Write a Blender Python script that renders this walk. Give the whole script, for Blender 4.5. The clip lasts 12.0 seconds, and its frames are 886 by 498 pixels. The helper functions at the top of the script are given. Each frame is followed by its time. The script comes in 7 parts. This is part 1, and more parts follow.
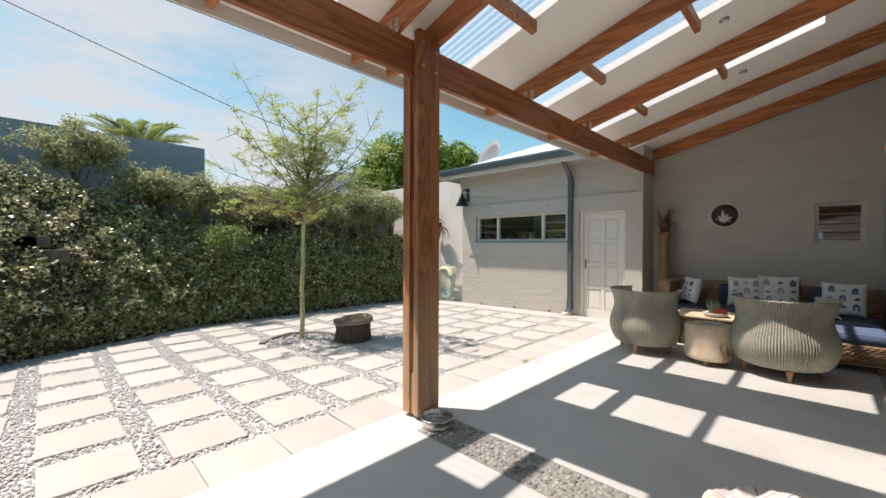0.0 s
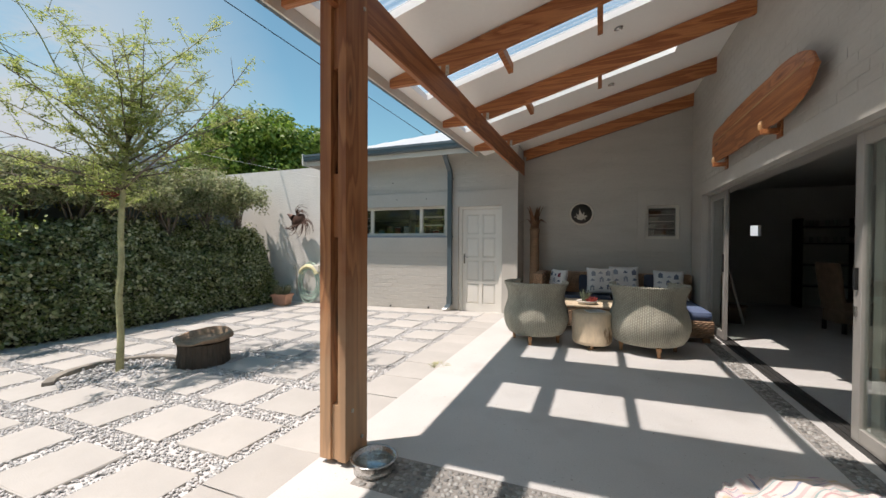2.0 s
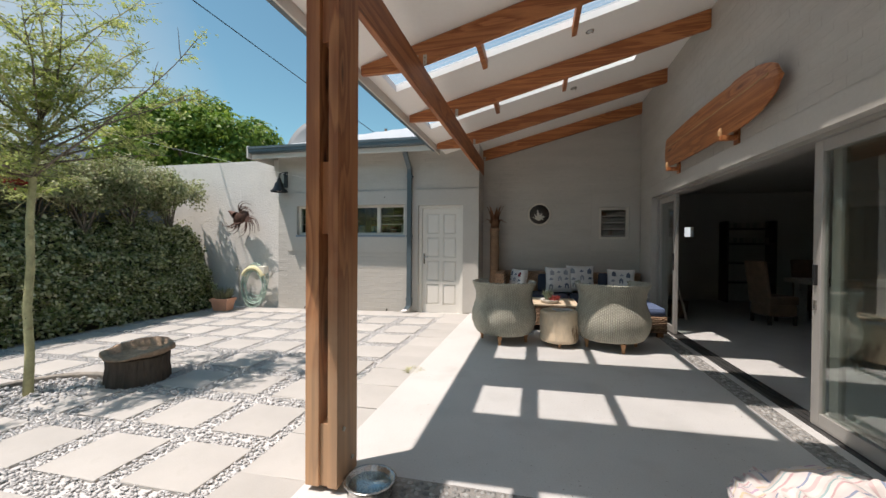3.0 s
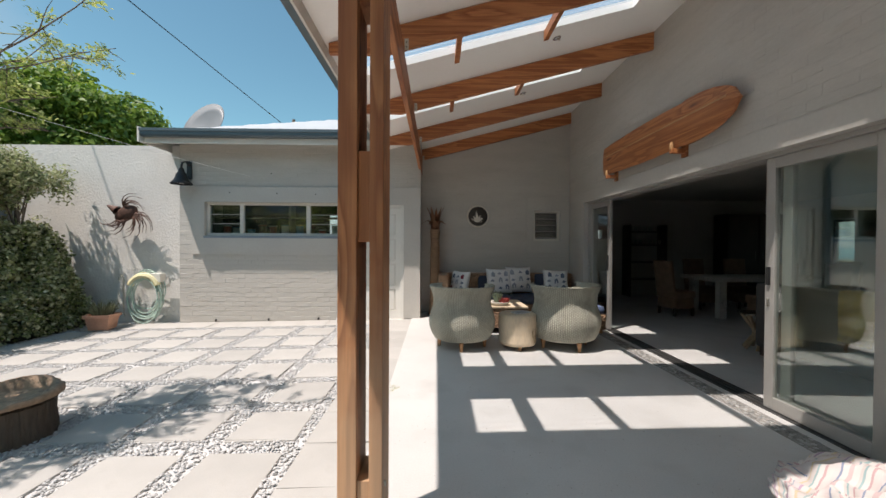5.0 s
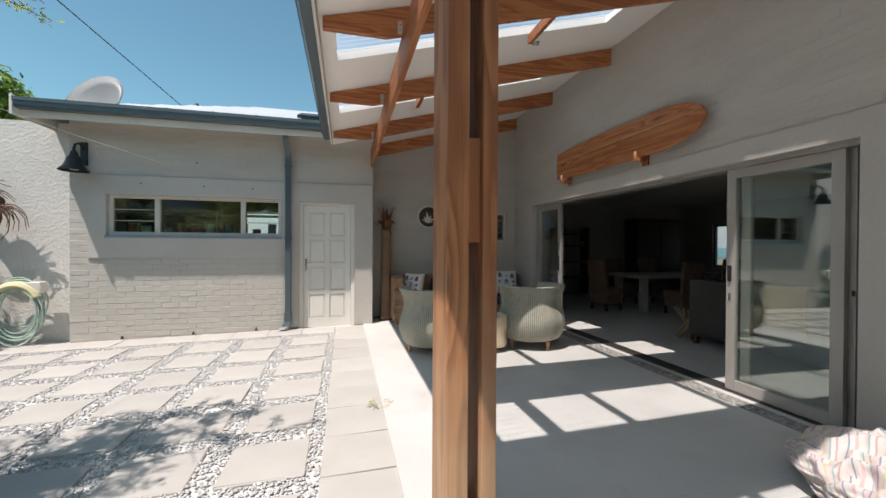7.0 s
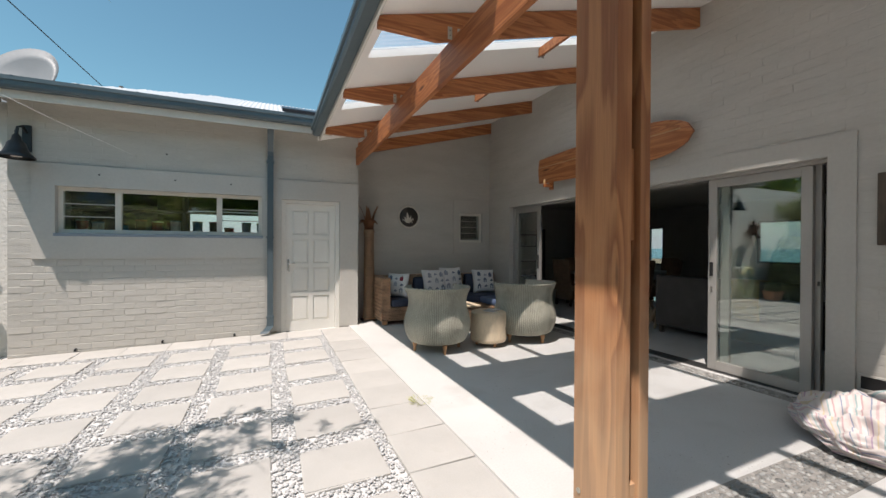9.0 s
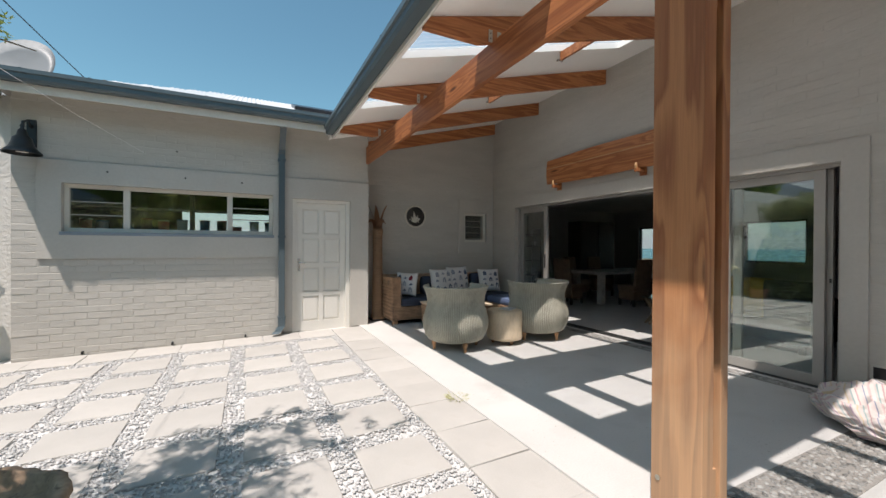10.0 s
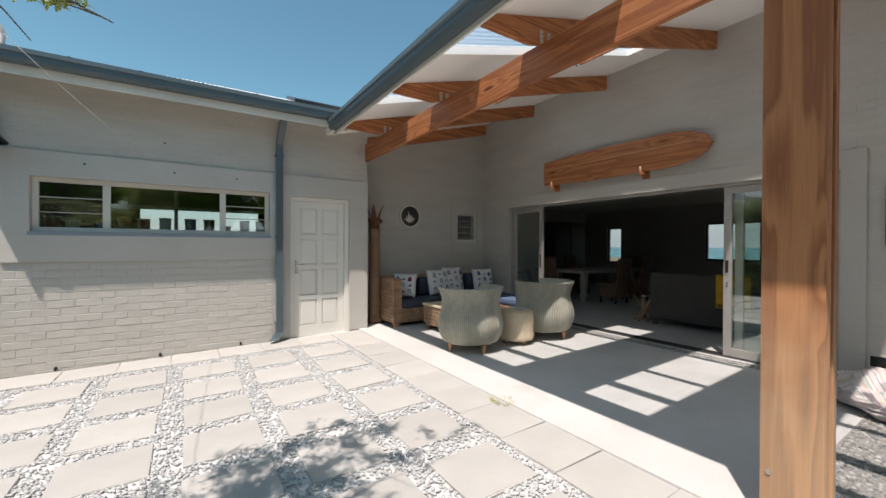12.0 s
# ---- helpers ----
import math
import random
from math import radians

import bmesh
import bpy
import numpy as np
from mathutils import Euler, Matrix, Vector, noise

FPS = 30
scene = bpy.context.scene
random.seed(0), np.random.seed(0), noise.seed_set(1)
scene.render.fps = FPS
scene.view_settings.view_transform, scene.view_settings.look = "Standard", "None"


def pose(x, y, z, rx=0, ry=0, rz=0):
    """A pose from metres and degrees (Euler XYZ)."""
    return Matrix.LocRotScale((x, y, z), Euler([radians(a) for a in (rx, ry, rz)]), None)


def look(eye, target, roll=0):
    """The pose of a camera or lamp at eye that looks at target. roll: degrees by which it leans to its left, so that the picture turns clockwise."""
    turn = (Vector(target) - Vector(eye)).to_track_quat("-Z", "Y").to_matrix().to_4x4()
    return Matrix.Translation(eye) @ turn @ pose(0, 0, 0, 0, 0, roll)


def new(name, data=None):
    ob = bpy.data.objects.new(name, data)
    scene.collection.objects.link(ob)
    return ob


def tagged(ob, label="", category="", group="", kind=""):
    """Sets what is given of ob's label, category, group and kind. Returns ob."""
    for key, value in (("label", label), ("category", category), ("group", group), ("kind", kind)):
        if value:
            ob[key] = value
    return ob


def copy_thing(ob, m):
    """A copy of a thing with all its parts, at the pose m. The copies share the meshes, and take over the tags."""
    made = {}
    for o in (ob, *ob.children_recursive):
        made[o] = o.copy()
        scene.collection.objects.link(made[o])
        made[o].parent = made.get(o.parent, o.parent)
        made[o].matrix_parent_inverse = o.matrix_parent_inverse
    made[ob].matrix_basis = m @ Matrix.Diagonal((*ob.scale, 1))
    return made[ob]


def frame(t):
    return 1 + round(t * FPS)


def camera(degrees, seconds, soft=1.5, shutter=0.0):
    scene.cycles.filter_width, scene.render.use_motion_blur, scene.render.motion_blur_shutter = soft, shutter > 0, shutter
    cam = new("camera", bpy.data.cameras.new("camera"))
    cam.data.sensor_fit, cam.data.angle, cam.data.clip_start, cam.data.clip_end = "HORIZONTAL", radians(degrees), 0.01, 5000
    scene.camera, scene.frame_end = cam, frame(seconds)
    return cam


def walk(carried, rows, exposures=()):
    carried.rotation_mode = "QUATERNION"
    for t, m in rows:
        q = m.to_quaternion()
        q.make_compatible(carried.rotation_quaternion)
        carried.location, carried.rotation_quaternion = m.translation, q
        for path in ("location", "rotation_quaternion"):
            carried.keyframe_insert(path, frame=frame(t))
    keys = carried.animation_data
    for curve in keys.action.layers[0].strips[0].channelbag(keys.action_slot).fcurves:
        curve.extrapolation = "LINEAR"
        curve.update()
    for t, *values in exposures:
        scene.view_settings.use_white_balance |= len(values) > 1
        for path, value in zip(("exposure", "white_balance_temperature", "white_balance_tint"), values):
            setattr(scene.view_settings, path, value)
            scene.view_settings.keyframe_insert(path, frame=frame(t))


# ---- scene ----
cam = camera(97.6, 12.0)
PATH = [
    (0, (0.033, -0.031, 1.384), (-1.367, 1.397, 1.365), 0.2),
    (0.5, (-0.233, -0.004, 1.363), (-1.461, 1.575, 1.337), 0.3),
    (1, (-0.453, 0.029, 1.344), (-1.504, 1.73, 1.321), 0.3),
    (1.5, (-0.653, 0.073, 1.327), (-1.551, 1.86, 1.302), 0.3),
    (2, (-0.86, 0.115, 1.328), (-1.606, 1.971, 1.299), 0.3),
    (2.5, (-1.043, 0.15, 1.321), (-1.641, 2.058, 1.293), 0.4),
    (3, (-1.235, 0.184, 1.309), (-1.702, 2.129, 1.285), 0.4),
    (3.5, (-1.411, 0.23, 1.319), (-1.753, 2.2, 1.295), 0.4),
    (5.5, (-2.207, 0.459, 1.354), (-2.045, 2.452, 1.331), 0.3),
    (6, (-2.391, 0.525, 1.352), (-2.106, 2.504, 1.331), 0.3),
    (6.5, (-2.574, 0.616, 1.34), (-2.18, 2.577, 1.322), 0.3),
    (7, (-2.763, 0.69, 1.347), (-2.272, 2.629, 1.332), 0.3),
    (9, (-3.661, 0.884, 1.329), (-2.847, 2.711, 1.319), 0.3),
    (9.5, (-3.9, 0.962, 1.324), (-3.033, 2.764, 1.315), 0.3),
    (10, (-4.109, 1.043, 1.319), (-3.213, 2.832, 1.309), 0.3),
    (10.5, (-4.313, 1.123, 1.315), (-3.395, 2.899, 1.302), 0.2),
    (11, (-4.495, 1.221, 1.32), (-3.538, 2.978, 1.312), 0.2),
    (11.5, (-4.632, 1.344, 1.321), (-3.617, 3.067, 1.311), 0.2),
    (12, (-4.743, 1.499, 1.339), (-3.648, 3.173, 1.325), 0.2),
]
walk(cam, [(t, look(eye, target, roll)) for t, eye, target, roll in PATH], exposures=[(0.0, 0.86, 7200, 19), (2.5, 0.66, 7050, 18), (12.0, 0.68, 6900, 17)])


# ---- world, sun, exposure ----
SUN_WAY = Vector((-0.362, -0.258, 1.0)).normalized()
world = bpy.data.worlds.new("sky")
scene.world = world
world.use_nodes = True
wn, wl = world.node_tree.nodes, world.node_tree.links
sky = wn.new("ShaderNodeTexSky")
sky.sky_type, sky.sun_disc = "NISHITA", False
sky.sun_elevation = math.asin(SUN_WAY.z)
sky.sun_rotation = math.atan2(SUN_WAY.x, SUN_WAY.y)
sky.air_density, sky.dust_density, sky.ozone_density = 1.0, 0.4, 0.7
tc = wn.new("ShaderNodeTexCoord")
mp = wn.new("ShaderNodeMapping")
mp.inputs["Scale"].default_value = (1.2, 1.2, 4.0)
cn = wn.new("ShaderNodeTexNoise")
cn.inputs["Scale"].default_value, cn.inputs["Detail"].default_value, cn.inputs["Roughness"].default_value = 2.2, 8.0, 0.62
cr = wn.new("ShaderNodeValToRGB")
cr.color_ramp.elements[0].position, cr.color_ramp.elements[1].position = 0.26, 0.52
sep = wn.new("ShaderNodeSeparateXYZ")
west = wn.new("ShaderNodeMapRange")
west.inputs["From Min"].default_value, west.inputs["From Max"].default_value = 0.64, 0.92
inv = wn.new("ShaderNodeMath")
inv.operation = "MULTIPLY"
inv.inputs[1].default_value = -1.0
cm = wn.new("ShaderNodeMath")
cm.operation = "MULTIPLY"
mixc = wn.new("ShaderNodeMixRGB")
mixc.inputs["Color2"].default_value = (2.75, 3.2, 3.55, 1)
wl.new(tc.outputs["Generated"], mp.inputs["Vector"])
wl.new(mp.outputs["Vector"], cn.inputs["Vector"])
wl.new(cn.outputs["Fac"], cr.inputs["Fac"])
wl.new(tc.outputs["Generated"], sep.inputs["Vector"])
wl.new(sep.outputs["X"], inv.inputs[0])
wl.new(inv.outputs["Value"], west.inputs["Value"])
wl.new(cr.outputs["Color"], cm.inputs[0])
wl.new(west.outputs["Result"], cm.inputs[1])
wl.new(cm.outputs["Value"], mixc.inputs["Fac"])
tint = wn.new("ShaderNodeMixRGB")
tint.blend_type = "MULTIPLY"
tint.inputs["Fac"].default_value = 1.0
tint.inputs["Color2"].default_value = (0.53, 0.81, 0.73, 1)
wl.new(sky.outputs["Color"], tint.inputs["Color1"])
wl.new(tint.outputs["Color"], mixc.inputs["Color1"])
haze, hmix = wn.new("ShaderNodeMapRange"), wn.new("ShaderNodeMixRGB")   # white haze low over the sea
haze.inputs["From Min"].default_value, haze.inputs["From Max"].default_value = 0.16, 0.02
hmix.inputs["Color2"].default_value = (2.9, 3.25, 3.6, 1)
wl.new(sep.outputs["Z"], haze.inputs["Value"])
wl.new(haze.outputs["Result"], hmix.inputs["Fac"])
wl.new(mixc.outputs["Color"], hmix.inputs["Color1"])
wl.new(hmix.outputs["Color"], wn["Background"].inputs["Color"])
wn["Background"].inputs["Strength"].default_value = 0.13
sun = new("sun", bpy.data.lights.new("sun", "SUN"))
sun.data.energy, sun.data.angle, sun.data.color = 3.8, radians(0.6), (1.0, 0.965, 0.92)
sun.matrix_world = look(SUN_WAY * 30, (0, 0, 0))

# ---- materials ----


def mat(name, col, rough=0.75, var=0.12, scale=3.0, bump=0.15, fine=60.0, metal=0.0, rand=0.0, island=0.0,
        stretch=(1, 1, 1), dark=None, dark_at=(0.62, 0.75), spec=0.5, dist=0.01):
    """Principled surface with colour drift at two scales, fine relief and optional stains."""
    m = bpy.data.materials.new(name)
    m.use_nodes = True
    n, l = m.node_tree.nodes, m.node_tree.links
    b = n["Principled BSDF"]
    b.inputs["Metallic"].default_value = metal
    b.inputs["Specular IOR Level"].default_value = spec
    co, mpg = n.new("ShaderNodeTexCoord"), n.new("ShaderNodeMapping")
    mpg.inputs["Scale"].default_value = stretch
    l.new(co.outputs["Object"], mpg.inputs["Vector"])
    big, small = n.new("ShaderNodeTexNoise"), n.new("ShaderNodeTexNoise")
    for node, sc, det in ((big, scale, 5), (small, fine, 4)):
        node.inputs["Scale"].default_value, node.inputs["Detail"].default_value = sc, det
        l.new(mpg.outputs["Vector"], node.inputs["Vector"])
    val = n.new("ShaderNodeMapRange")
    val.inputs["From Min"].default_value, val.inputs["From Max"].default_value = 0.3, 0.7
    val.inputs["To Min"].default_value, val.inputs["To Max"].default_value = 1 - var, 1 + var
    l.new(big.outputs["Fac"], val.inputs["Value"])
    val2 = n.new("ShaderNodeMapRange")
    val2.inputs["From Min"].default_value, val2.inputs["From Max"].default_value = 0.3, 0.7
    val2.inputs["To Min"].default_value, val2.inputs["To Max"].default_value = 1 - var * 0.6, 1 + var * 0.6
    l.new(small.outputs["Fac"], val2.inputs["Value"])
    mul = n.new("ShaderNodeMath")
    mul.operation = "MULTIPLY"
    l.new(val.outputs["Result"], mul.inputs[0])
    l.new(val2.outputs["Result"], mul.inputs[1])
    last = mul
    for amount, node, socket in ((rand, "ShaderNodeObjectInfo", "Random"), (island, "ShaderNodeNewGeometry", "Random Per Island")):
        if amount:
            src, mr, mm = n.new(node), n.new("ShaderNodeMapRange"), n.new("ShaderNodeMath")
            mr.inputs["To Min"].default_value, mr.inputs["To Max"].default_value = 1 - amount, 1 + amount
            mm.operation = "MULTIPLY"
            l.new(src.outputs[socket], mr.inputs["Value"])
            l.new(last.outputs[0], mm.inputs[0])
            l.new(mr.outputs["Result"], mm.inputs[1])
            last = mm
    hsv = n.new("ShaderNodeHueSaturation")
    hsv.inputs["Color"].default_value = (*col, 1)
    l.new(last.outputs[0], hsv.inputs["Value"])
    out = hsv.outputs["Color"]
    if dark:
        st, ramp, mx = n.new("ShaderNodeTexNoise"), n.new("ShaderNodeValToRGB"), n.new("ShaderNodeMixRGB")
        st.inputs["Scale"].default_value, st.inputs["Detail"].default_value = scale * 2.3, 8
        l.new(mpg.outputs["Vector"], st.inputs["Vector"])
        ramp.color_ramp.elements[0].position, ramp.color_ramp.elements[1].position = dark_at
        l.new(st.outputs["Fac"], ramp.inputs["Fac"])
        l.new(ramp.outputs["Color"], mx.inputs["Fac"])
        l.new(out, mx.inputs["Color1"])
        mx.inputs["Color2"].default_value = (*dark, 1)
        out = mx.outputs["Color"]
    l.new(out, b.inputs["Base Color"])
    rr = n.new("ShaderNodeMapRange")
    rr.inputs["To Min"].default_value, rr.inputs["To Max"].default_value = max(0.02, rough - 0.1), min(1, rough + 0.1)
    l.new(small.outputs["Fac"], rr.inputs["Value"])
    l.new(rr.outputs["Result"], b.inputs["Roughness"])
    if bump:
        bp = n.new("ShaderNodeBump")
        bp.inputs["Strength"].default_value, bp.inputs["Distance"].default_value = bump, dist
        l.new(small.outputs["Fac"], bp.inputs["Height"])
        l.new(bp.outputs["Normal"], b.inputs["Normal"])
    return m


def wood(name, axis, light, deep, rough=0.55, rand=0.12, ring=16.0, lines=3.6, streak=(0.62, 1.32)):
    """Sawn timber with grain along an axis (0 x, 1 y, 2 z), darker growth lines and a few knots."""
    m = bpy.data.materials.new(name)
    m.use_nodes = True
    n, l = m.node_tree.nodes, m.node_tree.links
    b = n["Principled BSDF"]
    co, mpg, inf = n.new("ShaderNodeTexCoord"), n.new("ShaderNodeMapping"), n.new("ShaderNodeObjectInfo")
    sc = [1.0, 1.0, 1.0]
    sc[axis] = 0.035
    mpg.inputs["Scale"].default_value = sc
    off, ad = n.new("ShaderNodeMath"), n.new("ShaderNodeVectorMath")
    off.operation = "MULTIPLY"
    off.inputs[1].default_value = 37.0
    l.new(inf.outputs["Random"], off.inputs[0])
    l.new(co.outputs["Object"], ad.inputs[0])
    l.new(off.outputs["Value"], ad.inputs[1])
    l.new(ad.outputs["Vector"], mpg.inputs["Vector"])
    big, fine = n.new("ShaderNodeTexNoise"), n.new("ShaderNodeTexNoise")
    big.inputs["Scale"].default_value, big.inputs["Detail"].default_value, big.inputs["Distortion"].default_value = ring, 4, 0.25
    fine.inputs["Scale"].default_value, fine.inputs["Detail"].default_value = 160, 3
    l.new(mpg.outputs["Vector"], big.inputs["Vector"])
    l.new(mpg.outputs["Vector"], fine.inputs["Vector"])
    saw = n.new("ShaderNodeMath")
    saw.operation = "MULTIPLY"
    saw.inputs[1].default_value = lines
    fr = n.new("ShaderNodeMath")
    fr.operation = "FRACT"
    l.new(big.outputs["Fac"], saw.inputs[0])
    wrap, add = n.new("ShaderNodeMapRange"), n.new("ShaderNodeMath")
    wrap.interpolation_type = "SMOOTHSTEP"
    wrap.inputs["From Min"].default_value, wrap.inputs["From Max"].default_value = 0.0, 0.5
    wrap.inputs["To Min"].default_value, wrap.inputs["To Max"].default_value = 1.7, 0.0
    add.operation = "ADD"
    l.new(saw.outputs["Value"], add.inputs[0])
    l.new(wrap.outputs["Result"], add.inputs[1])
    l.new(add.outputs["Value"], fr.inputs[0])
    ramp = n.new("ShaderNodeValToRGB")
    ramp.color_ramp.elements[0].color = (*light, 1)
    ramp.color_ramp.elements[1].color = (*deep, 1)
    ramp.color_ramp.elements[0].position, ramp.color_ramp.elements[1].position = 0.2, 0.84
    ramp.color_ramp.elements.new(1.0).color = (*light, 1)
    l.new(fr.outputs["Value"], ramp.inputs["Fac"])
    kn, kr, kx, km = n.new("ShaderNodeTexVoronoi"), n.new("ShaderNodeValToRGB"), n.new("ShaderNodeMixRGB"), n.new("ShaderNodeMapping")
    ks = [5.0, 5.0, 5.0]
    ks[axis] = 1.15
    km.inputs["Scale"].default_value = ks
    l.new(ad.outputs["Vector"], km.inputs["Vector"])
    l.new(km.outputs["Vector"], kn.inputs["Vector"])
    kn.inputs["Scale"].default_value = 1.0
    kr.color_ramp.elements[0].color, kr.color_ramp.elements[1].color = (1, 1, 1, 1), (0, 0, 0, 1)
    kr.color_ramp.elements[0].position, kr.color_ramp.elements[1].position = 0.05, 0.12
    l.new(kn.outputs["Distance"], kr.inputs["Fac"])
    l.new(kn.outputs["Distance"], wrap.inputs["Value"])
    l.new(kr.outputs["Color"], kx.inputs["Fac"])
    l.new(ramp.outputs["Color"], kx.inputs["Color1"])
    kx.inputs["Color2"].default_value = (deep[0] * 0.35, deep[1] * 0.3, deep[2] * 0.3, 1)
    hsv, mr, fm, mm = n.new("ShaderNodeHueSaturation"), n.new("ShaderNodeMapRange"), n.new("ShaderNodeMapRange"), n.new("ShaderNodeMath")
    mr.inputs["To Min"].default_value, mr.inputs["To Max"].default_value = 1 - rand, 1 + rand
    fm.inputs["To Min"].default_value, fm.inputs["To Max"].default_value = streak
    mm.operation = "MULTIPLY"
    l.new(inf.outputs["Random"], mr.inputs["Value"])
    l.new(fine.outputs["Fac"], fm.inputs["Value"])
    l.new(mr.outputs["Result"], mm.inputs[0])
    l.new(fm.outputs["Result"], mm.inputs[1])
    l.new(mm.outputs["Value"], hsv.inputs["Value"])
    l.new(kx.outputs["Color"], hsv.inputs["Color"])
    l.new(hsv.outputs["Color"], b.inputs["Base Color"])
    b.inputs["Roughness"].default_value = rough
    bp = n.new("ShaderNodeBump")
    bp.inputs["Strength"].default_value, bp.inputs["Distance"].default_value = 0.25, 0.004
    l.new(fine.outputs["Fac"], bp.inputs["Height"])
    l.new(bp.outputs["Normal"], b.inputs["Normal"])
    return m


def glass(name, tint=(0.9, 0.95, 0.93)):
    """Clear pane: a thin gloss over plain transmission, stronger at a slant."""
    m = bpy.data.materials.new(name)
    m.use_nodes = True
    n, l = m.node_tree.nodes, m.node_tree.links
    n.remove(n["Principled BSDF"])
    tr, gl, lw, mx = n.new("ShaderNodeBsdfTransparent"), n.new("ShaderNodeBsdfGlossy"), n.new("ShaderNodeLayerWeight"), n.new("ShaderNodeMixShader")
    pw, ml = n.new("ShaderNodeMath"), n.new("ShaderNodeMath")
    tr.inputs["Color"].default_value = (*tint, 1)
    gl.inputs["Roughness"].default_value = 0.01
    lw.inputs["Blend"].default_value = 0.5
    pw.operation, ml.operation = "POWER", "MULTIPLY_ADD"
    pw.inputs[1].default_value, ml.inputs[1].default_value, ml.inputs[2].default_value = 4.0, 0.78, 0.155
    l.new(lw.outputs["Facing"], pw.inputs[0])
    l.new(pw.outputs["Value"], ml.inputs[0])
    l.new(ml.outputs["Value"], mx.inputs["Fac"])
    l.new(tr.outputs["BSDF"], mx.inputs[1])
    l.new(gl.outputs["BSDF"], mx.inputs[2])
    l.new(mx.outputs["Shader"], n["Material Output"].inputs["Surface"])
    return m


def polycarbonate():
    """Clear corrugated roof sheet: mostly see-through, a little milky, ribs milkier."""
    m = bpy.data.materials.new("polycarbonate")
    m.use_nodes = True
    n, l = m.node_tree.nodes, m.node_tree.links
    n.remove(n["Principled BSDF"])
    co, wv, mr = n.new("ShaderNodeTexCoord"), n.new("ShaderNodeTexWave"), n.new("ShaderNodeMapRange")
    wv.bands_direction = "Y"
    wv.inputs["Scale"].default_value = 4.2
    wv.inputs["Distortion"].default_value = 0.0
    l.new(co.outputs["Object"], wv.inputs["Vector"])
    mr.inputs["To Min"].default_value, mr.inputs["To Max"].default_value = 0.10, 0.26
    l.new(wv.outputs["Fac"], mr.inputs["Value"])
    tr, tl, mx = n.new("ShaderNodeBsdfTransparent"), n.new("ShaderNodeBsdfTranslucent"), n.new("ShaderNodeMixShader")
    tr.inputs["Color"].default_value = (0.95, 0.97, 0.98, 1)
    tl.inputs["Color"].default_value = (0.85, 0.88, 0.9, 1)
    l.new(mr.outputs["Result"], mx.inputs["Fac"])
    l.new(tr.outputs["BSDF"], mx.inputs[1])
    l.new(tl.outputs["BSDF"], mx.inputs[2])
    l.new(mx.outputs["Shader"], n["Material Output"].inputs["Surface"])
    return m


WALL = mat("wall_paint", (0.49, 0.468, 0.425), 0.85, 0.06, 1.3, 0.32, 22, dark=(0.43, 0.395, 0.335), dark_at=(0.6, 0.95), dist=0.006, stretch=(1, 1, 4))
PLASTER = mat("smooth_plaster_paint", (0.495, 0.473, 0.43), 0.8, 0.05, 1.5, 0.3, 30, rand=0.02, dist=0.004)
ROUGHWALL = mat("rough_plaster_paint", (0.66, 0.64, 0.60), 0.9, 0.05, 1.4, 0.7, 26, dark=(0.56, 0.545, 0.51), dark_at=(0.58, 0.85), dist=0.012)
BLUEWALL = mat("blue_grey_paint", (0.20, 0.26, 0.30), 0.8, 0.08, 1.0, 0.2, 25)
CONCRETE = mat("patio_screed", (0.53, 0.522, 0.505), 0.6, 0.09, 0.9, 0.3, 90, dark=(0.45, 0.44, 0.42), dark_at=(0.54, 0.8), dist=0.004)
SLAB = mat("paving_slab", (0.415, 0.40, 0.375), 0.85, 0.07, 2.5, 0.4, 120, rand=0.06, dist=0.004, dark=(0.355, 0.335, 0.305), dark_at=(0.58, 0.9))
PEBBLE = mat("pale_pebbles", (0.485, 0.483, 0.477), 0.8, 0.06, 12, 0.2, 60, island=0.13)
BED = mat("gravel_bed", (0.58, 0.573, 0.56), 0.95, 0.15, 30, 0.8, 90)
DARKPEB = mat("inlaid_pebbles", (0.29, 0.285, 0.27), 0.6, 0.1, 12, 0.2, 60, island=0.5)
MORTAR = mat("pebble_mortar", (0.27, 0.255, 0.235), 0.9, 0.15, 20, 0.4, 80)
EARTH = mat("dry_earth", (0.20, 0.16, 0.11), 0.95, 0.3, 1.2, 0.8, 20)
cn_, cl_ = CONCRETE.node_tree.nodes, CONCRETE.node_tree.links   # pits and specks in the screed
cb_ = cn_["Principled BSDF"].inputs["Base Color"]
csrc = cb_.links[0].from_socket
cco, cnz, crp, cmx, cnw = cn_.new("ShaderNodeTexCoord"), cn_.new("ShaderNodeTexNoise"), cn_.new("ShaderNodeValToRGB"), cn_.new("ShaderNodeMixRGB"), cn_.new("ShaderNodeTexNoise")
cnz.inputs["Scale"].default_value, cnz.inputs["Detail"].default_value, cnz.inputs["Roughness"].default_value = 42.0, 3.0, 0.6
cnw.inputs["Scale"].default_value, cnw.inputs["Detail"].default_value = 1.6, 3.0
cml = cn_.new("ShaderNodeMath")
cml.operation = "MULTIPLY_ADD"
cml.inputs[1].default_value = 0.22
cl_.new(cco.outputs["Object"], cnz.inputs["Vector"])
cl_.new(cco.outputs["Object"], cnw.inputs["Vector"])
cl_.new(cnw.outputs["Fac"], cml.inputs[0])
cl_.new(cnz.outputs["Fac"], cml.inputs[2])
crp.color_ramp.elements[0].position, crp.color_ramp.elements[1].position = 0.775, 0.83
cl_.new(cml.outputs["Value"], crp.inputs["Fac"])
cl_.new(crp.outputs["Color"], cmx.inputs["Fac"])
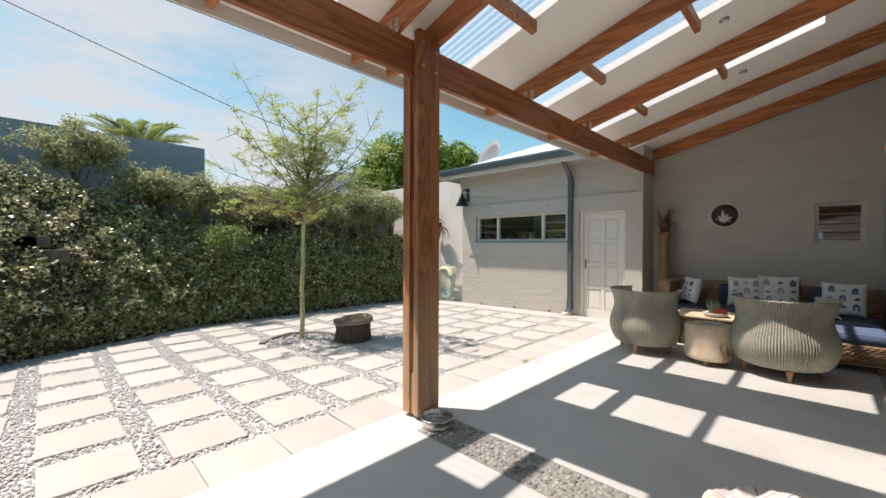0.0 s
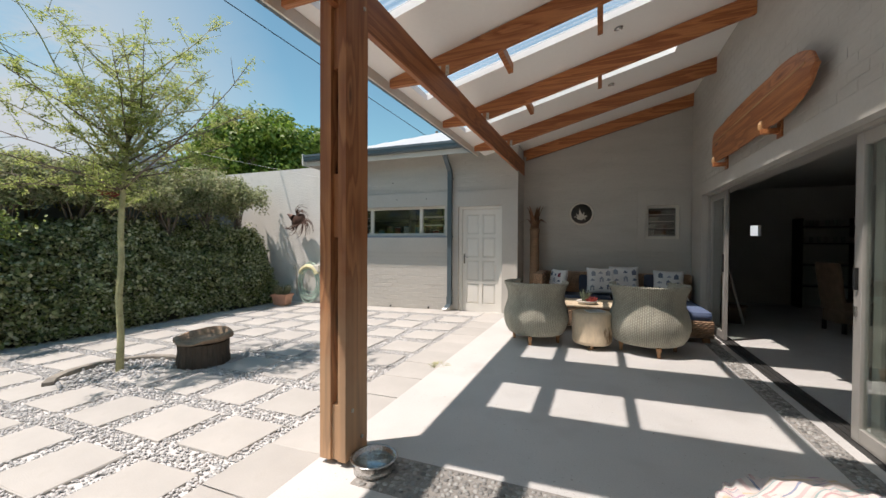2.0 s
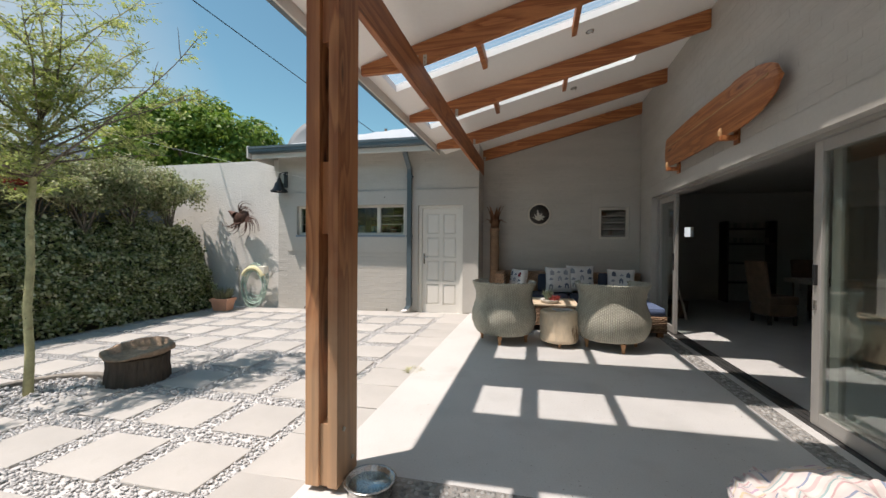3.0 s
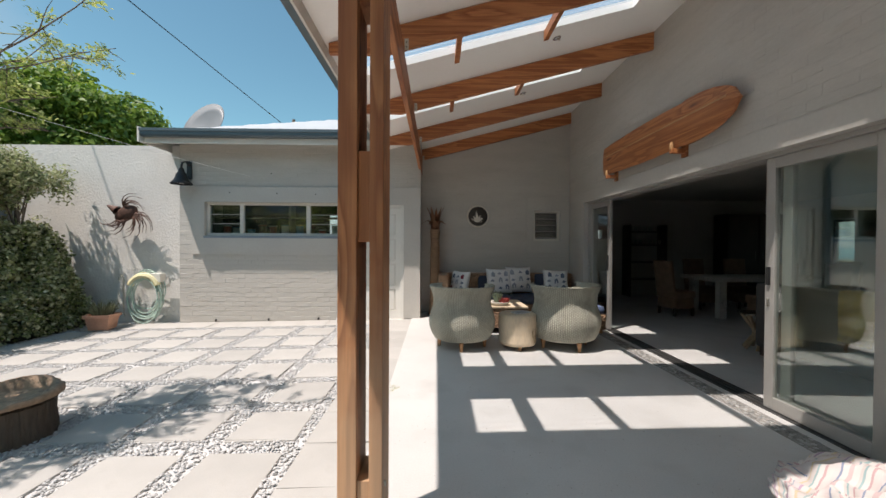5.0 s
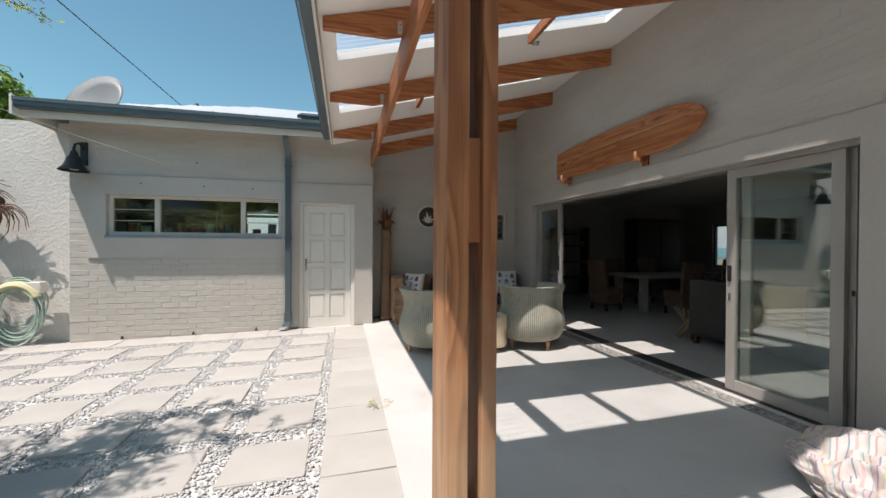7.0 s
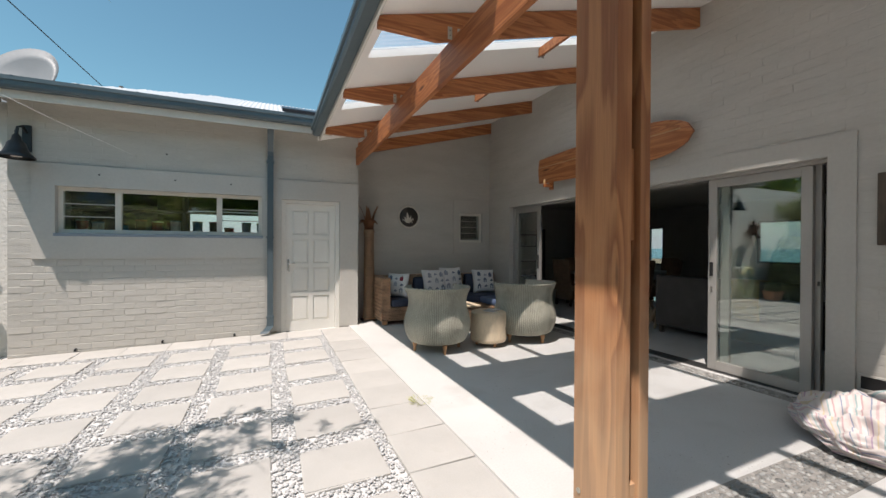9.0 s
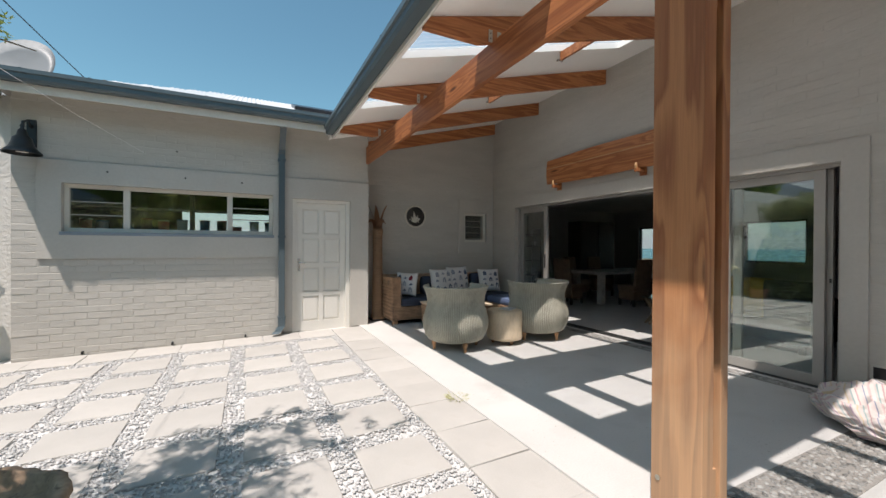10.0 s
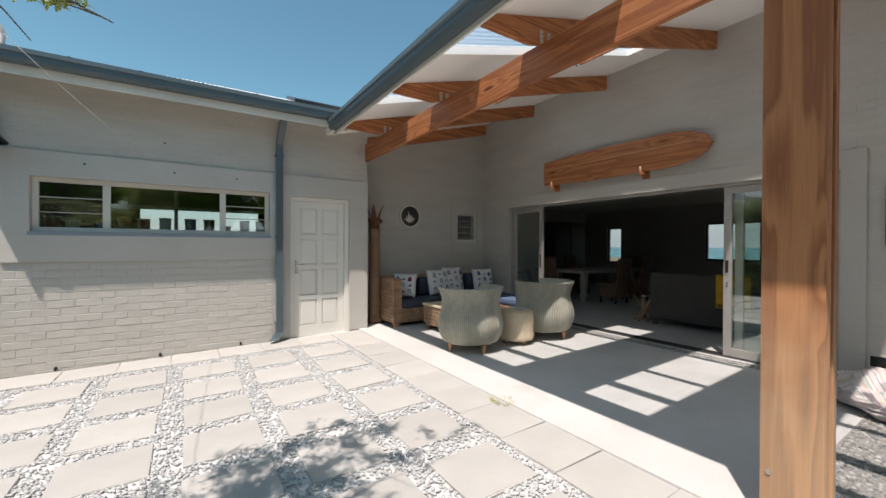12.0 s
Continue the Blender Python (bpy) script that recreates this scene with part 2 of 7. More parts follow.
cl_.new(csrc, cmx.inputs["Color1"])
cmx.inputs["Color2"].default_value = (0.30, 0.28, 0.25, 1)
cl_.new(cmx.outputs["Color"], cb_)
CEILING = mat("cream_ceiling_board", (0.93, 0.91, 0.87), 0.7, 0.02, 1.0, 0.05, 30)
GUTTER = mat("dark_slate_gutter", (0.075, 0.105, 0.12), 0.35, 0.08, 3, 0.05, 50)
FASCIA = mat("cream_fascia", (0.66, 0.63, 0.57), 0.7, 0.06, 2, 0.1, 40)
ROOFSHEET = mat("white_corrugated_roof", (0.56, 0.58, 0.59), 0.45, 0.04, 1.5, 0.05, 30)
FRAMEPAINT = mat("grey_aluminium", (0.42, 0.40, 0.37), 0.45, 0.05, 3, 0.05, 60, metal=0.3)
WINFRAME = mat("window_frame_paint", (0.62, 0.59, 0.52), 0.5, 0.05, 3, 0.05, 60)
SILL = mat("blue_grey_sill", (0.22, 0.26, 0.30), 0.6, 0.08, 3, 0.1, 60)
DOORPAINT = mat("cream_door_paint", (0.72, 0.70, 0.645), 0.5, 0.04, 2, 0.08, 50, dark=(0.58, 0.54, 0.46), dark_at=(0.68, 0.9))
RAFTERX = wood("rafter_pine", 0, (0.50, 0.195, 0.07), (0.30, 0.092, 0.03))
BEAMY = wood("beam_pine", 1, (0.47, 0.175, 0.063), (0.28, 0.085, 0.029))
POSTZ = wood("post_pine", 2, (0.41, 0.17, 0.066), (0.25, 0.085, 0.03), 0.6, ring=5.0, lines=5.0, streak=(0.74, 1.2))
pn, pl = POSTZ.node_tree.nodes, POSTZ.node_tree.links   # posts' foot bleached by rain and sun, with sunlight put into the colour too
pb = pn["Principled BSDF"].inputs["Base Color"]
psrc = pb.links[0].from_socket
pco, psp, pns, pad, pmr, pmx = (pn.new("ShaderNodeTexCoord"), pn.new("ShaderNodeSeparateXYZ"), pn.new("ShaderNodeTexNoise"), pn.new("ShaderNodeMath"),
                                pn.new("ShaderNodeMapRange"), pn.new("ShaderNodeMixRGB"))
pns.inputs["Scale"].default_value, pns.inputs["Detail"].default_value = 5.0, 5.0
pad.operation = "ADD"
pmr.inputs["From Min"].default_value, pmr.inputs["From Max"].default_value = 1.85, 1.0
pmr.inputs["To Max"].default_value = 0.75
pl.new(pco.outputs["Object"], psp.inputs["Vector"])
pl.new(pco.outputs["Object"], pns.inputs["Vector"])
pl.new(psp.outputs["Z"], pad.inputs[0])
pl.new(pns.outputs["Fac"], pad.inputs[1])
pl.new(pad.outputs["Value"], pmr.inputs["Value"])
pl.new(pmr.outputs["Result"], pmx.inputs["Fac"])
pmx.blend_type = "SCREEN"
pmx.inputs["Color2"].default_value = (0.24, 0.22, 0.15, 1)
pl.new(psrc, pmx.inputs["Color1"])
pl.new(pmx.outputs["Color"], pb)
BOARDWOOD = wood("surfboard_timber", 1, (0.50, 0.20, 0.075), (0.31, 0.10, 0.036), 0.4)
STEEL = mat("brushed_steel", (0.55, 0.54, 0.52), 0.25, 0.06, 8, 0.1, 90, metal=1.0)
GALV = mat("galvanised_steel", (0.5, 0.48, 0.42), 0.45, 0.1, 20, 0.1, 90, metal=0.9)
BLACK = mat("black_iron", (0.015, 0.015, 0.016), 0.4, 0.1, 20, 0.1, 90)
GLASS = glass("clear_glass")
POLY = polycarbonate()
ROOMWALL = mat("dim_room_paint", (0.52, 0.50, 0.46), 0.8, 0.05, 1.0, 0.1, 30)

# ---- mesh helpers ----


def mesh_of(bm, name, material, smooth=False):
    me = bpy.data.meshes.new(name)
    bm.normal_update()
    bm.to_mesh(me)
    bm.free()
    me.materials.append(material)
    if smooth:
        for p in me.polygons:
            p.use_smooth = True
    return me


def part(name, bm, material, parent=None, label="", smooth=False):
    """Links a bmesh as one mesh object, under a thing or a part where given."""
    ob = new(name, mesh_of(bm, name, material, smooth))
    if parent is not None:
        ob.parent = parent
    if label:
        ob["label"] = label
    return ob


def base(name, x, y, z, turn=0.0, label="", category="", group=""):
    ob = new(name)
    ob.empty_display_size = 0.1
    ob.matrix_basis = pose(x, y, z, 0, 0, turn)
    return tagged(ob, label, category, group)


def setting(name, bm, material, label, category, smooth=False):
    return tagged(part(name, bm, material, None, "", smooth), label, category, "", "structure")


def box(bm, x0, x1, y0, y1, z0, z1, bevel=0.0):
    made = bmesh.ops.create_cube(bm, size=1.0, matrix=Matrix.Translation(((x0 + x1) / 2, (y0 + y1) / 2, (z0 + z1) / 2))
                                 @ Matrix.Diagonal((abs(x1 - x0), abs(y1 - y0), abs(z1 - z0), 1)))
    if bevel:
        edges = list({e for v in made["verts"] for e in v.link_edges})
        bmesh.ops.bevel(bm, geom=edges, offset=bevel, segments=2, affect="EDGES", profile=0.6)
    return bm


def B(x0, x1, y0, y1, z0, z1, bevel=0.0):
    return box(bmesh.new(), x0, x1, y0, y1, z0, z1, bevel)


def tube(bm, points, radius, sides=8, cap=True):
    """A round bar through points; radius is one number or one for each point."""
    pts = [Vector(p) for p in points]
    radii = [radius] * len(pts) if not hasattr(radius, "__len__") else radius
    rings = []
    side = None
    for i, p in enumerate(pts):
        way = (pts[min(i + 1, len(pts) - 1)] - pts[max(i - 1, 0)]).normalized()
        if side is None:
            side = way.cross(Vector((0, 0, 1)) if abs(way.z) < 0.9 else Vector((1, 0, 0))).normalized()
        side = (side - way * side.dot(way)).normalized()
        up = way.cross(side)
        rings.append([bm.verts.new(p + (side * math.cos(a) + up * math.sin(a)) * radii[i])
                      for a in (2 * math.pi * k / sides for k in range(sides))])
    for a, b in zip(rings, rings[1:]):
        for k in range(sides):
            bm.faces.new((a[k], a[(k + 1) % sides], b[(k + 1) % sides], b[k]))
    if cap:
        bm.faces.new(rings[0][::-1])
        bm.faces.new(rings[-1])
    return bm


def lathe(bm, profile, sides=24, cx=0.0, cy=0.0, cap=True):
    """A turned body from (radius, z) rows."""
    rings = [[bm.verts.new((cx + r * math.cos(2 * math.pi * k / sides), cy + r * math.sin(2 * math.pi * k / sides), z))
              for k in range(sides)] for r, z in profile]
    for a, b in zip(rings, rings[1:]):
        for k in range(sides):
            bm.faces.new((a[k], a[(k + 1) % sides], b[(k + 1) % sides], b[k]))
    if cap:
        bm.faces.new(rings[0][::-1])
        bm.faces.new(rings[-1])
    return bm


def ground_z(x):
    """The courtyard falls gently away from the patio."""
    return -0.02 * max(0.0, -2.45 - x) - 0.012


# ---- the large structure ----
WX, GY, BY, CX = 0.66, 7.52, 8.13, -2.30   # door wall face, outbuilding face, back wall face, corner


def roof_z(x):
    return 3.06 + 0.258 * (x + 2.93)


def skew(x):
    """The roof members run a little out of square to the wall."""
    return -0.022 * (x + 2.9)


ground = bmesh.new()
box(ground, -1500, 1500, -1500, 1500, -0.62, -0.55)
setting("ground", ground, EARTH, "dry sandy earth around the house", "ground")

# patio slab and the room floor behind the sliding doors
setting("patio_floor", B(-2.45, WX + 0.2, -4.0, BY, -0.3, 0.0), CONCRETE, "pale screed patio floor, worn and sunlit in patches", "floor")
setting("room_floor", B(WX + 0.2, 8.0, -1.0, 12.0, -0.3, -0.004), CONCRETE, "pale screed floor of the dim living room", "floor")
bed = bmesh.new()
for a, b in ((-2.45, -9.2),):
    v = [bed.verts.new(p) for p in ((a, -4.0, ground_z(a) - 0.018), (a, GY + 0.5, ground_z(a) - 0.018), (b, GY + 0.5, ground_z(b) - 0.018), (b, -4.0, ground_z(b) - 0.018))]
    bed.faces.new(v)
setting("gravel_bed", bed, BED, "grey gravel bed between paving slabs", "ground")

# outbuilding wall with its window and door openings
WIN = (-6.20, -3.78, 1.49, 2.10)
DOOR = (-3.50, -2.60, -0.05, 2.07)


def wall_with_holes(bm, x0, x1, z0, z1, holes, y0, y1):
    xs = sorted({x0, x1, *[h[0] for h in holes], *[h[1] for h in holes]})
    zs = sorted({z0, z1, *[h[2] for h in holes], *[h[3] for h in holes]})
    for a, b in zip(xs, xs[1:]):
        for c, d in zip(zs, zs[1:]):
            if not any(h[0] <= a and b <= h[1] and h[2] <= c and d <= h[3] for h in holes):
                box(bm, a, b, y0, y1, c, d)
    bmesh.ops.remove_doubles(bm, verts=bm.verts, dist=0.0005)
    return bm


wall_outbuilding = setting("wall_outbuilding", wall_with_holes(bmesh.new(), -6.66, CX, -0.4, 3.3, (WIN, DOOR), GY, GY + 0.23), WALL,
                           "painted grey-beige brick wall of the outbuilding", "wall")
wall_return = setting("wall_return", B(CX - 0.22, CX, GY + 0.23, BY, -0.2, 3.3), WALL, "short painted return wall beside the patio", "wall")
VENT = (-0.07, 0.47, 1.43, 2.04)
wall_back = setting("wall_back", wall_with_holes(bmesh.new(), CX - 0.22, WX + 0.2, -0.2, 4.1, (VENT, (CX - 0.22, -1.9, 3.22, 4.1), (-1.9, -1.1, 3.38, 4.1), (-1.1, -0.3, 3.58, 4.1)), BY, BY + 0.23), WALL,
                    "shaded grey-beige painted brick wall behind the seating", "wall")
dw = bmesh.new()
SL = (2.56, 7.32, -0.05, 2.11)   # sliding door opening along y
for y0, y1, z0, z1 in ((-4.0, SL[0], -0.2, 4.1), (SL[1], BY, -0.2, 4.1), (SL[0], SL[1], SL[3], 4.1)):
    box(dw, WX, WX + 0.24, y0, y1, z0, z1)
wall_doors = setting("wall_doors", dw, WALL, "tall grey-beige painted wall above the sliding doors", "wall")
sb = bmesh.new()
for y0, y1, z0, z1 in ((2.38, SL[0], 0.0, 2.29), (SL[1], 7.48, 0.0, 2.29), (SL[0], SL[1], SL[3], 2.29)):
    box(sb, WX - 0.022, WX + 0.003, y0, y1, z0, z1)
part("surround", sb, PLASTER, wall_doors, "smooth plaster band round the sliding doors")
gs = bmesh.new()
for x0, x1, z0, z1 in ((-6.43, WIN[0], 1.15, 2.38), (WIN[1], -3.66, 1.15, 2.38), (WIN[0], WIN[1], WIN[3], 2.38), (WIN[0], WIN[1], 1.15, WIN[2]),
                       (-3.66, DOOR[0], 0.0, 2.38), (DOOR[1], CX + 0.002, 0.0, 2.38), (DOOR[0], DOOR[1], DOOR[3], 2.38)):
    box(gs, x0, x1, GY - 0.026, GY + 0.003, z0, z1)
part("surround", gs, PLASTER, wall_outbuilding, "smooth plaster band round window and door")
part("surround", wall_with_holes(bmesh.new(), -0.2, WX - 0.016, 1.2, 2.3, (VENT,), BY - 0.022, BY + 0.003), PLASTER, wall_back, "smooth plaster band round the vent")
setting("wall_garden", B(-12.0, -6.662, 7.74, 7.96, -0.5, 3.16), ROUGHWALL, "rough white plastered garden wall", "wall")
setting("wall_blue", B(-10.75, -10.5, -12.0, 2.6, -0.5, 3.66), BLUEWALL, "blue-grey painted boundary wall above the bank", "wall")
setting("wall_planter", B(-10.1, -9.95, 1.0, 7.735, -0.5, 2.3), BLUEWALL, "low blue-grey wall behind the shrubs", "wall")
setting("wall_street", B(-14.0, WX + 6, -9.2, -9.0, -0.5, 2.2), ROUGHWALL, "plain garden wall on the far side of the yard", "wall")

# roof over the patio: boards with clear strips, rafters, beam, gutter
STRIPS = [(-0.64, -0.03), (0.86, 1.47), (2.36, 2.97), (3.87, 4.48), (5.37, 5.98)]
RAFTERS = [-0.76, 0.74, 1.86, 2.24, 3.75, 5.25, 6.75, 8.09]
STRIP_X = (-2.84, 0.025)


def sloped(bm, x0, x1, y0, y1, o0, o1):
    v = [bm.verts.new((x, y + skew(x), roof_z(x) + o)) for x in (x0, x1) for y in (y0, y1) for o in (o0, o1)]
    for f in ((0, 1, 3, 2), (4, 6, 7, 5), (0, 4, 5, 1), (2, 3, 7, 6), (0, 2, 6, 4), (1, 5, 7, 3)):
        bm.faces.new([v[i] for i in f])


ceil = bmesh.new()
y = -2.6
for a, b in STRIPS:
    sloped(ceil, -2.96, WX, y, a, 0.0, 0.07)
    sloped(ceil, STRIP_X[1], WX, a, b, 0.0, 0.07)
    sloped(ceil, -2.96, STRIP_X[0], a, b, 0.0, 0.07)
    y = b
sloped(ceil, -2.96, WX, y, BY + 0.1, 0.0, 0.07)
setting("ceiling", ceil, CEILING, "cream boarded patio ceiling with skylight strips", "ceiling")
for a, b in STRIPS:
    bm = bmesh.new()
    n = 60
    ys = [a - 0.02 + (b - a + 0.04) * i / n for i in range(n + 1)]
    lo = [bm.verts.new((STRIP_X[0] - 0.05, yy + skew(STRIP_X[0]), roof_z(STRIP_X[0] - 0.05) + 0.085 + 0.009 * math.sin(yy * 2 * math.pi / 0.076))) for yy in ys]
    hi = [bm.verts.new((STRIP_X[1] + 0.05, yy + skew(STRIP_X[1]), roof_z(STRIP_X[1] + 0.05) + 0.085 + 0.009 * math.sin(yy * 2 * math.pi / 0.076))) for yy in ys]
    for i in range(n):
        bm.faces.new((lo[i], lo[i + 1], hi[i + 1], hi[i]))
    tagged(part("roof_light", bm, POLY, None, "", True), "clear corrugated polycarbonate roof strip between rafters", "skylight", "roof lights")

for i, ry in enumerate(RAFTERS):
    bm = bmesh.new()
    x0, xk = -2.93, -2.45
    prof = [(x0, roof_z(x0) - 0.004), (x0, roof_z(x0) - 0.09), (xk, roof_z(xk) - 0.22), (WX - 0.004, roof_z(WX) - 0.22), (WX - 0.004, roof_z(WX) - 0.004)]
    rows = [[bm.verts.new((px, ry + s + (skew(px) if ry < 8 else 0.0), pz)) for px, pz in prof] for s in (-0.026, 0.026)]
    bm.faces.new(rows[0])
    bm.faces.new(rows[1][::-1])
    for k in range(5):
        bm.faces.new((rows[0][k], rows[1][k], rows[1][(k + 1) % 5], rows[0][(k + 1) % 5]))
    bmesh.ops.recalc_face_normals(bm, faces=bm.faces)
    bmesh.ops.bevel(bm, geom=list(bm.edges), offset=0.004, segments=1, affect="EDGES")
    r = tagged(part("rafter", bm, RAFTERX), "oiled pine roof rafter with a tapered tail", "rafter", "patio rafters")
    ry += skew(-2.3) if ry < 8 else 0.0
    for px0, px1 in ((-2.285, -2.25), (-2.37, -2.335)):
        part("bracket", B(px0, px1, ry - 0.034, ry - 0.0275, 2.99, 3.09), GALV, r, "galvanised angle bracket")
    for px0 in (-2.2685, -2.3535):
        for pz0 in (3.02, 3.06):
            part("screw", tube(bmesh.new(), [(px0, ry - 0.034, pz0), (px0, ry - 0.038, pz0)], 0.005, 6), BLACK, r)
beam = tagged(part("beam", B(-2.333, -2.288, -2.6, BY - 0.003, 2.72, 3.0, 0.004), BEAMY), "long oiled pine beam carrying the patio rafters", "beam")


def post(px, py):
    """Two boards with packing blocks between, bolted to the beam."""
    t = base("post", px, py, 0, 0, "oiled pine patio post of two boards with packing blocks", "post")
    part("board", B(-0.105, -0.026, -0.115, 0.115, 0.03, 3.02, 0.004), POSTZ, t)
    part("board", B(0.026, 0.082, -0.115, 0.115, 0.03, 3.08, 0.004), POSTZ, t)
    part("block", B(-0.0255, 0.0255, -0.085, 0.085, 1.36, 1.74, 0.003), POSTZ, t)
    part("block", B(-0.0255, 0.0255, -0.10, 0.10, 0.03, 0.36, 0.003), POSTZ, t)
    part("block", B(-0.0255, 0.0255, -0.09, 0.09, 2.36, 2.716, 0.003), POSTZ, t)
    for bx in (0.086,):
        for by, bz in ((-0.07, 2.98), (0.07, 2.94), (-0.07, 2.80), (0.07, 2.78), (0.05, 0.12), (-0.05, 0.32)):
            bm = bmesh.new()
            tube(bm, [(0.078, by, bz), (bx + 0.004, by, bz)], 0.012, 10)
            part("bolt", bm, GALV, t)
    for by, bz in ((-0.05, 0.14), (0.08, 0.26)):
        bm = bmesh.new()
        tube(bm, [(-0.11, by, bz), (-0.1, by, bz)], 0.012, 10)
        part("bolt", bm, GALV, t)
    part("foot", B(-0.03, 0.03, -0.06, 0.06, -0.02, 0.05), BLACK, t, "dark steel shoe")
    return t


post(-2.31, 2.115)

# gutters, fascias, downpipe and the outbuilding roof


def gutter_along(name, p0, p1, out, label):
    """An open box gutter with a rolled lip between two points; out is the way it faces."""
    a, b, o = Vector(p0), Vector(p1), Vector(out)
    prof = [(0.0, 0.12), (0.0, 0.0), (0.085, 0.0), (0.105, 0.03), (0.105, 0.075), (0.125, 0.085), (0.125, 0.13), (0.112, 0.13), (0.095, 0.085), (0.09, 0.012), (0.01, 0.012), (0.01, 0.13)]
    bm = bmesh.new()
    rows = [[bm.verts.new(p + o * u + Vector((0, 0, v))) for u, v in prof] for p in (a, b)]
    n = len(prof)
    for k in range(n):
        bm.faces.new((rows[0][k], rows[0][(k + 1) % n], rows[1][(k + 1) % n], rows[1][k]))
    bm.faces.new(rows[0])
    bm.faces.new(rows[1][::-1])
    bmesh.ops.recalc_face_normals(bm, faces=bm.faces)
    g = tagged(part(name, bm, GUTTER), label, "gutter")
    for k in range(1, 7):
        c = a.lerp(b, k / 7)
        d = (b - a).normalized() * 0.012
        lo, hi = c - d, c + o * 0.128 + d
        part("strap", B(lo.x, hi.x, lo.y, hi.y, a.z + 0.131, a.z + 0.135), GUTTER, g)
    return g


gutter_along("gutter", (-2.985, -2.6, 2.99), (-2.985, 7.0, 2.99), (-1, 0, 0), "dark slate-blue gutter along the patio roof edge")
gutter_along("gutter", (-6.93, 7.03, 3.125), (-2.86, 7.03, 3.125), (0, -1, 0), "dark slate-blue gutter along the outbuilding eave")
setting("fascia_patio", B(-2.983, -2.962, -2.6, 7.1, 2.95, 3.13, 0.003), FASCIA, "cream painted fascia board of the patio roof", "trim")
setting("fascia_outbuilding", B(-6.93, -2.8, 7.033, 7.055, 3.03, 3.25, 0.003), FASCIA, "cream painted fascia board of the outbuilding eave", "trim")
setting("eave_soffit", B(-6.93, -2.5, 7.056, GY - 0.002, 3.18, 3.2), FASCIA, "cream boarded soffit under the eave", "trim")
setting("barge_board", B(-6.965, -6.932, 6.92, 8.0, 3.03, 3.28, 0.003), FASCIA, "cream barge board at the roof end", "trim")
rf = bmesh.new()
nx, RS = 380, 0.38
for side in range(1):
    grid = []
    for j in range(17):
        yy = 6.95 + j * 0.47
        row = []
        for i in range(nx + 1):
            xx = -6.98 + i * (4.98 / nx)
            top = 3.27 + RS * (3.65 - abs(yy - 10.71) - 0.11)
            hip = 3.27 + 0.62 * (xx + 6.98)
            row.append(rf.verts.new((xx, yy, min(top, hip + 0.02) + 0.011 * math.sin(xx * 2 * math.pi / 0.076))))
        grid.append(row)
    for j in range(16):
        for i in range(nx):
            rf.faces.new((grid[j][i], grid[j][i + 1], grid[j + 1][i + 1], grid[j + 1][i]))
setting("outbuilding_roof", rf, ROOFSHEET, "white corrugated sheet roof of the outbuilding", "roof", True)
pr = bmesh.new()
sloped(pr, -3.0, WX, -2.6, -0.73, 0.075, 0.1)
for (a0, b0), (a1, b1) in zip(STRIPS, STRIPS[1:] + [(BY, 0)]):
    sloped(pr, -3.0, WX, b0 + 0.02, a1 - 0.02 if a1 < BY else BY, 0.075, 0.1)
    sloped(pr, STRIP_X[1] + 0.06, WX, a0 - 0.02, b0 + 0.02, 0.075, 0.1)
setting("patio_roof", pr, ROOFSHEET, "white sheet roofing above the patio boards", "roof")
DARKPANEL = mat("dark_panel", (0.02, 0.022, 0.028), 0.3, 0.1, 5, 0.05, 50)
rv = base("roof_panel", -3.05, 7.5, 3.47, 0, "dark flat panel lying on the corrugated roof", "solar panel")
part("panel", B(-0.45, 0.4, -0.3, 0.3, 0.0, 0.05, 0.005), DARKPANEL, rv).rotation_euler = (math.atan(RS), 0, 0)
part("rail", B(-0.42, 0.38, -0.05, 0.0, -0.1, 0.0, 0.003), GALV, rv)

dp = base("downpipe", -3.66, GY, 0, 0, "dark slate-blue square downpipe beside the door", "downpipe")


def square_pipe(bm, pts, w, d):
    rows = []
    for i, p in enumerate(pts):
        p = Vector(p)
        rows.append([bm.verts.new(p + Vector((sx * w / 2, sy * d / 2, 0))) for sx, sy in ((-1, -1), (1, -1), (1, 1), (-1, 1))])
    for a, b in zip(rows, rows[1:]):
        for k in range(4):
            bm.faces.new((a[k], a[(k + 1) % 4], b[(k + 1) % 4], b[k]))
    bm.faces.new(rows[0][::-1])
    bm.faces.new(rows[-1])
    bmesh.ops.recalc_face_normals(bm, faces=bm.faces)
    return bm


part("pipe", square_pipe(bmesh.new(), [(0, -0.075, 0.1), (0, -0.075, 2.72), (0, -0.09, 2.78), (0, -0.33, 3.0), (0, -0.37, 3.06), (0, -0.37, 3.19)], 0.085, 0.07), GUTTER, dp)
sh = bmesh.new()
square_pipe(sh, [(-0.09, -0.14, 0.0), (-0.05, -0.11, 0.03), (0, -0.08, 0.1), (0, -0.075, 0.22)], 0.098, 0.085)
part("shoe", sh, GUTTER, dp)
for bz in (0.22, 1.45, 2.62):
    part("clip", B(-0.055, 0.055, -0.118, -0.002, bz, bz + 0.03, 0.003), GUTTER, dp)

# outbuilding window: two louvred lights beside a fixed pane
# near-black walls put the gloom of an unlit room into the colour
DARKROOM = mat("unlit_room_gloom", (0.035, 0.034, 0.032), 0.9, 0.2, 2, 0.1, 20)


